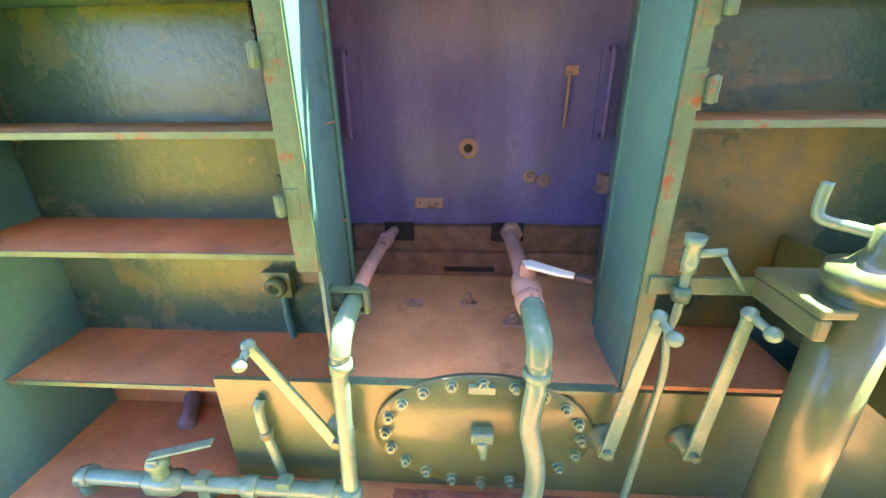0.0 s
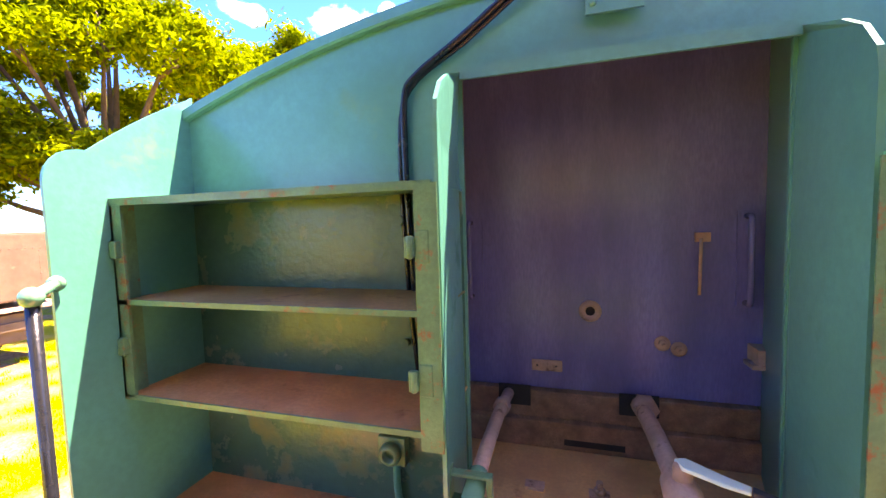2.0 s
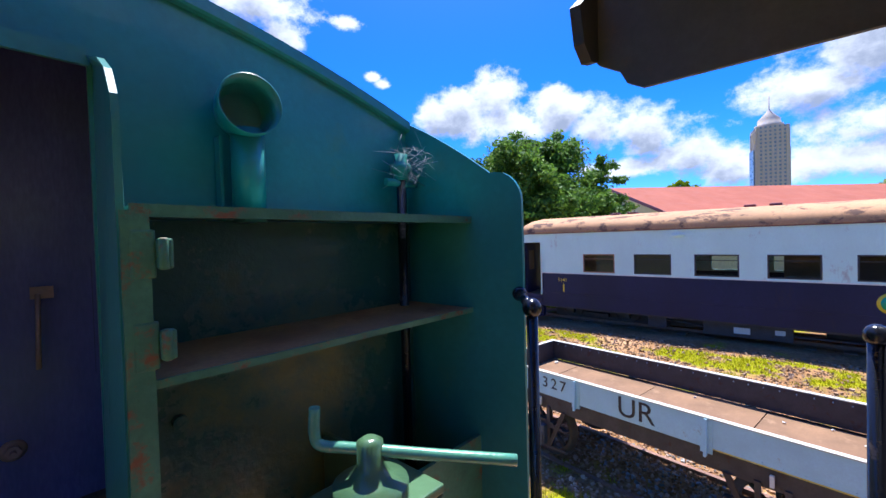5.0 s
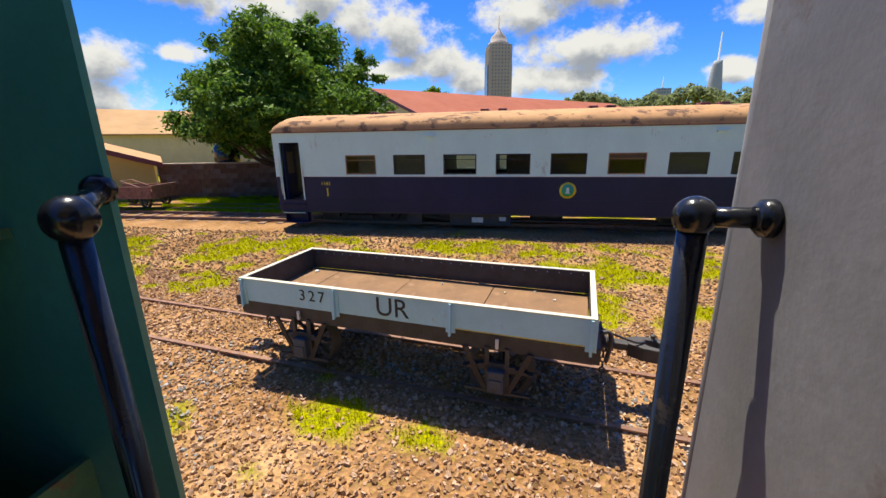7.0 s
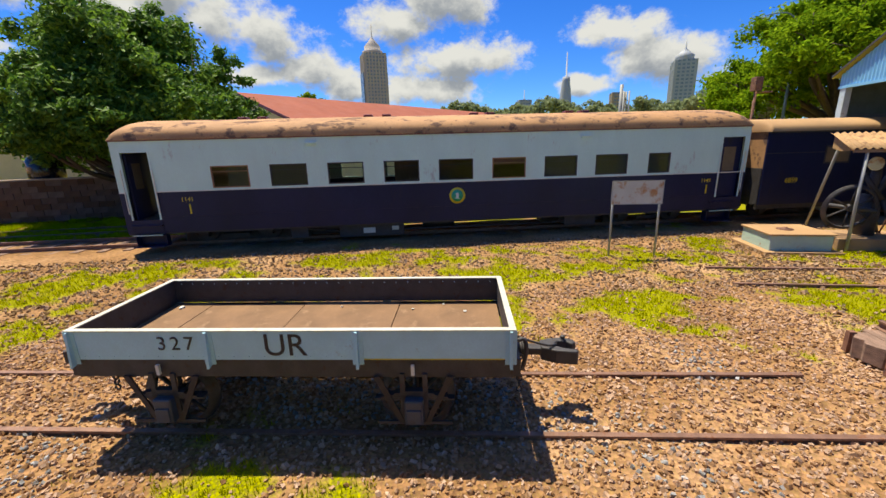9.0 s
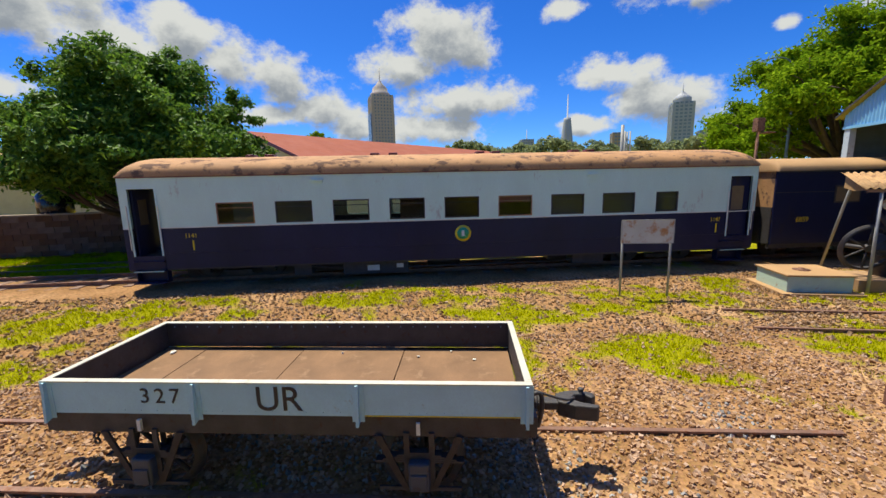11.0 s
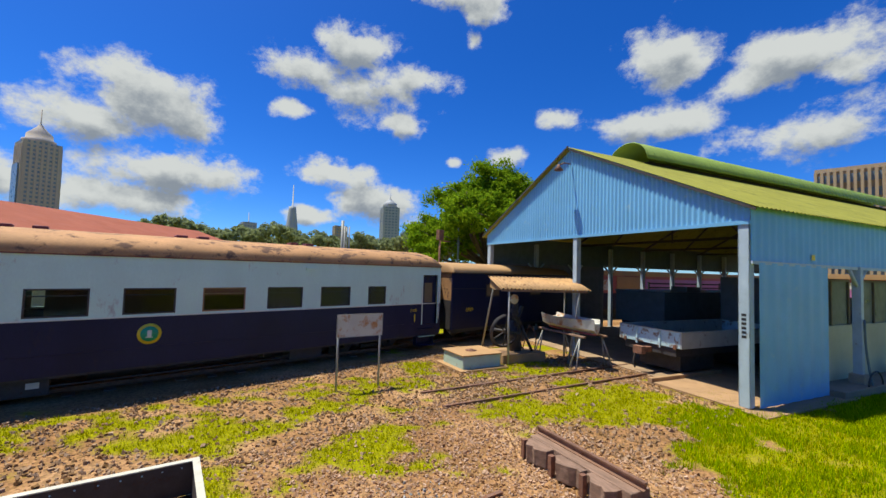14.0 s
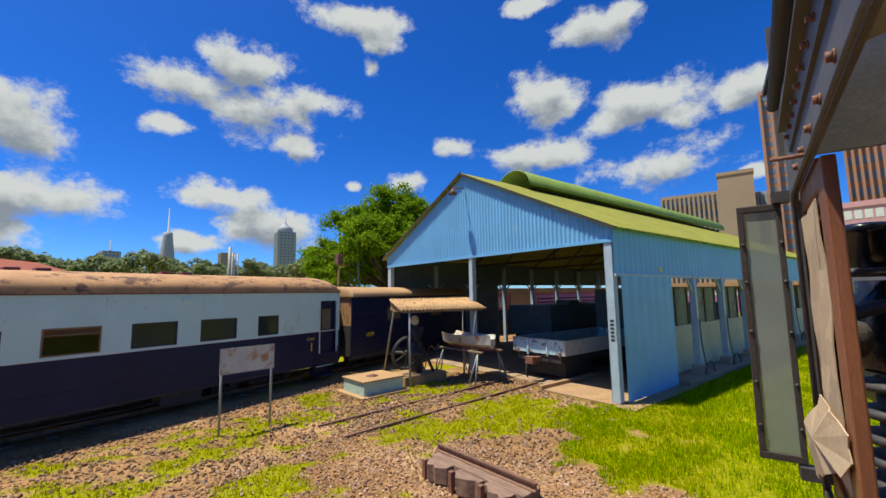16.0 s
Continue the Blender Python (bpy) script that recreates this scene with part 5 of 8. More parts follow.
def backhead():
    t = thing("boiler_fittings", "black boiler fittings, pipes and valves seen through the cab window", "boiler fittings")
    bm = bmesh.new()
    rod(bm, (0.05, -1.80, 2.5), (0.05, -5.5, 2.5), 0.75, 32)
    part("boiler", bm, M_IRON, t)
    bm = bmesh.new()
    revolve(bm, [(0.06, 0), (0.075, 0.03), (0.075, 0.16), (0.09, 0.165), (0.09, 0.19), (0.07, 0.2)], Matrix.Translation((1.12, -2.05, 2.98)), 12)
    part("lubricator_pot", bm, M_BLACK, t)
    bm = bmesh.new()
    revolve(bm, [(0.10, 0), (0.12, 0.02), (0.12, 0.25), (0.09, 0.30), (0.09, 0.34)], Matrix.Translation((1.08, -2.05, 2.62)), 16)
    inj = part("injector", bm, M_BLACK, t)
    for z in (2.55, 2.45, 2.36, 2.28, 2.2):
        bm = bmesh.new()
        revolve(bm, [(0.10, 0), (0.13, 0.005), (0.13, 0.03), (0.10, 0.035)], Matrix.Translation((1.08, -2.05, z)), 16)
        part("flange", bm, M_IRON, inj)
    bm = bmesh.new()
    rod(bm, (1.08, -2.05, 1.5), (1.08, -2.05, 2.6), 0.07, 14)
    part("column", bm, M_IRON, inj)
    bm = bmesh.new()
    rod(bm, (0.75, -1.95, 2.99), (1.30, -1.95, 2.99), 0.018, 10)
    part("rod", bm, M_IRON, t)
    bm = bmesh.new()
    tube(bm, smooth_path([(0.9, -2.0, 2.86), (1.1, -1.95, 2.87), (1.28, -1.75, 2.83), (1.30, -1.6, 2.82)], 5), 0.025, 10)
    part("pipe", bm, M_IRON, t)
    bm = bmesh.new()
    tube(bm, smooth_path([(1.05, -1.95, 2.2), (1.2, -1.85, 2.22), (1.25, -1.8, 2.1), (1.2, -1.82, 1.95), (1.05, -1.9, 1.9)], 5), 0.04, 12)
    part("pipe", bm, M_IRON, t)
    bm = bmesh.new()
    m = Matrix.Translation((1.2, -1.95, 2.72)) @ Matrix.Rotation(radians(70), 4, "X")
    revolve(bm, [(0.02, 0), (0.06, 0.02), (0.08, 0.05), (0.06, 0.09), (0.03, 0.12)], m, 12)
    part("valve", bm, M_IRON, t)
    return t


backhead()


# ---- passenger coach ----
CO = 13.24          # near side plane
C0, C1 = -10.27, 8.03
CW = 2.75


def glyph_m(x, y, z):
    """Lettering on a side that faces -x."""
    return Matrix.Translation((x, y, z)) @ Matrix.Rotation(radians(-90), 4, "Z") @ Matrix.Rotation(radians(90), 4, "X")


def coach(t, x0, y0, y1, windows, doors, z_sill=1.74, z_head=2.335, upper=M_WHITE, lower=M_NAVY, split=1.685, eave=3.06):
    """Side walls with real openings, in strips of upper and lower colour."""
    for side, xs in (("near", (x0, x0 + 0.06)), ("far", (x0 + CW - 0.06, x0 + CW))):
        cuts = [(a, b, z_sill, z_head) for a, b in windows] + [(a, b, 0.92, 2.74) for a, b in doors]
        for z0, z1, mat, name in ((0.55, split, lower, "lower_panel"), (split, eave, upper, "upper_panel")):
            bm = bmesh.new()
            edges = sorted({y0, y1, *[c[0] for c in cuts], *[c[1] for c in cuts]})
            for a, b in zip(edges, edges[1:]):
                mid = (a + b) / 2
                hole = [c for c in cuts if c[0] < mid < c[1]]
                if not hole:
                    box(bm, *xs, a, b, z0, z1)
                else:
                    _, _, h0, h1 = hole[0]
                    if h0 > z0:
                        box(bm, *xs, a, b, z0, min(h0, z1))
                    if h1 < z1:
                        box(bm, *xs, a, b, max(h1, z0), z1)
            bmesh.ops.remove_doubles(bm, verts=bm.verts, dist=0.0005)
            part(name, bm, mat, t)


def coach_roof(y0, y1, x0, mat, t, base=3.06, rise=0.55, round_end=0.55):
    bm = bmesh.new()
    rows = []
    m = 18
    ks = [0, 0.15, 0.35, 0.6, 1.0]
    ys = [y0 + round_end * k for k in ks] + [y1 - round_end * k for k in ks[::-1]]
    for y in ys:
        e = min(1.0, min(y - y0, y1 - y) / round_end)
        hh = math.sqrt(1 - (1 - e) ** 2) if e < 1 else 1
        hh = 0.15 + 0.85 * hh
        row = []
        for k in range(m + 1):
            a = math.pi * k / m
            cx = -math.cos(a)
            row.append(bm.verts.new((x0 + CW / 2 + cx * (CW / 2 + 0.04), y, base + rise * hh * (math.sin(a) ** 0.75))))
        rows.append(row)
    for a, b in zip(rows, rows[1:]):
        for k in range(m):
            bm.faces.new((a[k], a[k + 1], b[k + 1], b[k])).smooth = True
    bm.faces.new(rows[0])
    bm.faces.new(rows[-1][::-1])
    return part("roof", bm, mat, t)


def bogie(x, y, t):
    b = boxes("bogie", [(x - 0.75, x - 0.62, y - 1.3, y + 1.3, 0.42, 0.58), (x + 0.62, x + 0.75, y - 1.3, y + 1.3, 0.42, 0.58), (x - 0.7, x + 0.7, y - 0.15, y + 0.15, 0.38, 0.6),
        (x - 0.78, x - 0.62, y - 1.05, y - 0.8, 0.25, 0.5), (x - 0.78, x - 0.62, y + 0.8, y + 1.05, 0.25, 0.5), (x - 0.8, x - 0.66, y - 0.4, y + 0.4, 0.22, 0.34)], M_IRON, t, "", 0.015)
    for yy in (y - 0.92, y + 0.92):
        bm = bmesh.new()
        for sx in (-0.56, 0.5):
            m = Matrix.Translation((x + sx, yy, 0.46)) @ Matrix.Rotation(radians(90), 4, "Y")
            revolve(bm, [(0.36, 0), (0.38, 0.02), (0.40, 0.025), (0.40, 0.05), (0.33, 0.06), (0.30, 0.03), (0.1, 0.03), (0.1, 0.08)], m, 28)
        rod(bm, (x - 0.5, yy, 0.46), (x + 0.5, yy, 0.46), 0.06, 10)
        part("wheelset", bm, M_IRON, b)


def build_coach():
    t = thing("passenger_coach", "white over navy passenger coach with peeling rusty roof", "railway coach")
    wins = []
    for k in range(8):
        a = 5.58 - 1.567 * k
        wins.append((a - 1.0, a))
    wins.append((-7.75, -7.05))
    doors = [(7.12, 7.80), (-10.10, -9.40)]
    coach(t, CO, C0, C1, wins, doors)
    each("end_wall", [(CO + 0.06, CO + CW - 0.06, C1 - 0.06, C1, 0.55, 3.06), (CO + 0.06, CO + CW - 0.06, C0, C0 + 0.06, 0.55, 3.06)], M_NAVY, t)
    boxes("floor", [(CO + 0.06, CO + CW - 0.06, C0 + 0.06, C1 - 0.06, 0.86, 0.90)], M_INTERIOR, t)
    each("partition", [(CO + 0.9, CO + CW - 0.06, 6.55, 6.6, 0.9, 3.0), (CO + 0.9, CO + CW - 0.06, -8.9, -8.85, 0.9, 3.0), (CO + 1.15, CO + 1.2, 3.5, 6.5, 0.9, 3.0), (CO + 1.15, CO + 1.2, -8.8, 0.6, 0.9, 3.0)], M_INTERIOR, t, "brown panelled partition")
    boxes("ceiling_lining", [(CO + 0.06, CO + CW - 0.06, C0 + 0.06, C1 - 0.06, 3.0, 3.03)], M_INTERIOR, t)
    coach_roof(C0 - 0.03, C1 + 0.03, CO, M_ROOF, t)
    boxes("cornice", [(CO - 0.035, CO, C0, C1, 3.035, 3.075)], M_MAROON, t, "thin maroon cornice moulding")
    boxes("waist_line", [(CO - 0.012, CO, C0, 7.1, 1.672, 1.70), (CO - 0.012, CO, 7.82, C1, 1.672, 1.70)], M_CREAM, t)
    boxes("moulding", [(CO - 0.008, CO, -9.35, 7.08, 2.42, 2.432), (CO - 0.008, CO, -9.35, 7.08, 2.83, 2.84)], M_WHITE, t)
    boxes("lower_moulding", [(CO - 0.009, CO, -9.35, 7.08, 0.97, 0.985)], M_NAVY, t)
    for i, (a, b) in enumerate(wins):
        f = boxes("window", [(CO - 0.006, CO + 0.05, a, a + 0.035, 1.74, 2.335), (CO - 0.006, CO + 0.05, b - 0.035, b, 1.74, 2.335), (CO - 0.006, CO + 0.05, a + 0.035, b - 0.035, 2.30, 2.335), (CO - 0.006, CO + 0.05, a + 0.035, b - 0.035, 1.74, 1.775), (CO + 0.0, CO + 0.045, a + 0.035, b - 0.035, 2.17, 2.19)], M_INTERIOR if i in (0, 5) else M_IRON, t, "", 0.006)
        p = boxes("pane", [(CO + 0.025, CO + 0.03, a + 0.035, b - 0.035, 1.775, 2.30)], M_GLASS, f)
        p.visible_shadow = False
        if i in (1, 6, 7, 8):
            boxes("blind", [(CO + 0.045, CO + 0.05, a + 0.03, b - 0.03, 1.76, 2.31)], M_CURTAIN, f, "drawn olive blind")
        if i == 0:
            boxes("blind", [(CO + 0.045, CO + 0.05, a + 0.03, b - 0.42, 1.76, 2.31)], M_CURTAIN, f, "half-drawn blind")
        if i == 5:
            boxes("blind", [(CO + 0.045, CO + 0.05, a + 0.03, b - 0.03, 2.14, 2.31)], M_CRIMSON, f, "raised red blind")
    for a, b in doors:
        boxes("door_frame", [(CO - 0.012, CO + 0.05, a - 0.05, a, 0.92, 2.79), (CO - 0.012, CO + 0.05, b, b + 0.05, 0.92, 2.79), (CO - 0.012, CO + 0.05, a, b, 2.74, 2.79)], M_WHITE, t, "", 0.005)
        each("grab_rail", [(CO - 0.05, CO - 0.025, a - 0.07, a - 0.045, 1.1, 2.3), (CO - 0.05, CO - 0.025, b + 0.045, b + 0.07, 1.1, 2.3)], M_CREAM, t, "", 0.008)
    d = boxes("end_door", [(CO + 0.10, CO + 0.14, -10.10, -9.40, 0.92, 1.72), (CO + 0.10, CO + 0.14, -10.10, -9.95, 1.72, 2.74), (CO + 0.10, CO + 0.14, -9.55, -9.40, 1.72, 2.74), (CO + 0.10, CO + 0.14, -9.95, -9.55, 2.45, 2.74)], M_NAVY, t, "closed navy end door")
    boxes("door_pane", [(CO + 0.115, CO + 0.12, -9.95, -9.55, 1.72, 2.45)], M_CURTAIN, d)
    d = boxes("end_door", [(CO + 0.10, CO + 0.82, 7.74, 7.78, 0.92, 2.72)], M_NAVY, t, "navy end door standing open inwards")
    boxes("door_pane", [(CO + 0.28, CO + 0.64, 7.735, 7.785, 1.75, 2.45)], M_CURTAIN, d)
    for y in (6.95, -9.95):
        for k, z in enumerate((0.78, 0.52, 0.20)):
            boxes("footstep", [(CO - 0.06 - 0.05 * k, CO + 0.2, y if y < 0 else y + 0.12, y + 0.75 if y < 0 else y + 0.92, z - 0.03, z)], M_NAVY, t, "", 0.006)
        yy = y if y < 0 else y + 0.12
        each("step_side", [(CO + 0.0, CO + 0.2, yy - 0.02, yy, 0.17, 0.9), (CO + 0.0, CO + 0.2, yy + 0.77, yy + 0.79, 0.17, 0.9), (CO + 0.18, CO + 0.2, yy, yy + 0.77, 0.17, 0.9)], M_NAVY, t)
        boxes("step_edge", [(CO - 0.115, CO - 0.1, yy, yy + 0.78, 0.49, 0.525)], M_GREENBOX, t, "pale green step edging")
    # lamp vents on the cantrail, ventilators on the roof
    for y in (2.83, -5.05):
        boxes("side_vent", [(CO - 0.07, CO, y - 0.17, y + 0.17, 2.86, 2.90), (CO - 0.03, CO, y - 0.15, y + 0.15, 2.81, 2.86)], M_WHITE, t, "", 0.006)
    for y in (4.9, 4.35, 1.3, 0.75, -1.9, -2.4, -4.9, -5.4):
        boxes("roof_ventilator", [(CO + 0.95, CO + 1.3, y - 0.13, y + 0.13, 3.56, 3.66)], M_MAROON, t, "", 0.02)
    # underframe
    each("solebar", [(CO + 0.03, CO + 0.12, C0, C1, 0.50, 0.66), (CO + CW - 0.12, CO + CW - 0.03, C0, C1, 0.50, 0.66)], M_IRON, t)
    bm = bmesh.new()
    for y0, y1, z0, z1 in ((4.0, 2.0, 0.5, 0.3), (2.0, -4.2, 0.3, 0.3), (-4.2, -6.2, 0.3, 0.5)):
        rod(bm, (CO + 0.25, y0, z0), (CO + 0.25, y1, z1), 0.025, 8)
        rod(bm, (CO + CW - 0.25, y0, z0), (CO + CW - 0.25, y1, z1), 0.025, 8)
    part("truss_rod", bm, M_IRON, t)
    # The last two boxes are added only to hide bright gaps below the coach.
    each("battery_box", [(CO + 0.2, CO + 0.8, 0.4, 2.3, 0.14, 0.55), (CO + 0.2, CO + 0.7, 3.2, 3.7, 0.18, 0.5), (CO + 0.2, CO + 0.7, -5.6, -4.6, 0.2, 0.55), (CO + 0.9, CO + 1.5, 2.4, 3.9, 0.12, 0.55), (CO + 1.2, CO + 1.7, -6.3, -4.2, 0.12, 0.55)], M_IRON, t, "", 0.02)
    # Dark slabs added to close see-through gaps at the bogies.
    each("brake_beam", [(CO + 0.9, CO + 1.0, 3.9, 7.0, 0.06, 0.52), (CO + 0.9, CO + 1.0, -6.8, -6.2, 0.06, 0.52)], M_IRON, t, "", 0.01)
    each("data_panel", [(CO + 0.19, CO + 0.2, 1.25, 1.6, 0.24, 0.40), (CO + 0.19, CO + 0.2, 0.55, 0.75, 0.30, 0.42)], M_CREAM, t, "small pale lettered panel")
    bm = bmesh.new()
    rod(bm, (CO + 0.9, -1.2, 0.36), (CO + 0.9, -0.2, 0.36), 0.17, 18)
    part("brake_cylinder", bm, M_IRON, t)
    bogie(CO + CW / 2, 5.4, t)
    bogie(CO + CW / 2, -7.6, t)
    # roundel and numbers
    bm = bmesh.new()
    m = Matrix.Translation((CO - 0.002, -1.21, 1.28)) @ Matrix.Rotation(radians(-90), 4, "Y")
    revolve(bm, [(0.235, 0), (0.235, 0.004), (0.0005, 0.004)], m, 40)
    ro = part("roundel", bm, M_YELLOW, t, "round yellow and green company badge")
    bm = bmesh.new()
    revolve(bm, [(0.175, 0.004), (0.175, 0.008), (0.0005, 0.008)], m, 40)
    part("roundel_centre", bm, M_GREENLOGO, ro)
    boxes("roundel_device", [(CO - 0.013, CO - 0.010, -1.25, -1.17, 1.20, 1.36), (CO - 0.013, CO - 0.010, -1.28, -1.14, 1.19, 1.21)], M_CREAM, ro)
    for y in (6.31, -9.0):
        lettering("1141", 0.17, M_YELLOW, t, glyph_m(CO - 0.004, y, 1.45), "running_number")
        boxes("class_bar", [(CO - 0.006, CO, y - 0.06, y - 0.02, 1.05, 1.32)], M_YELLOW, t)


build_coach()


def build_van():
    t = thing("luggage_van", "dark navy van with tan rusty roof coupled behind the coach", "railway van")
    y1, y0 = -10.95, -19.5
    boxes("side", [(CO + 0.05, CO + 0.11, y0, y1, 0.6, 2.86), (CO + CW - 0.11, CO + CW - 0.05, y0, y1, 0.6, 2.86)], M_NAVY, t)
    each("end_wall", [(CO + 0.11, CO + CW - 0.11, y1 - 0.06, y1, 0.6, 3.0), (CO + 0.11, CO + CW - 0.11, y0, y0 + 0.06, 0.6, 3.0)], M_ROOF, t, "end wall rusted to brown primer")
    coach_roof(y0 - 0.03, y1 + 0.05, CO, M_TANROOF, t, base=2.86, rise=0.42, round_end=0.12)
    boxes("gutter", [(CO + 0.0, CO + 0.05, y0, y1, 2.82, 2.88), (CO + 0.04, CO + 0.05, y0, y1, 2.2, 2.22)], M_IRON, t)
    boxes("gangway_bellows", [(CO + 0.8, CO + 1.9, y1, y1 + 0.35, 0.9, 2.7)], M_IRON, t, "", 0.03)
    boxes("end_lower_sheet", [(CO + 0.11, CO + CW - 0.11, y1 + 0.002, y1 + 0.02, 0.6, 1.75)], M_IRON, t)
    each("solebar", [(CO + 0.1, CO + 0.2, y0, y1, 0.45, 0.62), (CO + CW - 0.2, CO + CW - 0.1, y0, y1, 0.45, 0.62)], M_IRON, t)
    for y in (-13.4, -16.6):
        w = boxes("window", [(CO + 0.035, CO + 0.055, y - 0.45, y + 0.45, 1.85, 2.4)], M_IRON, t)
        boxes("pane", [(CO + 0.03, CO + 0.034, y - 0.4, y + 0.4, 1.9, 2.35)], M_CURTAIN, w)
    bogie(CO + CW / 2, -12.6, t)
    bogie(CO + CW / 2, -17.6, t)
    lettering("6859", 0.22, M_YELLOW, t, glyph_m(CO + 0.047, -11.95, 1.35), "running_number")


build_van()


# ---- low-sided wagon ----
def wheel_spoked(bm, m, r=0.36, spokes=8):
    revolve(bm, [(r - 0.06, -0.03), (r, -0.03), (r, 0.03), (r + 0.02, 0.035), (r + 0.02, 0.05), (r - 0.06, 0.05)], m, 28, False)
    revolve(bm, [(0.08, -0.05), (0.08, 0.06)], m, 14)
    for k in range(spokes):
        a = 2 * math.pi * k / spokes
        rod(bm, m @ Vector((0.05 * math.cos(a), 0.05 * math.sin(a), 0)), m @ Vector(((r - 0.04) * math.cos(a), (r - 0.04) * math.sin(a), 0)), 0.022, 6)


def build_wagon():
    t = thing("low_sided_wagon", "small pale blue low-sided goods wagon with dusty floor", "goods wagon", WAGON_AT)
    hw, s0, s1, zt, zb = 0.705, 0.13, 4.16, 1.235, 0.945
    for sx in (-1, 1):
        xo = sx * hw
        boxes("side", [(min(xo, xo - sx * 0.03), max(xo, xo - sx * 0.03), s0, s1, zb, zt - 0.012)], M_WAGON, t)
        boxes("side_lining", [(min(xo - sx * 0.03, xo - sx * 0.036), max(xo - sx * 0.03, xo - sx * 0.036), s0 + 0.03, s1 - 0.03, zb, zt - 0.012)], M_IRON, t, "black inner side sheet")
    for y, o in ((s0, 1), (s1, -1)):
        boxes("end", [(-hw + 0.03, hw - 0.03, min(y, y + o * 0.03), max(y, y + o * 0.03), zb, zt - 0.012)], M_WAGON, t)
        boxes("end_lining", [(-hw + 0.036, hw - 0.036, min(y + o * 0.03, y + o * 0.036), max(y + o * 0.03, y + o * 0.036), zb, zt - 0.012)], M_IRON, t)
    boxes("capping", [(-hw - 0.012, -hw + 0.045, s0 - 0.012, s1 + 0.012, zt - 0.012, zt), (hw - 0.045, hw + 0.012, s0 - 0.012, s1 + 0.012, zt - 0.012, zt), (-hw + 0.045, hw - 0.045, s0 - 0.012, s0 + 0.045, zt - 0.012, zt), (-hw + 0.045, hw - 0.045, s1 - 0.045, s1 + 0.012, zt - 0.012, zt)], M_CAPPING, t, "pale worn top capping", 0.003)
    # floor boards in four lengths
    bm = bmesh.new()
    box(bm, -hw + 0.04, hw - 0.04, 0, 1.14, 0.905, 0.935)
    me = bpy.data.meshes.new("floor_sheet")
    bmesh.ops.recalc_face_normals(bm, faces=bm.faces)
    bm.to_mesh(me)
    bm.free()
    me.materials.append(M_WAGONFLOOR)
    for k in range(3):
        piece("floor_sheet", me, t, pose(0, s0 + 0.05 + k * 1.15, 0.002 * (k % 2)))
    boxes("floor_sheet", [(-hw + 0.04, hw - 0.04, s0 + 0.05 + 3.45, s1 - 0.045, 0.905, 0.936)], M_WAGONFLOOR, t)
    boxes("floor_bearer", [(-hw + 0.04, hw - 0.04, s0 + 0.04, s1 - 0.04, 0.88, 0.905)], M_IRON, t)
    for sx in (-1, 1):
        for y in (s0 + 0.03, 1.50, 2.85, s1 - 0.03):
            bm = bmesh.new()
            x = sx * hw
            prism(bm, [(x, 0.90), (x + sx * 0.055, 0.88), (x + sx * 0.03, zt - 0.015), (x, zt - 0.015)], "y", y - 0.012, y + 0.012)
            box(bm, min(x, x + sx * 0.006), max(x, x + sx * 0.006), y - 0.05, y + 0.05, 0.90, zt - 0.015)
            part("stanchion", bm, M_WAGON, t)
        boxes("gold_line", [(min(sx * hw, sx * (hw + 0.004)), max(sx * hw, sx * (hw + 0.004)), s0 + 0.02, 1.46, 0.948, 0.956)], M_YELLOW, t)
        bm = bmesh.new()
        for y in [s0 + 0.12 + 0.14 * k for k in range(28)]:
            ball(bm, (sx * hw, y, 0.975), 0.007, 6, 4)
            ball(bm, (sx * (hw - 0.036), y, zt - 0.05), 0.007, 6, 4)
        part("rivets", bm, M_WAGON, t)
        x = sx * hw
        boxes("solebar", [(min(x - sx * 0.02, x - sx * 0.09), max(x - sx * 0.02, x - sx * 0.09), s0, s1, 0.76, 0.935)], M_IRON, t, "", 0.004)
        for ya in (1.02, 3.35):
            g = boxes("axle_guard", [(min(x, x - sx * 0.02), max(x, x - sx * 0.02), ya - 0.125, ya - 0.08, 0.30, 0.80), (min(x, x - sx * 0.02), max(x, x - sx * 0.02), ya + 0.08, ya + 0.125, 0.30, 0.80), (min(x, x - sx * 0.02), max(x, x - sx * 0.02), ya - 0.34, ya - 0.05, 0.285, 0.315), (min(x, x - sx * 0.02), max(x, x - sx * 0.02), ya + 0.05, ya + 0.34, 0.285, 0.315)], M_IRON, t)
            for sy in (-1, 1):
                bm = bmesh.new()
                prism(bm, [(ya + sy * 0.09, 0.31), (ya + sy * 0.14, 0.31), (ya + sy * 0.36, 0.78), (ya + sy * 0.30, 0.78)], "x", x - 0.01, x + 0.01)
                part("guard_strut", bm, M_GUARD, g, "brown iron strap")
            boxes("axle_box", [(min(x + sx * 0.07, x - sx * 0.08), max(x + sx * 0.07, x - sx * 0.08), ya - 0.085, ya + 0.085, 0.32, 0.57)], M_AXLEBOX, g, "dark blue-grey cast axle box", 0.018)
            boxes("axle_box_lid", [(min(x + sx * 0.07, x + sx * 0.085), max(x + sx * 0.07, x + sx * 0.085), ya - 0.065, ya + 0.065, 0.34, 0.48)], M_AXLEBOX, g, "", 0.006)
            bm = bmesh.new()
            for k in range(5):
                w = 0.36 - 0.06 * k
                box(bm, min(x - sx * 0.07, x - sx * 0.0), max(x - sx * 0.07, x - sx * 0.0), ya - w, ya + w, 0.54 + 0.018 * k, 0.555 + 0.018 * k)
            part("leaf_spring", bm, M_IRON, g)
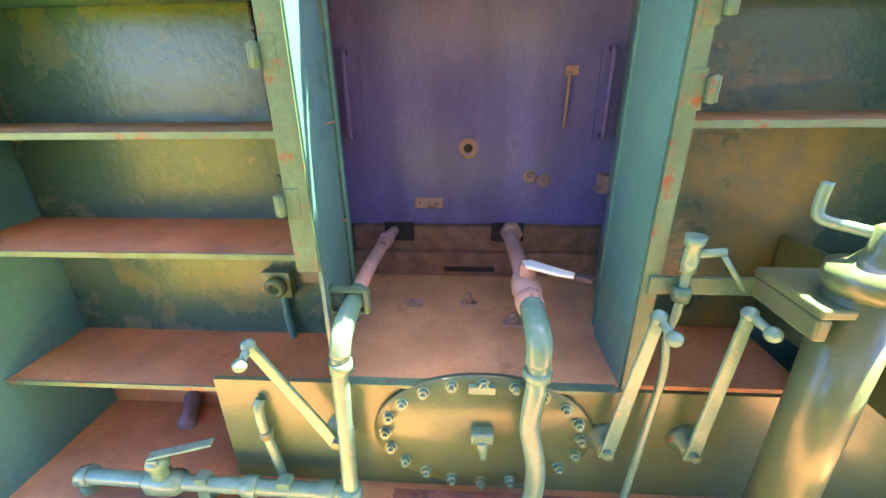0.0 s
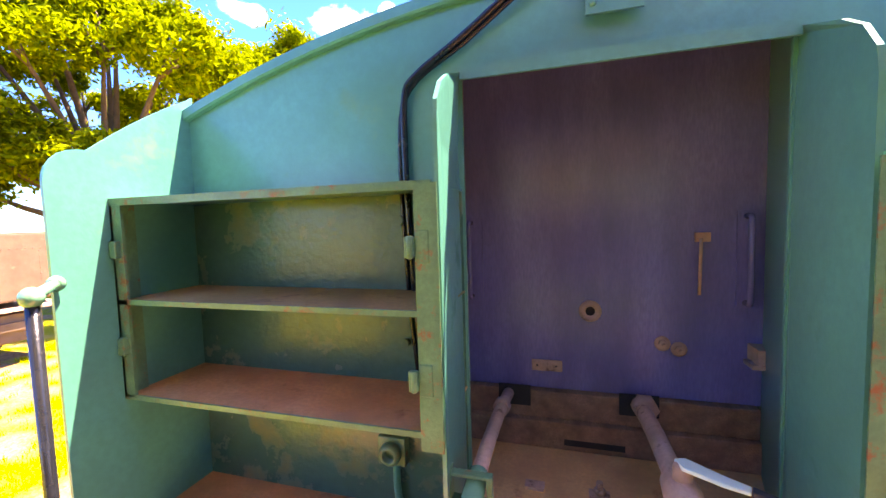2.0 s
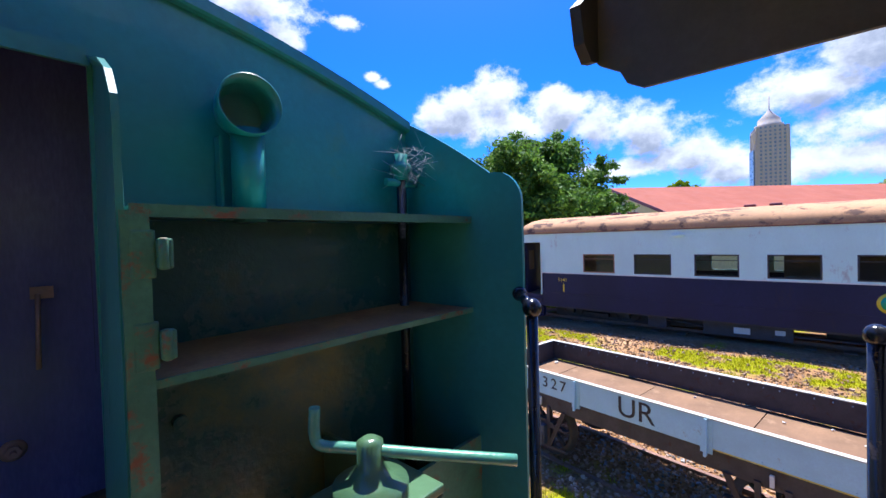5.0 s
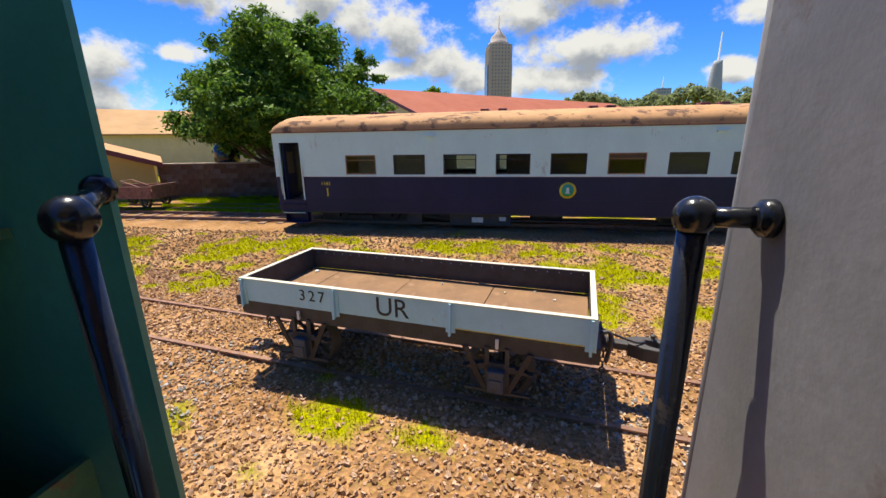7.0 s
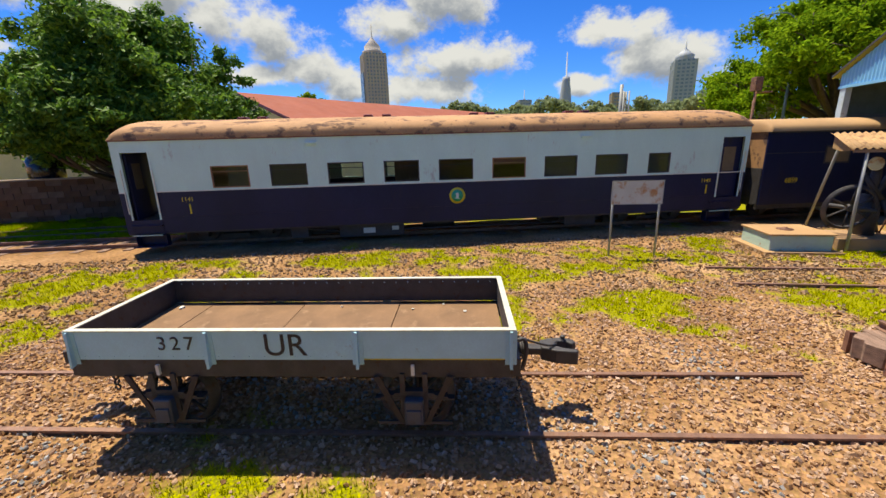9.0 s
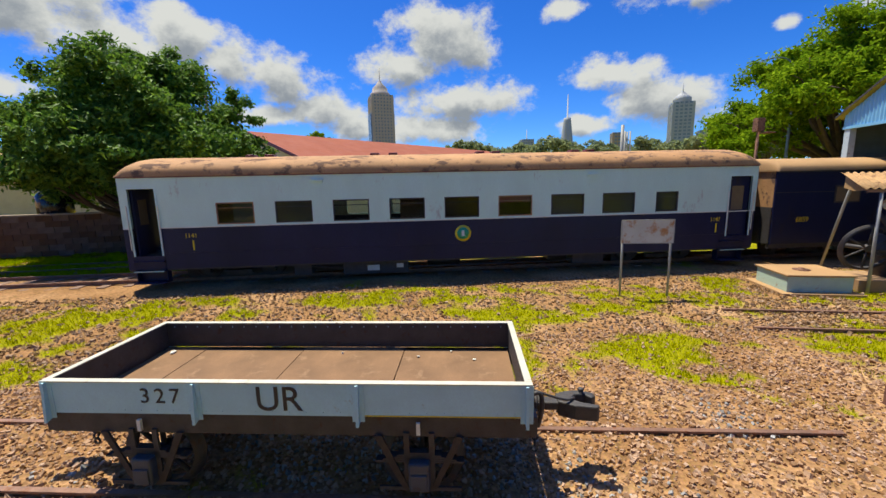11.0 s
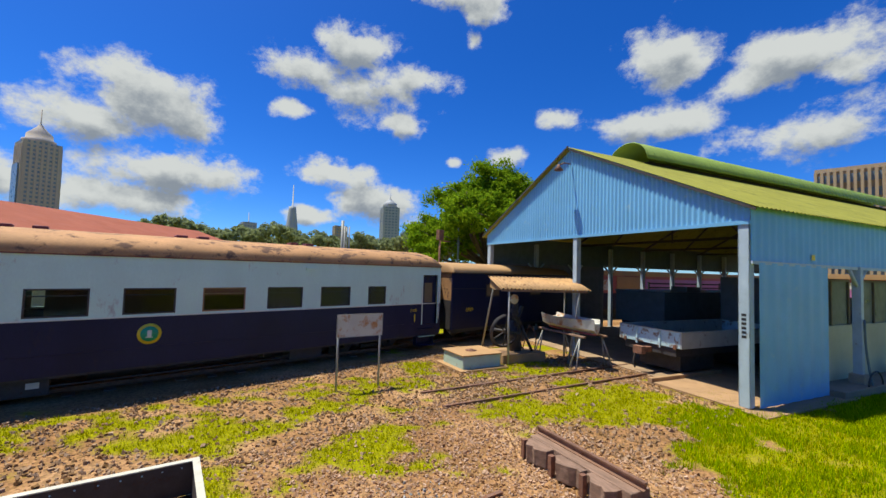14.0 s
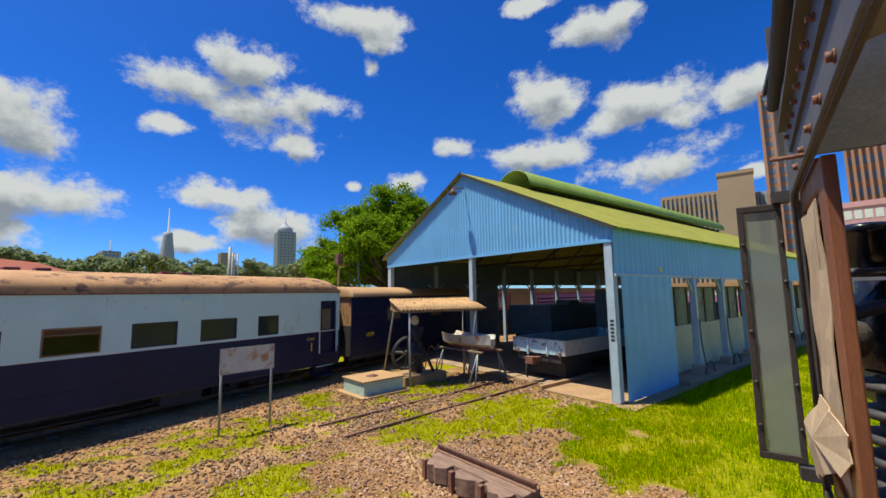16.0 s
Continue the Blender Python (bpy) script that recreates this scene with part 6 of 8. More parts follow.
            boxes("spring_hanger", [(min(x, x + sx * 0.025), max(x, x + sx * 0.025), ya - 0.015, ya + 0.015, 0.80, 0.90)], M_CREAM, g)
            bm = bmesh.new()
            wheel_spoked(bm, Matrix.Translation((sx * 0.50, ya, 0.46)) @ Matrix.Rotation(radians(90), 4, "Y"), 0.345)
            part("wheel", bm, M_IRON, t)
    for ya in (1.02, 3.35):
        bm = bmesh.new()
        rod(bm, (-0.68, ya, 0.46), (0.68, ya, 0.46), 0.045, 12)
        part("axle", bm, M_IRON, t)
    each("cross_member", [(-0.62, 0.62, y - 0.05, y + 0.05, 0.76, 0.90) for y in (0.5, 1.6, 2.6, 3.7)], M_IRON, t)
    each("headstock", [(-hw + 0.03, hw - 0.03, s0 - 0.06, s0, 0.76, 0.935), (-hw + 0.03, hw - 0.03, s1, s1 + 0.06, 0.76, 0.935)], M_IRON, t, "", 0.005)
    # knuckle couplers with hanging chains
    for y, o in ((s0 - 0.06, -1), (s1 + 0.06, 1)):
        bm = bmesh.new()
        prism(bm, [(-0.05, y), (0.05, y), (0.065, y + o * 0.35), (-0.065, y + o * 0.35)], "z", 0.625, 0.705)
        prism(bm, [(-0.07, y + o * 0.30), (0.08, y + o * 0.30), (0.13, y + o * 0.40), (0.15, y + o * 0.54), (0.11, y + o * 0.66), (0.04, y + o * 0.68), (0.0, y + o * 0.63), (0.06, y + o * 0.58), (0.07, y + o * 0.49), (-0.01, y + o * 0.43), (-0.07, y + o * 0.51), (-0.12, y + o * 0.67), (-0.17, y + o * 0.64), (-0.14, y + o * 0.44)], "z", 0.575, 0.725)
        c = part("coupler", bm, M_IRON, t, "black knuckle coupler with open jaw", 0.014)
        bm = bmesh.new()
        rod(bm, (0.085, y + o * 0.55, 0.54), (0.085, y + o * 0.55, 0.76), 0.022, 10)
        ball(bm, (0.085, y + o * 0.55, 0.765), 0.03, 10, 6, 0.6)
        part("knuckle_pin", bm, M_IRON, c)
        bm = bmesh.new()
        box(bm, -0.15, 0.15, min(y, y + o * 0.045), max(y, y + o * 0.045), 0.58, 0.84)
        part("coupler_plate", bm, M_IRON, c, "", 0.01)
        for k in range(4):
            bm = bmesh.new()
            revolve(bm, [(0.052, -0.009), (0.085, -0.009), (0.085, 0.009), (0.052, 0.009)], Matrix.Translation((0, y + o * (0.065 + 0.03 * k), 0.665)) @ Matrix.Rotation(radians(90), 4, "X"), 18, False)
            part("draft_spring_coil", bm, M_IRON, c)
        bm = bmesh.new()
        tube(bm, smooth_path([(-0.16, y + o * 0.02, 0.90), (-0.15, y + o * 0.16, 0.84), (-0.10, y + o * 0.36, 0.76), (-0.02, y + o * 0.46, 0.735)], 5), 0.012, 8)
        part("uncoupling_rod", bm, M_IRON, c)
        bm = bmesh.new()
        for k in range(7):
            mm = Matrix.Translation((-0.22, y + o * 0.06, 0.70 - 0.06 * k)) @ Matrix.Rotation(radians(90), 4, "X" if k % 2 else "Y")
            revolve(bm, [(0.022, -0.008), (0.034, -0.008), (0.034, 0.008), (0.022, 0.008)], mm, 10, False)
        part("safety_chain", bm, M_IRON, c)
        bm = bmesh.new()
        tube(bm, smooth_path([(-0.2, y, 0.85), (-0.2, y + o * 0.1, 0.88), (-0.22, y + o * 0.12, 0.75), (-0.2, y + o * 0.09, 0.55)], 4), 0.022, 8)
        part("brake_hose", bm, M_IRON, c)
    g = Matrix.Translation((-hw - 0.003, 0, 0)) @ Matrix.Rotation(radians(-90), 4, "Z") @ Matrix.Rotation(radians(90), 4, "X")
    lettering("327", 0.185, M_LETTER, t, Matrix.Translation((0, 3.15, 1.10)) @ g, "wagon_number", spacing=1.38)
    lettering("UR", 0.30, M_LETTER, t, Matrix.Translation((0, 2.15, 1.08)) @ g, "owner_letters")


build_wagon()
rng = random.Random(3)
for k, (x, y) in enumerate(((0.50, 3.95), (0.35, 0.55), (0.55, 0.8), (0.5, 2.0), (0.42, 1.15))):
    bm = bmesh.new()
    bmesh.ops.create_icosphere(bm, subdivisions=1, radius=0.03 if k == 0 else 0.016, matrix=Matrix.Translation((0, 0, 0.008)) @ Matrix.Diagonal((1.6 if k == 0 else 0.9, 1, 0.45, 1)))
    for v in bm.verts:
        v.co += Vector((rng.uniform(-0.008, 0.008), rng.uniform(-0.008, 0.008), rng.uniform(-0.004, 0.004)))
    ob = tagged(part("scrap_of_litter", bm, M_CREAM), "crumpled pale scrap lying on the wagon floor", "litter", group="litter on the wagon floor")
    ob.matrix_world = WAGON_AT @ pose(x, y, 0.94)


# ---- engine shed ----
SHED = pose(3.79, -11.2, 0, 0, 0, -18)
SW, SL, SE, SA = 11.7, 27.5, 4.62, 7.45     # width, length, eave height, apex height


def corrugated(bm, p, u, v, nu, amp=0.018, pitch=0.10, clip=None):
    """A corrugated sheet from p over u (across the ribs) and v (along the ribs)."""
    p, u, v = Vector(p), Vector(u), Vector(v)
    n = u.cross(v).normalized() * amp
    cols = []
    for i in range(nu + 1):
        f = i / nu
        off = n * math.sin(2 * math.pi * f * u.length / pitch)
        top = p + u * f + v
        if clip:
            top = clip(p + u * f, f)
        cols.append((bm.verts.new(p + u * f + off), bm.verts.new(top + off)))
    for a, b in zip(cols, cols[1:]):
        bm.faces.new((a[0], b[0], b[1], a[1])).smooth = True


def build_shed():
    t = thing("engine_shed", "sky-blue corrugated engine shed with green gabled roof", "shed", SHED)
    # gable cladding
    bm = bmesh.new()
    ax = 5.88
    def roofline(p, f):
        x = p.x
        z = SE + 0.08 + (SA - SE) * (x / ax if x < ax else (SW - x) / (SW - ax))
        return Vector((x, p.y, max(z, p.z + 0.01)))
    corrugated(bm, (0, 0, 4.30), (SW, 0, 0), (0, 0, 1), 624, 0.017, 0.15, roofline)
    part("gable_cladding", bm, M_BLUE, t, "sunlit sky-blue corrugated sheets")
    bm = bmesh.new()
    corrugated(bm, (0, -SL, 4.30), (SW, 0, 0), (0, 0, 1), 200, 0.016, 0.15, roofline)
    part("rear_gable_cladding", bm, M_BLUE, t)
    boxes("gable_beam", [(0, SW, -0.08, 0.03, 4.24, 4.33)], M_BLUE, t)
    # roof slopes
    for a, b in (((-0.22, SE - 0.01), (ax, SA + 0.10)), ((SW + 0.22, SE - 0.01), (ax, SA + 0.10))):
        bm = bmesh.new()
        corrugated(bm, (a[0], 0.16, a[1]), (0, -SL - 0.5, 0), (b[0] - a[0], 0, b[1] - a[1]), 700, 0.02, 0.18)
        part("roof_slope", bm, M_GREENROOF, t, "dull green corrugated roof sheets")
        bm = bmesh.new()
        d = Vector((b[0] - a[0], 0, b[1] - a[1]))
        for y in (0.12,):
            box(bm, 0, d.length, y, y + 0.03, -0.09, -0.025, Matrix.Translation((a[0], 0, a[1])) @ Matrix.Rotation(-math.atan2(d.z, d.x), 4, "Y"))
        part("barge_board", bm, M_IRON, t)
    # ridge ventilator: a half-round hood
    bm = bmesh.new()
    rows = []
    for j, y in enumerate((-2.8, -SL + 2.0)):
        rows.append([bm.verts.new((ax - 0.95 * math.cos(math.pi * k / 16), y, SA - 0.08 + 0.80 * math.sin(math.pi * k / 16))) for k in range(17)])
    for k in range(16):
        bm.faces.new((rows[0][k], rows[0][k + 1], rows[1][k + 1], rows[1][k])).smooth = True
    ob = part("ridge_hood", bm, M_GREENVENT, t, "half-round green ridge ventilator hood")
    so = ob.modifiers.new("sheet", "SOLIDIFY")
    so.thickness = 0.03
    bm = bmesh.new()
    for k in range(60):
        y = -2.84 - k * (SL - 4.9) / 60
        tube(bm, [(ax - 0.955 * math.cos(math.pi * j / 10), y, SA - 0.08 + 0.805 * math.sin(math.pi * j / 10)) for j in range(11)], 0.014, 5)
    part("hood_ribs", bm, M_GREENVENT, t)
    # Solid near-black block puts in the shade of the gap below the hood.
    boxes("ridge_slot", [(ax - 0.62, ax + 0.62, -SL + 2.2, -3.3, SA - 0.45, SA - 0.06)], M_DARK, t)
    # near side wall: upper band, sheeted bay, posts, low cream wall
    bm = bmesh.new()
    corrugated(bm, (0, -0.02, 3.36), (0, -SL, 0), (0, 0, 1.30), 420, 0.012, 0.3)
    part("side_band", bm, M_BLUE, t, "blue sheeted upper side wall")
    boxes("side_rail", [(-0.05, -0.012, -SL, 0, 3.32, 3.40)], M_BLUEFRAME, t)
    bm = bmesh.new()
    corrugated(bm, (-0.05, -0.25, 0.06), (0, -3.05, 0), (0, 0, 3.3), 60, 0.010, 0.5)
    part("sheeted_door", bm, M_BLUE, t, "blue sheet-metal sliding door, open against the side")
    for k in range(9):
        y = -5.05 - 2.62 * k
        c = boxes("post", [(-0.10, 0.10, y - 0.08, y + 0.08, 0.0, 3.4)], M_BLUEFRAME, t, "", 0.01)
        boxes("plinth", [(-0.17, 0.17, y - 0.18, y + 0.18, 0.0, 0.46)], M_CONCRETE, c, "", 0.03)
        for sy in (-1, 1):
            bm = bmesh.new()
            rod(bm, (0, y, 2.82), (0, y + sy * 0.50, 3.36), 0.05, 6)
            part("knee_brace", bm, M_BLUEFRAME, c)
        bm = bmesh.new()
        tube(bm, smooth_path([(-0.14, y + 0.03, 1.95), (-0.16, y + 0.03, 1.2), (-0.24, y + 0.02, 0.45), (-0.26, y, 0.2)], 4), 0.028, 8)
        part("stay_pipe", bm, M_SLATE, c, "dark pipe clipped to the post")
        bm = bmesh.new()
        tube(bm, [(-0.3, y + 0.42 * math.cos(math.pi * a / 10) - 0.1, 0.16 + 0.42 * math.sin(math.pi * a / 10)) for a in range(11)], 0.022, 7)
        part("cable_loop", bm, M_IRON, c, "bent black cable arching at the post's foot")
    boxes("low_wall", [(0.42, 0.57, -SL, -3.4, 0.0, 1.72)], M_WALLCREAM, t, "cream rendered low wall")
    boxes("wall_kerb", [(-0.35, 0.42, -SL, -3.35, -0.1, 0.20)], M_SHEDFLOOR, t, "", 0.02)
    for k in range(9):
        y = -3.75 - 2.62 * k
        w = boxes("window", [(0.44, 0.55, y - 0.05, y + 0.05, 1.72, 3.05), (0.44, 0.55, y - 1.02, y - 0.96, 1.72, 3.05), (0.44, 0.55, y - 2.05, y - 1.98, 1.72, 3.05), (0.44, 0.55, y - 1.98, y - 0.05, 2.98, 3.05)], M_CURTAIN, t)
        boxes("pane", [(0.49, 0.50, y - 1.98, y - 0.05, 1.72, 2.98)], M_DUSTGLASS, w)
    # gable posts
    for x, w in ((0.14, 0.12), (5.62, 0.10), (11.5, 0.14)):
        p = boxes("gable_post", [(x - w, x + w, -0.18, -0.165, 0.06, 4.26), (x - w, x - w + 0.02, -0.165, 0.0, 0.06, 4.26), (x + w - 0.02, x + w, -0.165, 0.0, 0.06, 4.26), (x - w, x + w, -0.015, 0.0, 0.06, 4.26)], M_BLUEFRAME, t, "grey-blue steel channel post")
        if x < 1:
            boxes("stencil_mark", [(x - 0.05, x + 0.05, 0.001, 0.004, 1.62 + 0.1 * k, 1.68 + 0.1 * k) for k in range(6)], M_LETTER, p)
    for k in range(9):
        y = -2.88 - 2.62 * k
        fp_ = boxes("far_post", [(SW - 0.25, SW - 0.05, y - 0.08, y + 0.08, 0.0, 4.4)], M_BLUEFRAME, t)
        for sy in (-1, 1):
            bm = bmesh.new()
            rod(bm, (SW - 0.15, y, 2.95), (SW - 0.15, y + sy * 0.5, 3.42), 0.045, 6)
            part("knee_brace", bm, M_BLUEFRAME, fp_)
    for k in range(5):
        y = -5.5 - 5.24 * k
        bm = bmesh.new()
        rod(bm, (0.1, y, 4.45), (SW - 0.1, y, 4.45), 0.06, 6)
        rod(bm, (0.1, y, 4.40), (ax, y, SA - 0.1), 0.06, 6)
        rod(bm, (SW - 0.1, y, 4.40), (ax, y, SA - 0.1), 0.06, 6)
        rod(bm, (ax, y, 4.35), (ax, y, SA - 0.1), 0.04, 6)
        rod(bm, (3, y, 4.35), (ax, y, SA - 0.2), 0.04, 6)
        rod(bm, (9, y, 4.35), (ax, y, SA - 0.2), 0.04, 6)
        part("roof_truss", bm, M_IRON, t)
    bm = bmesh.new()
    corrugated(bm, (SW, -0.4, 3.38), (0, -SL + 0.4, 0), (0, 0, 1.28), 200, 0.012, 0.3)
    part("far_side_band", bm, M_SLATE, t)
    boxes("far_side_sheet", [(SW - 0.04, SW - 0.01, -7.7, -0.3, 0.0, 3.38)], M_CABGREY, t, "dark closed sheeting")
    boxes("floor_slab", [(0.2, SW, -SL, -0.6, -0.1, 0.02)], M_SHEDFLOOR, t, "dusty concrete shed floor")
    boxes("apron", [(0.1, 2.35, -2.9, 0.15, -0.1, 0.055), (-0.45, 0.1, -4, 0.25, -0.1, 0.04)], M_TANCONC, t, "", 0.01)
    boxes("apron_kerb", [(2.35, 2.5, -2.9, 0.2, -0.1, 0.16)], M_TANCONC, t, "", 0.015)
    # gable lamp on its arm
    bm = bmesh.new()
    tube(bm, [(ax - 0.02, 0.05, 6.95), (ax, 0.35, 6.95), (ax, 0.55, 6.85)], 0.025, 8)
    lm = part("gable_lamp", bm, M_RUST, t, "rusty bulkhead lamp on an arm")
    bm = bmesh.new()
    revolve(bm, [(0.04, 0.15), (0.06, 0.08), (0.17, -0.06), (0.16, -0.065), (0.05, 0.06)], Matrix.Translation((ax, 0.58, 6.72)), 14)
    part("lamp_shade", bm, M_RUST, lm)
    boxes("warning_tag", [(-0.03, -0.022, -2.75, -2.6, 3.50, 3.64)], M_YELLOW, t)


build_shed()


def shed_box(name, label, category, rows, mat):
    t = thing(name, label, category, SHED)
    for nm, bx, m_, lab in rows:
        boxes(nm, bx, m_ or mat, t, lab, 0.01)
    return t


shed_box("flat_wagon", "weathered pale blue drop-side wagon inside the shed mouth", "goods wagon", [
    ("side", [(2.3, 2.346, -6.45, -0.95, 0.89, 1.35)], M_WALLSHADE, "grey-white drop side"),
    ("side", [(4.443, 4.489, -6.45, -0.95, 0.89, 1.35)], M_WALLSHADE, ""),
    ("end", [(2.346, 4.443, -1, -0.95, 0.89, 1.35)], M_SCUFFED, "scuffed pale blue end door"),
    ("end", [(2.346, 4.443, -6.45, -6.4, 0.89, 1.35)], M_SCUFFED, ""),
    ("capping", [(2.291, 2.364, -6.47, -0.93, 1.35, 1.375), (4.425, 4.498, -6.47, -0.93, 1.35, 1.375), (2.364, 4.425, -1.01, -0.93, 1.35, 1.375)], M_WALLSHADE, ""),
    ("end_stanchion", [(2.96, 3.033, -0.95, -0.91, 0.83, 1.33)], M_SCUFFED, ""),
    ("end_stanchion", [(3.756, 3.83, -0.95, -0.91, 0.83, 1.33)], M_SCUFFED, ""),
    ("hinge", [(2.456, 2.547, -0.95, -0.92, 0.85, 0.99)], M_RUST, ""),
    ("hinge", [(4.196, 4.288, -0.95, -0.92, 0.85, 0.99)], M_RUST, ""),
    ("deck", [(2.346, 4.443, -6.4, -1, 0.87, 0.92)], M_IRON, ""),
    ("underframe", [(2.502, 2.639, -6.35, -1.05, 0.63, 0.87), (4.15, 4.288, -6.35, -1.05, 0.63, 0.87), (2.502, 4.288, -1.15, -1, 0.63, 0.87)], M_IRON, ""),
    ("coupler", [(3.298, 3.482, -1, -0.55, 0.63, 0.79), (3.234, 3.555, -0.65, -0.47, 0.59, 0.83)], M_RUST, ""),
    ("bogie", [(2.685, 4.105, -3.05, -1.45, 0.12, 0.63)], M_IRON, ""),
    ("bogie", [(2.685, 4.105, -6.05, -4.45, 0.12, 0.63)], M_IRON, "")], M_IRON)
hose = bmesh.new()
tube(hose, smooth_path([(3.65, -0.95, 0.75), (3.67, -0.78, 0.66), (3.70, -0.68, 0.3), (3.66, -0.70, 0.1)], 4), 0.03, 8)
part("brake_hose", hose, M_IRON, [o for o in scene.objects if o.name.startswith("flat_wagon")][0])
shed_box("stored_tender", "slate-grey flat-sided tender standing in the shed", "locomotive tender", [
    ("tank", [(6.9, 9.6, -15.5, -6.4, 0.75, 2.18)], M_SLATE, ""),
    ("coping", [(6.85, 9.65, -15.55, -6.35, 2.18, 2.25)], M_SLATE, ""),
    ("toolbox", [(7.1, 7.9, -9.2, -8.2, 2.25, 2.5)], M_SLATE, ""),
    ("frame", [(7.1, 9.4, -15.3, -6.6, 0.2, 0.75)], M_IRON, "")], M_SLATE)
shed_box("stored_engine", "dark locomotive body deep in the shed", "locomotive", [
    ("body", [(3.1, 5.45, -17, -8.0, 0.9, 2.2)], M_SLATE, ""),
    ("cab", [(3.1, 5.45, -10.2, -8.0, 2.2, 3.02)], M_SLATE, ""),
    ("frame", [(3.0, 5.4, -17, -7.9, 0.25, 0.9)], M_IRON, "")], M_SLATE)
shed_box("stored_engine", "black engine under the far side of the shed", "locomotive", [
    ("body", [(9.9, 11.2, -24, -16.5, 0.8, 2.0)], M_NAVY, ""),
    ("frame", [(9.95, 11.1, -24, -16.5, 0.2, 0.8)], M_IRON, "")], M_NAVY)
shed_box("mauve_coach", "mauve and crimson coaches standing beyond the shed", "railway coach", [
    ("lower_side", [(-2, 16, -37, -34.5, 0.8, 2.3)], M_PURPLE, ""),
    ("upper_side", [(-2, 16, -37, -34.5, 2.3, 3.2)], M_CRIMSON, ""),
    ("roof", [(-2, 16, -37.2, -34.3, 3.2, 3.6)], M_TANROOF, ""),
    ("window", [(0.5 + 2 * k, 1.6 + 2 * k, -34.5, -34.47, 2.35, 2.9) for k in range(7)], M_CREAM, ""),
    ("bogie", [(0, 3, -36.8, -34.8, 0, 0.8), (11, 14, -36.8, -34.8, 0, 0.8)], M_IRON, "")], M_PURPLE)
shed_box("crimson_coach", "faded crimson and mauve coach standing beyond the open side", "railway coach", [
    ("lower_side", [(15.0, 17.4, -30, -3.5, 0.6, 1.7)], M_NAVY, ""),
    ("upper_side", [(15.0, 17.4, -30, -3.5, 1.7, 2.9)], M_CRIMSON, ""),
    ("mauve_panel", [(14.96, 15.0, -24, -15, 1.3, 2.7)], M_PURPLE, ""),
    ("cream_panel", [(14.96, 15.0, -11.6, -9.0, 1.9, 2.6)], M_SIGN, ""),
    ("tan_panel", [(14.95, 15.0, -14.9, -12.4, 1.5, 2.85)], M_TANROOF, ""),
    ("tan_panel", [(14.95, 15.0, -30, -24.5, 1.5, 2.85)], M_TANROOF, ""),
    ("roof", [(14.9, 17.5, -30.1, -3.4, 2.9, 3.25)], M_TANROOF, ""),
    ("underframe", [(15.2, 17.2, -29.5, -4, 0.0, 0.6)], M_IRON, "")], M_CRIMSON)
fence = thing("slatted_frame", "dark slatted railing inside the shed", "railing", SHED)
for z in (1.45, 1.7, 1.95, 2.2, 2.45):
    boxes("slat", [(11.95, 12.0, -21.5, -11.8, z, z + 0.09)], M_DARK, fence)
for y in (-11.9, -14.2, -16.5, -18.9, -21.3):
    boxes("upright", [(12.0, 12.07, y, y + 0.08, 0.0, 2.6)], M_DARK, fence)
shed_box("old_boat", "worn white and red wooden boat on trestles", "boat", [
    ("trestle", [(4.10, 6.30, 0.00, 0.10, 0.98, 1.04), (4.10, 6.30, 0.90, 1.00, 0.98, 1.04)], M_OLDWOOD, "")], M_OLDWOOD)
boat = [o for o in scene.objects if o.name.startswith("old_boat")][0]
bm = bmesh.new()
rows = []
for k in range(9):
    f = -1 + k / 4
    w = 0.42 * (1 - f * f * 0.7) if f > 0 else 0.42 * (1 - f * f * 0.15)
    x = 5.20 - f * 1.15
    rows.append([bm.verts.new(v) for v in ((x, 0.50 - w, 1.50 + 0.06 * f * f), (x, 0.50 - w * 0.8, 1.22), (x, 0.50, 1.08), (x, 0.50 + w * 0.8, 1.22), (x, 0.50 + w, 1.50 + 0.06 * f * f), (x, 0.50 + w * 0.8, 1.42), (x, 0.50 - w * 0.8, 1.42))])
for a, b in zip(rows, rows[1:]):
    for i in range(7):
        bm.faces.new((a[i], a[(i + 1) % 7], b[(i + 1) % 7], b[i]))
bm.faces.new(rows[0])
bm.faces.new(rows[-1][::-1])
part("hull", bm, M_SIGN, boat, "peeling white hull with rust-red streaks", 0.01)
for x in (4.30, 6.10):
    for y, dy in ((0.05, -0.3), (0.95, 0.3)):
        for dx in (0.15, -0.15):
            bm = bmesh.new()
            rod(bm, (x, y, 1.0), (x + dx, y + dy, 0.02), 0.024, 6)
            part("trestle_leg", bm, M_STEELPOLE, boat)
boxes("keel_board", [(4.15, 6.25, 0.42, 0.58, 1.04, 1.09)], M_CRIMSON, boat, "faded red keel board")

# ---- things standing in the yard ----
sg = thing("notice_board", "blank rust-streaked white board on two thin posts", "sign", pose(10.63, -4.61, 0, 0, 0, -9.5))
for y in (0, -1.09):
    bm = bmesh.new()
    rod(bm, (0, y, -0.1), (0, y, 1.78), 0.026, 10)
    part("post", bm, M_STEELPOLE, sg)
boxes("board", [(-0.035, -0.027, -1.12, 0.03, 1.27, 1.80)], M_SIGN, sg, "faded white board with orange rust stains")
boxes("board_edge", [(-0.04, -0.022, -1.14, 0.05, 1.80, 1.815), (-0.04, -0.022, -1.14, 0.05, 1.255, 1.27), (-0.04, -0.022, -1.14, -1.12, 1.27, 1.80), (-0.04, -0.022, 0.03, 0.05, 1.27, 1.80)], M_STEELPOLE, sg)

pit = thing("concrete_chamber", "pale green rendered chamber with a brown slab lid", "chamber", pose(10.55, -9.25, 0, 0, 0, -14))
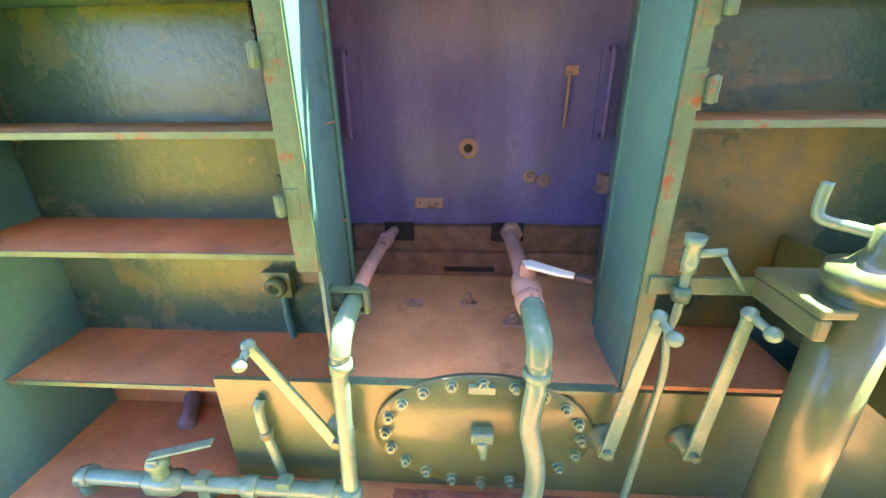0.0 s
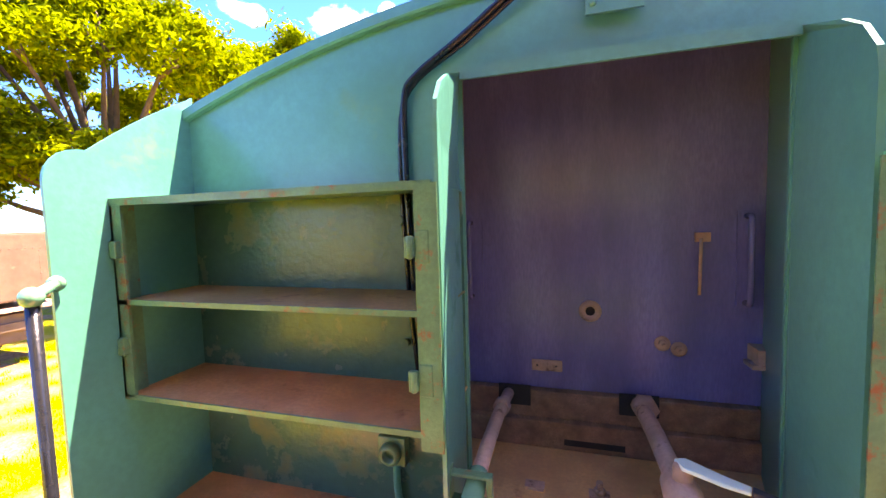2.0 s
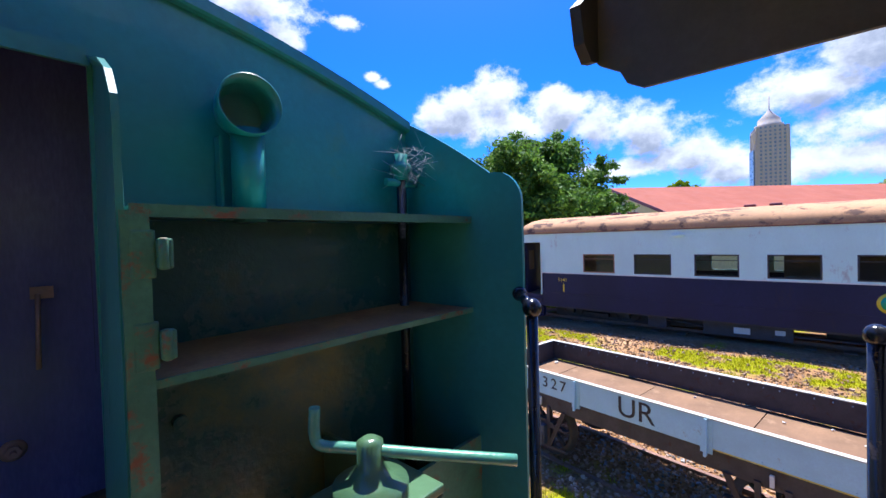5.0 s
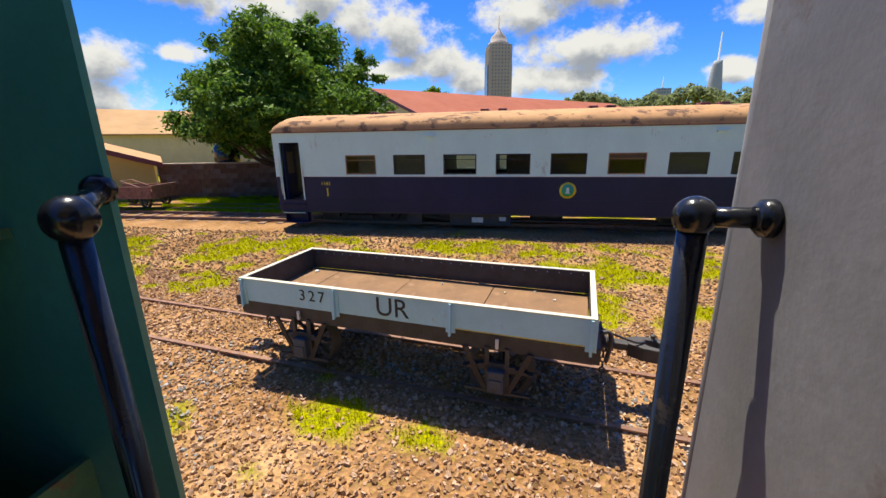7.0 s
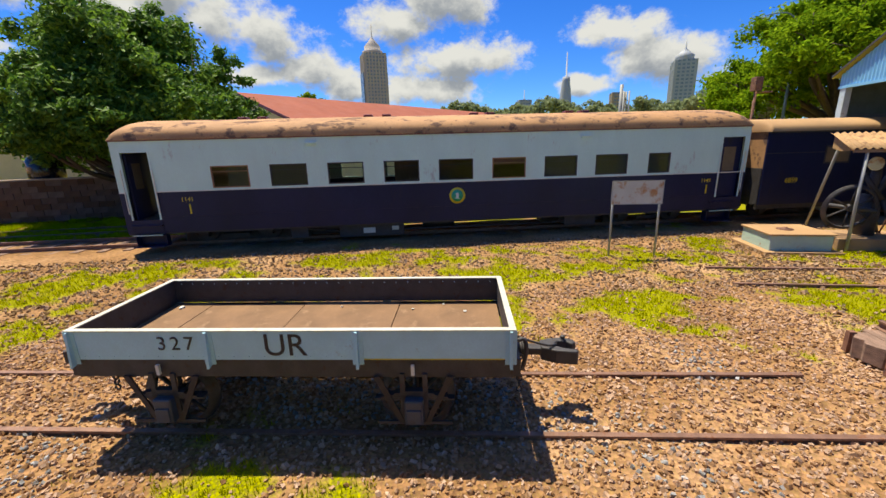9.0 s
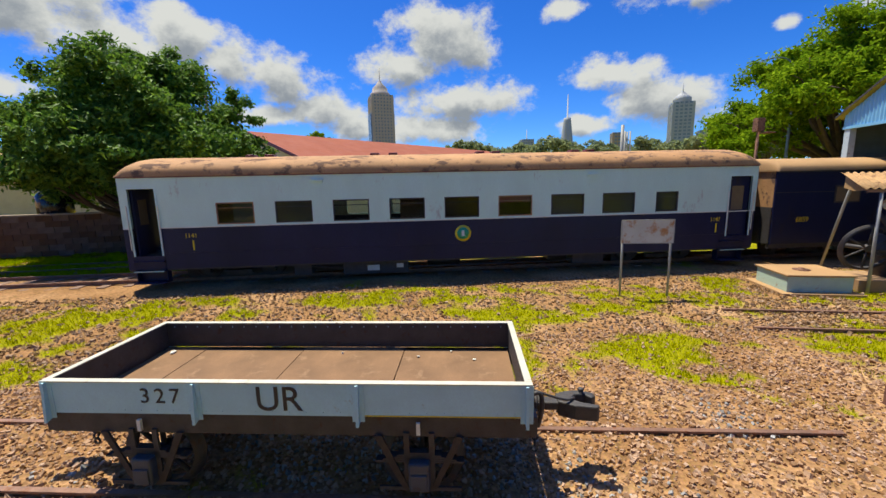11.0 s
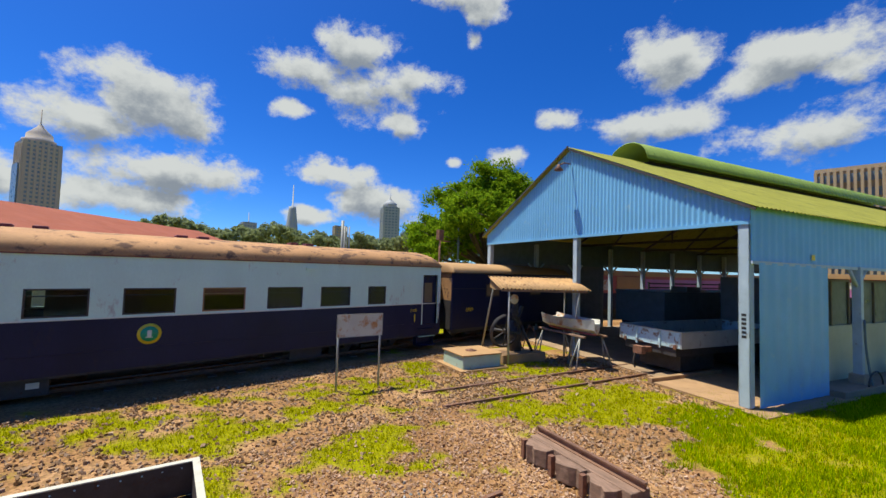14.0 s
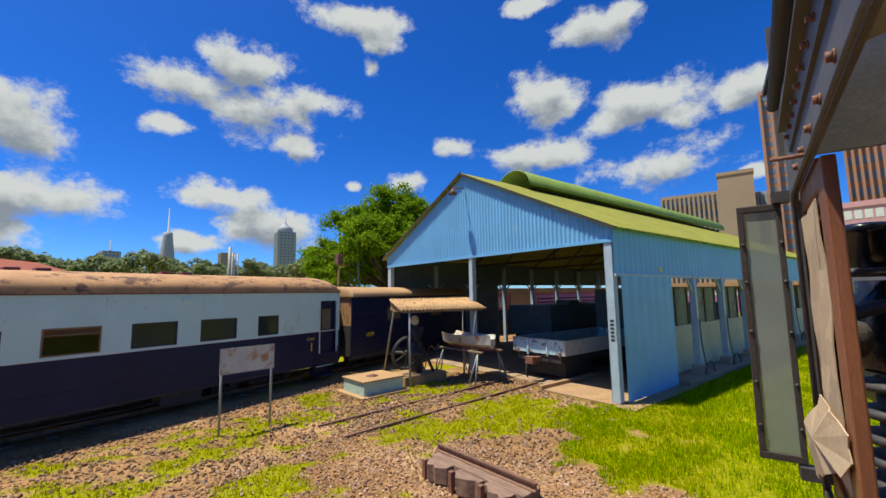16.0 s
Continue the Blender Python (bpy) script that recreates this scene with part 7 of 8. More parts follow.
boxes("wall", [(-0.58, 0.62, -0.68, 0.68, 0, 0.41)], M_GREENBOX, pit, "", 0.015)
boxes("slab", [(-0.62, 0.66, -0.72, 0.72, 0.41, 0.455)], M_TANROOF, pit, "", 0.012)
boxes("footing", [(-0.75, 0.8, -0.85, 0.85, -0.05, 0.04)], M_TANROOF, pit, "", 0.01)
bm = bmesh.new()
revolve(bm, [(0.18, 0), (0.18, 0.015), (0.06, 0.02), (0.06, 0.05), (0.02, 0.06)], Matrix.Translation((0, 0.05, 0.455)), 18)
part("lid_ring", bm, M_RUST, pit)

ks = thing("lean_to", "rusty corrugated lean-to roof on thin poles over old machinery", "lean-to", pose(9.19, -11.25, 0, 0, 0, -32.3))
bm = bmesh.new()
corrugated(bm, (-0.02, -1.6, 2.42), (0, 3.2, 0), (1.35, 0, 0.36), 190, 0.022, 0.135)
ob = part("roof_sheet", bm, M_RUSTSHEET, ks)
so = ob.modifiers.new("sheet", "SOLIDIFY")
so.thickness = 0.006
for x, y, x2, y2, z in ((0.06, 1.25, 0.0, 1.25, 2.40), (0.06, -1.2, 0.25, -0.95, 2.40), (0.95, 1.45, 2.9, 1.3, 2.62), (1.25, -1.3, 1.25, -1.3, 2.70)):
    bm = bmesh.new()
    rod(bm, (x, y, z), (x2, y2, 0.0), 0.035, 8)
    part("pole", bm, M_STEELPOLE, ks)
each("purlin", [(0.02, 0.10, -1.5, 1.5, 2.33, 2.40), (1.2, 1.28, -1.5, 1.5, 2.66, 2.73)], M_OLDWOOD, ks)
bm = bmesh.new()
prism(bm, [(0.0, 2.38), (1.28, 2.72), (1.28, 2.40), (0.7, 2.34)], "y", 1.5, 1.515)
part("side_sheet", bm, M_RUSTSHEET, ks)

mc = thing("old_engine", "rusting stationary engine with flywheel on a concrete block", "machine", pose(10.2, -11.05, 0, 0, 0, -17.5))
boxes("base_block", [(-0.5, 0.6, -0.85, 0.85, 0, 0.3)], M_TANCONC, mc, "", 0.02)
bm = bmesh.new()
wheel_spoked(bm, Matrix.Translation((-0.15, 0.55, 1.0)) @ Matrix.Rotation(radians(80), 4, "Y"), 0.55, 6)
part("flywheel", bm, M_IRON, mc)
bm = bmesh.new()
rod(bm, (0.1, 0, 0.3), (0.1, 0, 1.3), 0.22, 14)
rod(bm, (0.1, 0, 1.3), (0.1, 0, 1.9), 0.10, 12)
rod(bm, (-0.2, -0.5, 0.3), (-0.1, -0.1, 1.2), 0.05, 8)
rod(bm, (0.4, -0.5, 0.3), (0.25, -0.1, 1.2), 0.05, 8)
rod(bm, (-0.1, 0.1, 1.2), (0.2, -0.35, 1.75), 0.07, 8)
rod(bm, (-0.1, -0.1, 1.2), (-0.05, 0.35, 1.8), 0.06, 8)
rod(bm, (-0.35, 0.1, 0.95), (0.35, 0.75, 1.0), 0.05, 8)
part("frame", bm, M_IRON, mc)
bm = bmesh.new()
revolve(bm, [(0.16, 0), (0.16, 0.04), (0.13, 0.05), (0.0005, 0.05)], Matrix.Translation((-0.1, 0.2, 2.05)) @ Matrix.Rotation(radians(-90), 4, "Y"), 20)
part("dial", bm, M_SIGN, mc)
bm = bmesh.new()
tube(bm, smooth_path([(-0.1, -0.7, 0.3), (-0.15, -0.7, 0.8), (0.1, -0.6, 1.1), (0.3, -0.5, 0.3)], 5), 0.02, 8)
part("handle_frame", bm, M_RUST, mc)

# rusty rail offcuts stacked on timber
rp2 = thing("rail_stack", "rusty rail lengths on short weathered timbers", "rail stack", pose(4.65, -5.45, 0, 0, 0, 75))
r = part("rail", rail_mesh(2.0), M_RAIL, rp2)
r.matrix_local = pose(0.0, -1.1, 0.30)
r = part("rail", rail_mesh(1.5), M_RAIL, rp2, "rail length leaning off the stack")
r.matrix_local = pose(-0.16, -0.2, 0.20, -7, 0, -1.5)
boxes("baulk", [(-0.14, 0.22, -1.05, 0.86, 0.12, 0.30)], M_OLDWOOD, rp2, "long weathered timber baulk", 0.015)
rng = random.Random(17)
for y0, y1 in ((-0.98, -0.50), (-0.36, 0.16), (0.24, 0.72)):
    bm = bmesh.new()
    n = 6
    rim_ = [(0.20, y0)] + [(0.44 + rng.uniform(-0.07, 0.05) - 0.10 * abs(2 * k / n - 1) ** 2, y0 + (y1 - y0) * k / n) for k in range(n + 1)] + [(0.20, y1)]
    prism(bm, rim_, "z", 0.03, 0.285)
    for v in bm.verts:
        v.co += Vector((rng.uniform(-0.012, 0.012), rng.uniform(-0.012, 0.012), rng.uniform(-0.012, 0.008)))
    tm = part("timber", bm, M_OLDWOOD, rp2, "split and broken sleeper end", 0.008)
    boxes("iron_strap", [(0.36, 0.44, y0 - 0.02, y0 + 0.05, 0.02, 0.30)], M_RUST, tm)
each("under_baulk", [(-0.1, 0.1, -0.9, -0.7, -0.04, 0.12), (-0.1, 0.1, 0.5, 0.7, -0.04, 0.12)], M_OLDWOOD, rp2, "", 0.015)

lampost = thing("street_lamp", "tall thin steel lamp post with curved arm", "street lamp", pose(23.0, -20.8, 0))
bm = bmesh.new()
rod(bm, (0, 0, 0), (0, 0, 8.0), 0.09, 10, 0.06)
part("post", bm, M_SLATE, lampost)
bm = bmesh.new()
tube(bm, smooth_path([(0, 0, 7.9), (0.03, 0.1, 8.5), (0.2, 0.6, 8.95), (0.5, 1.3, 8.95), (0.65, 1.6, 8.8)], 5), 0.03, 8)
part("arm", bm, M_SLATE, lampost)
sig = thing("signal_post", "short rusty signal post beside the coaches", "signal", pose(19.5, -15.8, 0))
bm = bmesh.new()
rod(bm, (0, 0, 0), (0, 0, 5.3), 0.06, 8)
part("post", bm, M_RUST, sig)
boxes("head", [(-0.15, 0.15, -0.18, 0.18, 4.7, 5.3), (-0.4, 0, -0.5, 0.0, 4.6, 4.66)], M_RUST, sig, "", 0.02)
pole = thing("utility_pole", "dark utility pole with crossarm behind the tree", "utility pole", pose(32.8, 14.2, 0))
bm = bmesh.new()
rod(bm, (0, 0, 0), (0, 0, 10.3), 0.10, 8, 0.08)
part("post", bm, M_OLDWOOD, pole)
boxes("crossarm", [(-0.06, 0.06, -0.7, 0.7, 9.9, 10.0), (-0.06, 0.06, -0.5, 0.5, 9.4, 9.5)], M_OLDWOOD, pole)
mast = thing("radio_mast", "grey lattice chimney mast beyond the line", "mast", pose(62, -33, 0))
bm = bmesh.new()
for sx in (-0.5, 0.5):
    for sy in (-0.5, 0.5):
        rod(bm, (sx, sy, 0), (sx * 0.8, sy * 0.8, 9.5), 0.12, 6)
for k in range(9):
    rod(bm, (-0.5, -0.5, k), (0.5, 0.5, k + 1), 0.06, 5)
    rod(bm, (0.5, -0.5, k), (-0.5, 0.5, k + 1), 0.06, 5)
rod(bm, (0.4, 0.4, 0), (0.4, 0.4, 10.5), 0.25, 8)
part("lattice", bm, M_STEELPOLE, mast)

# platform trolley on the siding
tr = thing("platelayer_trolley", "dark rusty four-wheeled trolley on the siding", "trolley", pose(16.0, 16.6, 0.1, 0, 0, 5))
boxes("deck", [(-0.7, 0.7, -1.3, 1.3, 0.62, 0.70)], M_OLDWOOD, tr, "", 0.01)
boxes("side_frame", [(-0.75, -0.7, -1.3, 1.3, 0.45, 0.95), (0.7, 0.75, -1.3, 1.3, 0.45, 0.95), (-0.7, 0.7, -1.35, -1.3, 0.45, 1.0)], M_RUST, tr, "", 0.01)
for x in (-0.55, 0.55):
    for y in (-0.8, 0.8):
        bm = bmesh.new()
        wheel_spoked(bm, Matrix.Translation((x, y, 0.28)) @ Matrix.Rotation(radians(90), 4, "Y"), 0.24, 6)
        part("wheel", bm, M_IRON, tr)
bm = bmesh.new()
rod(bm, (-0.3, -0.9, 0.7), (-0.3, 0.4, 1.15), 0.03, 6)
rod(bm, (0.3, -0.9, 0.7), (0.3, 0.4, 1.15), 0.03, 6)
rod(bm, (-0.3, 0.4, 1.15), (0.3, 0.4, 1.15), 0.03, 6)
part("pump_handle", bm, M_RUST, tr)


# ---- buildings ----
def gable_house(name, label, m, w, l, h, rise, wall, roof, over=0.4, openings=()):
    t = thing(name, label, "building", m)
    bm = bmesh.new()
    prism(bm, [(-w / 2, 0), (w / 2, 0), (w / 2, h), (0, h + rise), (-w / 2, h)], "y", -l / 2, l / 2)
    part("wall", bm, wall, t)
    for s in (-1, 1):
        bm = bmesh.new()
        prism(bm, [(s * (w / 2 + over), h - over * rise / (w / 2)), (0, h + rise), (0, h + rise + 0.12), (s * (w / 2 + over), h - over * rise / (w / 2) + 0.12)], "y", -l / 2 - over, l / 2 + over)
        part("roof", bm, roof, t)
    for s in (-1, 1):
        for y in (-l / 2 - over - 0.02, l / 2 + over):
            bm = bmesh.new()
            prism(bm, [(s * (w / 2 + over), h - over * rise / (w / 2) - 0.12), (0, h + rise - 0.12), (0, h + rise + 0.13), (s * (w / 2 + over), h - over * rise / (w / 2) + 0.13)], "y", y, y + 0.02)
            part("barge_board", bm, M_MAROON, t)
    for o in openings:
        boxes("window", [o], M_DARK, t)
    return t


gable_house("yellow_house", "ochre-rendered house with maroon barge boards", pose(20.1, 25.6, 0, 0, 0, -45), 8.4, 12, 1.85, 1.4, M_YWALL, M_TANROOF, openings=((1.9, 2.15, -6.03, -5.99, 0.0, 1.9),))
gable_house("long_store", "long low store with a tan sheet roof", pose(37, 36, 0, 0, 0, 50), 12, 40, 3.6, 2.2, M_WALLCREAM, M_TANROOF)
gable_house("red_roofed_hall", "long hall with a wide red sheet roof", pose(49.8, 0.5, 0, 0, 0, 47.4), 22, 36, 3.2, 3.7, M_WALLCREAM, M_REDROOF)
tank = thing("water_tank", "black plastic water tank on the stone wall", "water tank", pose(20.6, 15.5, 1.75))
bm = bmesh.new()
revolve(bm, [(0.6, 0), (0.62, 0.05), (0.62, 0.75), (0.5, 0.9), (0.2, 0.98), (0.2, 1.05)], Matrix.Identity(4), 24)
part("shell", bm, M_BLACK, tank)
sw = thing("stone_wall", "low rough brown stone wall", "wall", pose(19.9, 14.9, 0, 0, 0, 12), kind="structure")
boxes("core", [(-0.12, 0.12, -3.6, 3.6, 0, 1.72)], M_STONE, sw)
boxes("coping", [(-0.2, 0.2, -3.65, 3.65, 1.72, 1.78)], M_CONCRETE, sw)
bm = bmesh.new()
box(bm, -0.03, 0.03, -0.27, 0.27, -0.12, 0.12)
me = bpy.data.meshes.new("stone")
bmesh.ops.recalc_face_normals(bm, faces=bm.faces)
bm.to_mesh(me)
bm.free()
me.materials.append(M_STONE)
rng = random.Random(12)
for r in range(7):
    y = -3.5 + (0.28 if r % 2 else 0)
    while y < 3.4:
        piece("stone", me, sw, pose(-0.13 + rng.uniform(-0.015, 0.01), y, 0.13 + 0.245 * r, rng.uniform(-1, 1), 0, rng.uniform(-1.5, 1.5)))
        y += 0.56


def place(yaw, dist):
    a = radians(yaw)
    return 1.75 - math.sin(a) * dist, 0.35 + math.cos(a) * dist


def tower(name, label, yaw, dist, w, h, mat, bands, crown=None, fins=6, strip=None):
    """An office tower: shaft with upright fins, floor bands, and a crown."""
    x, y = place(yaw, dist)
    t = thing(name, label, "skyscraper", pose(x, y, 0, 0, 0, yaw + 12))
    boxes("shaft", [(-w / 2, w / 2, -w / 2, w / 2, 0, h)], mat, t)
    for k in range(fins):
        f = -w / 2 + w * (k + 0.5) / fins
        for s in (-1, 1):
            boxes("fin", [(f - w * 0.03, f + w * 0.03, s * w / 2 - 0.02 * w, s * w / 2 + 0.02 * w, 0, h * 0.97)], mat, t)
            boxes("fin", [(s * w / 2 - 0.02 * w, s * w / 2 + 0.02 * w, f - w * 0.03, f + w * 0.03, 0, h * 0.97)], mat, t)
    bm = bmesh.new()
    n = bands
    for k in range(n):
        z = h * (k + 0.5) / n
        for f in range(fins - 1):
            a = -w / 2 + w * (f + 0.5) / fins + w * 0.04
            b = -w / 2 + w * (f + 1.5) / fins - w * 0.04
            for s in (-1, 1):
                box(bm, a, b, s * w / 2 - 0.006 * w, s * w / 2 + 0.006 * w, z, z + h / n * 0.5)
                box(bm, s * w / 2 - 0.006 * w, s * w / 2 + 0.006 * w, a, b, z, z + h / n * 0.5)
    tagged(part("glazing", bm, M_TOWERGLASS, t), kind="stuff")
    if strip:
        boxes("glass_strip", [(w / 2, w / 2 + 0.06 * w, -0.35 * w, 0.35 * w, 0, h * 0.8), (-w / 2 - 0.06 * w, -w / 2, -0.35 * w, 0.35 * w, 0, h * 0.8)], M_TOWERGLASS, t)
    if crown:
        bm = bmesh.new()
        revolve(bm, crown, Matrix.Translation((0, 0, h)), 12)
        part("crown", bm, mat, t)
    return t


tower("office_tower", "tall tan office tower with pointed crown and spire", -86.9, 480, 24, 97, M_TOWER, 28, [(11.5, 0), (11, 3), (9, 4), (8.5, 8), (3, 14), (1, 17), (0.45, 18), (0.35, 30)], 7, True)
tower("office_tower", "blue-grey glass office tower with stepped crown", -124.8, 520, 21, 79, M_TOWERGREY, 22, [(9, 0), (9, 5), (5, 8), (1, 12), (0.5, 20)], 5)
tower("office_tower", "pale pink office block on the skyline", -118, 600, 17, 60, M_TANBLOCK, 14, None, 4)
tower("office_tower", "small blue glass block on the skyline", -127.4, 600, 16, 56, M_TOWERGLASS, 12, None, 4)
tower("office_tower", "distant blue-grey office block with aerial", -106.6, 700, 20, 66, M_TOWERGREY, 14, [(4, 0), (0.8, 2), (0.5, 16)], 5)
x, y = place(-111.8, 620)
cone = thing("conical_tower", "tapering grey tower with a tall mast", "skyscraper", pose(x, y, 0))
bm = bmesh.new()
revolve(bm, [(14, 0), (11, 30), (8.5, 58), (5.5, 82), (5, 86), (1.2, 87), (0.6, 118)], Matrix.Identity(4), 8)
part("shaft", bm, M_TOWERGREY, cone)


def slab(name, label, yaw, dist, w, d, h, mat, rows, cols, glass_mat, turn=0, fins=False):
    x, y = place(yaw, dist)
    t = thing(name, label, "office block", pose(x, y, 0, 0, 0, yaw + turn))
    boxes("wall", [(-w / 2, w / 2, -d / 2, d / 2, 0, h)], mat, t)
    bm = bmesh.new()
    for r in range(rows):
        z0, z1 = h * (r + 0.25) / rows, h * (r + 0.8) / rows
        for c in range(cols):
            a, b = -w / 2 + w * (c + 0.12) / cols, -w / 2 + w * (c + 0.88) / cols
            box(bm, a, b, -d / 2 - 0.05, -d / 2 + 0.02, z0, z1)
    tagged(part("glazing", bm, glass_mat, t), kind="stuff")
    if fins:
        for c in range(cols + 1):
            a = -w / 2 + w * c / cols
            boxes("fin", [(a - 0.3, a + 0.3, -d / 2 - 0.9, -d / 2, 0, h)], mat, t)
    boxes("parapet", [(-w / 2 - 0.2, w / 2 + 0.2, -d / 2 - 0.2, d / 2 + 0.2, h, h + 1.0)], mat, t)
    return t


slab("office_block", "tan concrete office block with ribbon windows", -178.8, 150, 17, 14, 31, M_TANBLOCK, 8, 14, M_TOWERGLASS, 0, True)
slab("office_block", "windowless tan stair tower with roof masts", 176.95, 148, 8.5, 12, 36, M_TANBLOCK, 1, 1, M_TANBLOCK, 0)
slab("office_block", "grey concrete office block", 174.3, 160, 8, 14, 31, M_TOWERGREY, 8, 8, M_TOWERGLASS, 0, True)
slab("office_block", "tall brown office block", 172.6, 130, 6, 14, 50, M_BROWNBLOCK, 22, 3, M_TOWERGLASS, 0, True)
slab("office_block", "pink and white low office block", 165.5, 110, 16, 10, 17.5, M_PINKBLOCK, 6, 12, M_CREAM, 0)
slab("office_block", "tall brown office block", 166.4, 160, 7, 14, 60, M_BROWNBLOCK, 14, 5, M_TOWERGLASS, 0, True)

# ---- rolling stock on the other side ----
oth = thing("parked_tender", "brown-grey riveted tender parked on a siding beyond the grass", "locomotive tender", pose(-11.5, 3.3, 0.15, 0, 0, 0))
boxes("tank", [(-2.7, 0, -5, 3.2, 1.25, 2.75)], M_PARKED, oth, "", 0.04)
boxes("lower_tank", [(-2.6, -0.08, -4.8, 2.9, 0.35, 0.98)], M_PARKED, oth, "", 0.03)
bm = bmesh.new()
rows = [(-2.7 + 2.7 * k / 12, 2.75 + 0.32 * math.sin(math.pi * k / 12)) for k in range(13)]
prism(bm, rows, "y", -5, 3.2)
part("domed_top", bm, M_DUSTPIPE, oth, "rounded top, paler than the tank")
boxes("running_board", [(-2.8, 0.12, -5.1, 3.3, 1.05, 1.12)], M_DUSTPIPE, oth)
bm = bmesh.new()
for k in range(60):
    y = -4.9 + k * 0.135
    ball(bm, (0.0, y, 2.4), 0.014, 6, 4)
    ball(bm, (0.0, y, 1.25), 0.014, 6, 4)
for y in (-4, -2, 0, 1.4, 2.9):
    for k in range(9):
        ball(bm, (0.0, y, 1.3 + k * 0.13), 0.014, 6, 4)
part("rivets", bm, M_PARKED, oth)
for y in (-3.5, -2.2, -0.9, 0.6, 1.9):
    bm = bmesh.new()
    wheel_spoked(bm, Matrix.Translation((-0.45, y, 0.45)) @ Matrix.Rotation(radians(90), 4, "Y"), 0.42, 8)
    part("wheel", bm, M_IRON, oth)
    boxes("axle_box", [(-0.12, 0.1, y - 0.13, y + 0.13, 0.35, 0.66)], M_PARKED, oth, "", 0.02)
boxes("side_frame", [(-0.1, 0.0, -4.6, 2.6, 0.62, 0.8)], M_PARKED, oth)


# ---- trees ----
def leaf_material(name, dark, light, shine=0.0):
    m = bpy.data.materials.new(name)
    m.use_nodes = True
    nt = m.node_tree
    b = nt.nodes["Principled BSDF"]
    b.inputs["Roughness"].default_value = 0.5 if shine else 0.6
    b.inputs["Specular IOR Level"].default_value = shine
    geo = nt.nodes.new("ShaderNodeNewGeometry")
    rp_ = nt.nodes.new("ShaderNodeValToRGB")
    rp_.color_ramp.elements[0].color, rp_.color_ramp.elements[1].color = (*dark, 1), (*light, 1)
    nt.links.new(geo.outputs["Random Per Island"], rp_.inputs[0])
    nt.links.new(rp_.outputs[0], b.inputs["Base Color"])
    tr = nt.nodes.new("ShaderNodeBsdfTranslucent")
    nt.links.new(rp_.outputs[0], tr.inputs["Color"])
    mx = nt.nodes.new("ShaderNodeMixShader")
    mx.inputs[0].default_value = 0.35
    nt.links.new(b.outputs[0], mx.inputs[1])
    nt.links.new(tr.outputs[0], mx.inputs[2])
    nt.links.new(mx.outputs[0], nt.nodes["Material Output"].inputs["Surface"])
    return m


M_LEAF_DARK = leaf_material("dark_broad_leaf", (0.035, 0.10, 0.018), (0.20, 0.34, 0.04), 0.12)
M_LEAF_MID = leaf_material("fresh_leaf", (0.08, 0.17, 0.008), (0.28, 0.40, 0.02))
M_LEAF_LIGHT = leaf_material("yellow_green_leaf", (0.07, 0.12, 0.004), (0.24, 0.30, 0.012))
# Paled and greyed so that distance haze is in the leaf colour.
M_LEAF_FAR = leaf_material("haze_tinted_leaf", (0.17, 0.21, 0.11), (0.33, 0.37, 0.17))


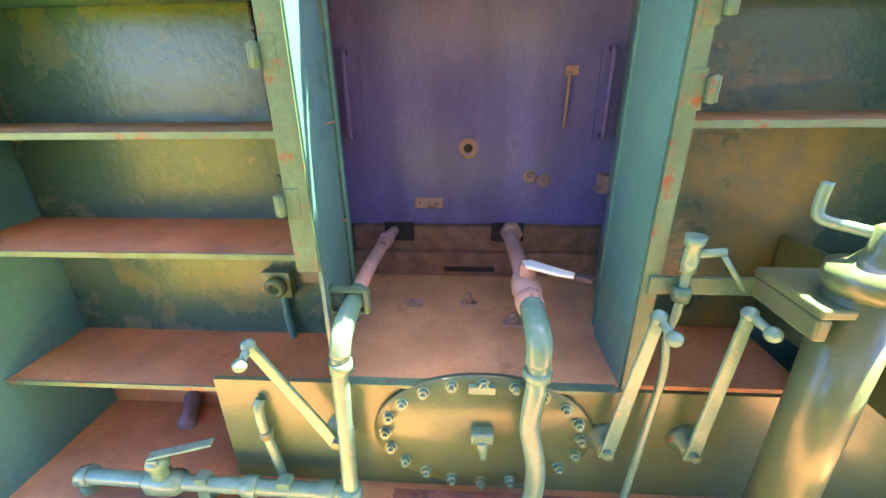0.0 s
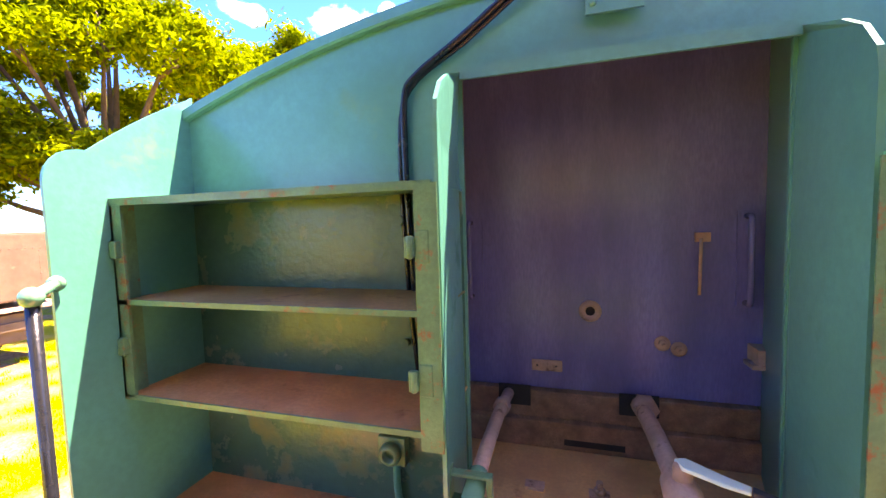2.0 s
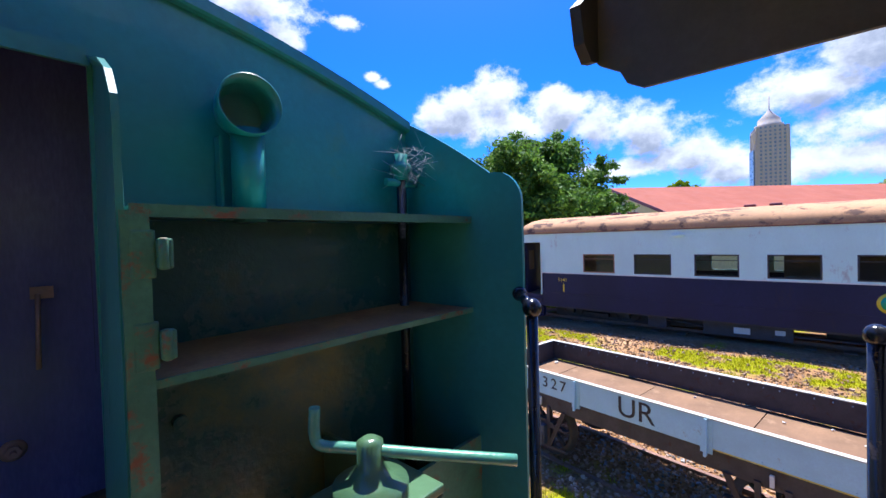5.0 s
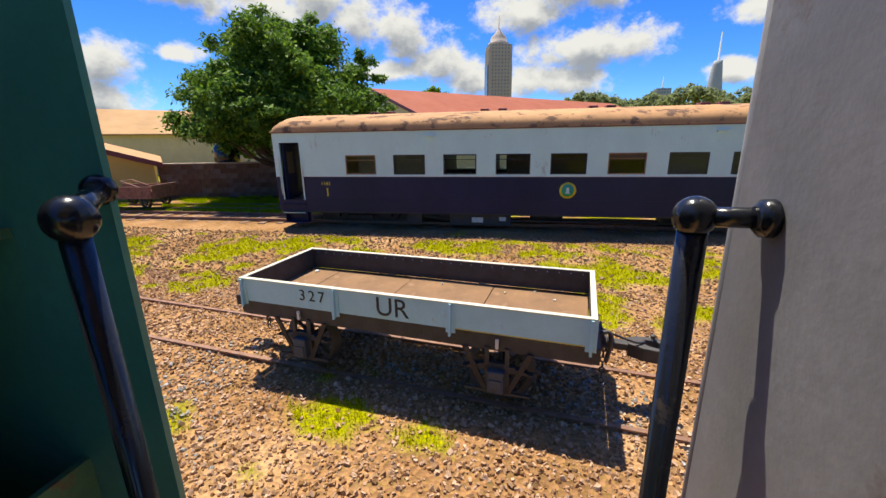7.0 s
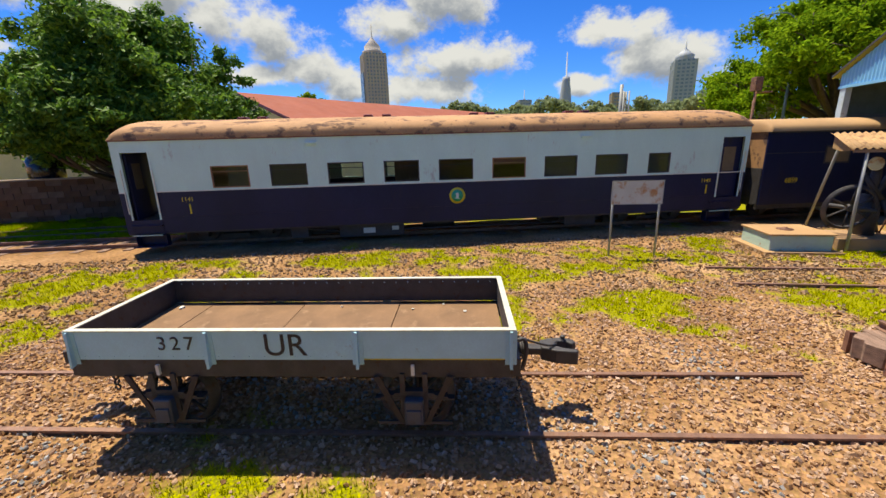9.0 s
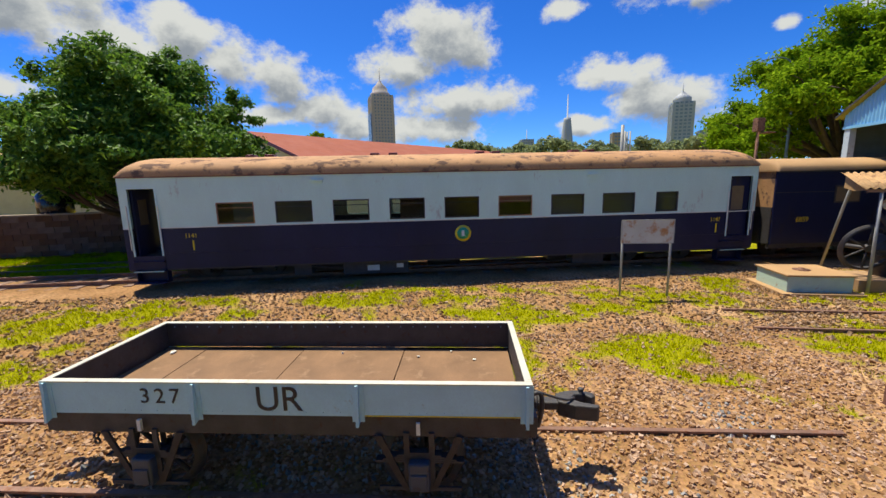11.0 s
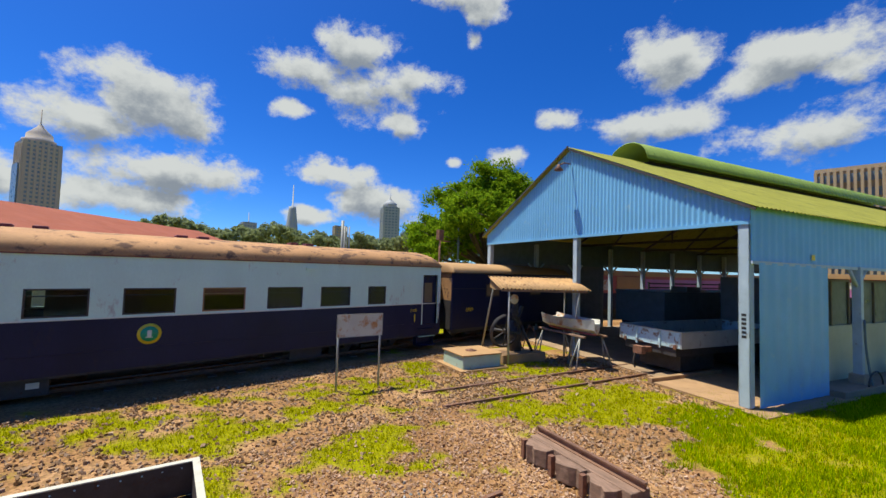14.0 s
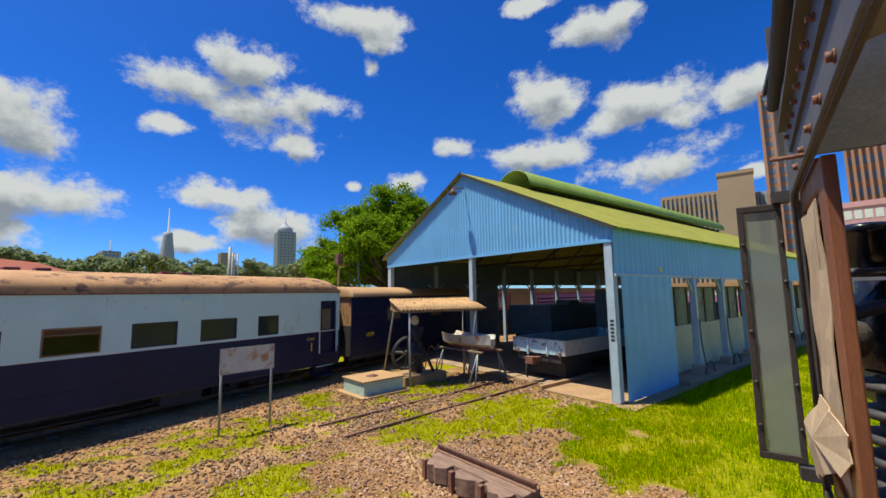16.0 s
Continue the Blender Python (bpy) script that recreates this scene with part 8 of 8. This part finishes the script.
def tree(name, label, at, height, lobes, trunk_r, leaf, n_leaf, size, seed, bare=0.35):
    """Trunk, limbs to each lobe of the crown, and single leaves clustered on the lobes. Lobes: x, y, z, radius, flatness."""
    rng = random.Random(seed)
    t = thing(name, label, "tree", pose(*at, -0.05))
    bm = bmesh.new()
    fork = Vector((rng.uniform(-0.2, 0.2), rng.uniform(-0.2, 0.2), height * bare))
    tube(bm, smooth_path([(0, 0, 0), (fork.x * 0.4, fork.y * 0.4, fork.z * 0.5), fork], 4), 0, 10, [trunk_r * (1.25 - 0.5 * k / 8) for k in range(9)])
    part("trunk", bm, M_BARK, t)
    for x, y, z, r, fl in lobes:
        bm = bmesh.new()
        end = Vector((x, y, z))
        mid = fork.lerp(end, 0.5) + Vector((rng.uniform(-0.3, 0.3), rng.uniform(-0.3, 0.3), -0.06 * height * rng.random()))
        pts = smooth_path([fork - Vector((0, 0, 0.3)), mid, end], 4)
        tube(bm, pts, 0, 7, [trunk_r * (0.55 - 0.45 * k / (len(pts) - 1)) for k in range(len(pts))])
        for k in range(5):
            tip = end + Vector((rng.gauss(0, 1), rng.gauss(0, 1), rng.gauss(0, 0.6))).normalized() * r * 0.8
            tube(bm, [mid.lerp(end, 0.7), end.lerp(tip, 0.5) + Vector((0, 0, 0.1 * r)), tip], 0, 5, [trunk_r * 0.16, trunk_r * 0.09, trunk_r * 0.03])
        part("limb", bm, M_BARK, t)
    total = sum(r * r for *_, r, _ in lobes)
    verts, faces = [], []
    for x, y, z, r, fl in lobes:
        c = Vector((x, y, z))
        clumps = max(5, int(22 * r * r / (total / len(lobes))))
        per = int(n_leaf * r * r / total / clumps)
        for _ in range(clumps):
            d = Vector((rng.gauss(0, 1), rng.gauss(0, 1), rng.gauss(0.15, 0.9))).normalized()
            cc = c + Vector((d.x, d.y, d.z * fl)) * r * rng.uniform(0.45, 1.05)
            cr = r * rng.uniform(0.18, 0.36)
            for _ in range(per):
                p = cc + Vector((rng.gauss(0, 1), rng.gauss(0, 1), rng.gauss(0, 0.7))) * cr * 0.55
                s = size * rng.uniform(0.6, 1.3)
                nrm = (Vector((rng.gauss(0, 0.8), rng.gauss(0, 0.8), 0.8)) + (p - cc).normalized() * 0.6).normalized()
                u = nrm.cross(Vector((rng.gauss(0, 1), rng.gauss(0, 1), rng.gauss(0, 1)))).normalized()
                v = nrm.cross(u)
                i = len(verts)
                verts += [p - u * s, p + v * s * 0.42 - u * 0.1 * s, p + u * s - nrm * s * 0.25, p - v * s * 0.42 - u * 0.1 * s]
                faces.append((i, i + 1, i + 2, i + 3))
    me = bpy.data.meshes.new("crown")
    me.from_pydata(verts, [], faces)
    me.materials.append(leaf)
    crown = new("crown", me)
    crown.parent = t
    return t


def crown_lobes(seed, n, rx, ry, rz, zc, r0, r1):
    rng = random.Random(seed)
    out = []
    for k in range(n):
        a = 2.39996 * k
        f = math.sqrt((k + 0.5) / n)
        z = zc + rz * (1 - f * f) * rng.uniform(0.5, 1.0) - rz * 0.5 * f * rng.random()
        out.append((rx * f * math.cos(a), ry * f * math.sin(a), z, rng.uniform(r0, r1), 0.75))
    return out


tree("mango_tree", "large dark-green broad-leaved tree behind the coach end", (20.2, 11.6), 9.0, crown_lobes(1, 26, 3.5, 4.0, 4.0, 4.6, 1.1, 1.8) + crown_lobes(2, 13, 3.3, 3.9, 0.7, 3.2, 1.0, 1.5) + [(2.0, -3.2, 4.9, 1.3, 0.9), (2.1, -3.5, 6.3, 1.0, 0.9), (1.8, -2.9, 3.6, 1.2, 0.8), (2.4, -4.1, 4.4, 0.7, 0.8), (0.6, -1.2, 7.7, 1.0, 0.9)], 0.24, M_LEAF_DARK, 125000, 0.115, 1, 0.2)
tree("shade_tree", "spreading fresh-green tree beside the shed", (23.9, -25.5), 12, crown_lobes(5, 34, 6.1, 6.1, 5.0, 6.2, 1.4, 2.2), 0.38, M_LEAF_MID, 125000, 0.14, 5, 0.3)
tree("jacaranda_tree", "tall feathery yellow-green tree with dark branches", (-16.0, 11.0), 12.5, crown_lobes(9, 18, 5.0, 5.0, 4.5, 7.6, 1.3, 2.1) + crown_lobes(10, 8, 4.2, 4.2, 1.0, 4.8, 1.2, 1.7), 0.32, M_LEAF_LIGHT, 90000, 0.12, 9, 0.3)
tree("jacaranda_tree", "tall feathery yellow-green tree behind the tender", (-14.6, 19.0), 13.0, crown_lobes(11, 16, 4.4, 4.4, 4.2, 9.0, 1.3, 2.0), 0.3, M_LEAF_LIGHT, 50000, 0.14, 11, 0.3)
tree("jacaranda_tree", "yellow-green tree in a row beyond the siding", (-20.0, 4.5), 11.0, crown_lobes(13, 14, 4.6, 4.6, 4.0, 6.0, 1.4, 2.0), 0.3, M_LEAF_LIGHT, 36000, 0.2, 13, 0.3)
tree("small_tree", "rounded bright green tree top behind the hall", (70, 14.9), 11.0, crown_lobes(15, 9, 3.0, 3.4, 2.2, 8.0, 1.0, 1.5), 0.3, M_LEAF_MID, 7000, 0.25, 15, 0.5)
tree("small_tree", "thin tree on the far skyline, leaves tinted for haze", (52, 44), 9.0, crown_lobes(17, 6, 2.0, 2.0, 2.5, 5.6, 0.8, 1.2), 0.2, M_LEAF_FAR, 3000, 0.25, 17, 0.5)
rngt = random.Random(21)
for k in range(22):
    yaw = -96 - 2.35 * k + rngt.uniform(-0.8, 0.8)
    dist = rngt.uniform(140, 165)
    x, y = place(yaw, dist)
    hh = rngt.uniform(14.5, 17.5) if k not in (1, 2) else 18
    tree("skyline_tree", "tree in the skyline belt, haze put into its leaf colour", (x, y), hh, crown_lobes(30 + k, 7, 6.5, 6.5, 3.0, hh - 5, 2.2, 3.4), 0.35, M_LEAF_FAR, 2200, 0.7, 40 + k, 0.3)["group"] = "trees along the skyline"

# ---- ballast stones and grass ----
M_BALLAST = material("ballast_stone", (0.38, 0.22, 0.12), 0.9, vary=0.25, scale=12, grain=120, bump=0.3, per_piece=0.36, spec=0.1)
M_YARDSTONE = material("brown_yard_stone", (0.29, 0.175, 0.09), 0.9, vary=0.25, scale=12, grain=120, bump=0.3, per_piece=0.36, spec=0.1)
M_GREYSTONE = material("grey_ballast_stone", (0.30, 0.29, 0.28), 0.9, vary=0.25, scale=12, grain=120, bump=0.3, per_piece=0.4, spec=0.1)


def stones(name, label, n, area, r0, r1, mat, seed, keep):
    rng = random.Random(seed)
    bmx = bmesh.new()
    bmesh.ops.create_icosphere(bmx, subdivisions=1, radius=1)
    ico_v = [v.co.copy() for v in bmx.verts]
    idx = {v: i for i, v in enumerate(bmx.verts)}
    ico_f = [tuple(idx[v] for v in f.verts) for f in bmx.faces]
    bmx.free()
    bmx = bmesh.new()
    bmesh.ops.create_cube(bmx, size=1.5)
    cube_v = [v.co.copy() for v in bmx.verts]
    idx = {v: i for i, v in enumerate(bmx.verts)}
    cube_f = [tuple(idx[v] for v in f.verts) for f in bmx.faces]
    bmx.free()
    shapes = []
    for k in range(24):
        vs, fs = (cube_v, cube_f) if k % 3 else (ico_v, ico_f)
        shapes.append(([v + Vector((rng.uniform(-0.3, 0.3), rng.uniform(-0.3, 0.3), rng.uniform(-0.3, 0.3))) for v in vs], fs))
    verts, faces = [], []
    x0, x1, y0, y1 = area
    made = 0
    while made < n:
        x, y = rng.uniform(x0, x1), rng.uniform(y0, y1)
        if rng.random() > keep(x, y):
            n -= 1
            continue
        vs, fs = shapes[rng.randrange(24)]
        r = r0 + (r1 - r0) * rng.random() ** 2.2
        m = Matrix.Translation((x, y, ground_z(x, y) + r * 0.22)) @ Euler((rng.uniform(0, 6.3), rng.uniform(0, 6.3), rng.uniform(0, 6.3))).to_matrix().to_4x4() @ Matrix.Diagonal((r * rng.uniform(0.7, 1.2), r * rng.uniform(0.7, 1.2), r * rng.uniform(0.5, 0.8), 1))
        i = len(verts)
        verts += [m @ v for v in vs]
        faces += [tuple(i + k for k in f) for f in fs]
        made += 1
    me = bpy.data.meshes.new(name)
    me.from_pydata(verts, [], faces)
    me.materials.append(mat)
    tagged(new(name, me), label, "gravel", kind="stuff")


def stone_keep(x, y):
    g = grass_at(x, y)
    dn = abs(x * TN.x + y * TN.y - 5.26)
    return max(0.06, (1 - 0.85 * g)) * (1.0 if dn < 2.4 else 0.55)


stones("ballast", "loose brown and grey crushed-stone ballast", 58000, (1.9, 8.6, -7.0, 10.5), 0.013, 0.034, M_BALLAST, 7, stone_keep)
stones("ballast", "loose grey crushed stone beside the rails", 6000, (2.5, 6.5, -4.0, 6.0), 0.014, 0.036, M_GREYSTONE, 8, lambda x, y: smooth(noise.noise(Vector((x * 0.6, y * 0.6, 9))), -0.05, 0.3))
stones("gravel", "scattered brown gravel across the yard", 22000, (8.0, 12.6, -13.0, 15.0), 0.014, 0.045, M_YARDSTONE, 10, lambda x, y: 1 - 0.8 * grass_at(x, y))
stones("gravel", "scattered brown gravel near the shed", 7000, (4.0, 10.0, -13.0, -6.5), 0.014, 0.05, M_YARDSTONE, 11, lambda x, y: 1 - 0.9 * grass_at(x, y))


def grass(name, label, n, area, h0, h1, mat, seed, keep):
    rng = random.Random(seed)
    x0, x1, y0, y1 = area
    verts, faces = [], []
    for _ in range(n):
        x, y = rng.uniform(x0, x1), rng.uniform(y0, y1)
        if rng.random() > keep(x, y):
            continue
        z = ground_z(x, y)
        for _ in range(4):
            bx, by = x + rng.gauss(0, 0.03), y + rng.gauss(0, 0.03)
            a = rng.uniform(0, 6.28)
            h = rng.uniform(h0, h1)
            w = 0.004 + 0.05 * h
            dx, dy = math.cos(a), math.sin(a)
            lean = rng.uniform(0.1, 0.8) * h
            i = len(verts)
            verts += [(bx - dy * w, by + dx * w, z - 0.01), (bx + dy * w, by - dx * w, z - 0.01), (bx + dx * lean, by + dy * lean, z + h)]
            faces.append((i, i + 1, i + 2))
    me = bpy.data.meshes.new(name)
    me.from_pydata(verts, [], faces)
    me.materials.append(mat)
    tagged(new(name, me), label, "grass", kind="stuff")


M_GRASS = leaf_material("yard_grass", (0.15, 0.18, 0.0), (0.50, 0.46, 0.0))
M_LUSH = leaf_material("lush_grass", (0.14, 0.25, 0.0), (0.46, 0.52, 0.0))
grass("grass", "short bright grass in patches between the stones", 110000, (1.9, 12.6, -13, 14), 0.02, 0.075, M_GRASS, 31, lambda x, y: 0.7 * grass_at(x, y) ** 1.5)
grass("grass", "lush green grass bank beside the shed", 60000, (-2.5, 5.0, -24, -6.5), 0.03, 0.12, M_LUSH, 32, lambda x, y: grass_at(x, y) * (0.25 + 0.75 * smooth(noise.noise(Vector((x * 0.9, y * 0.9, 4))), -0.3, 0.25)) * (1 - smooth(x - 3.3 - (y + 11.2) * 0.32, -0.2, 0.3) if y < -11 else 1))
grass("grass", "sunlit grass beyond the footplate", 20000, (-12.5, -1.9, -2, 12), 0.03, 0.10, M_GRASS, 33, lambda x, y: grass_at(x, y))
grass("grass", "grass strip behind the siding", 16000, (15.6, 20, 8, 22), 0.05, 0.16, M_LUSH, 34, lambda x, y: grass_at(x, y))
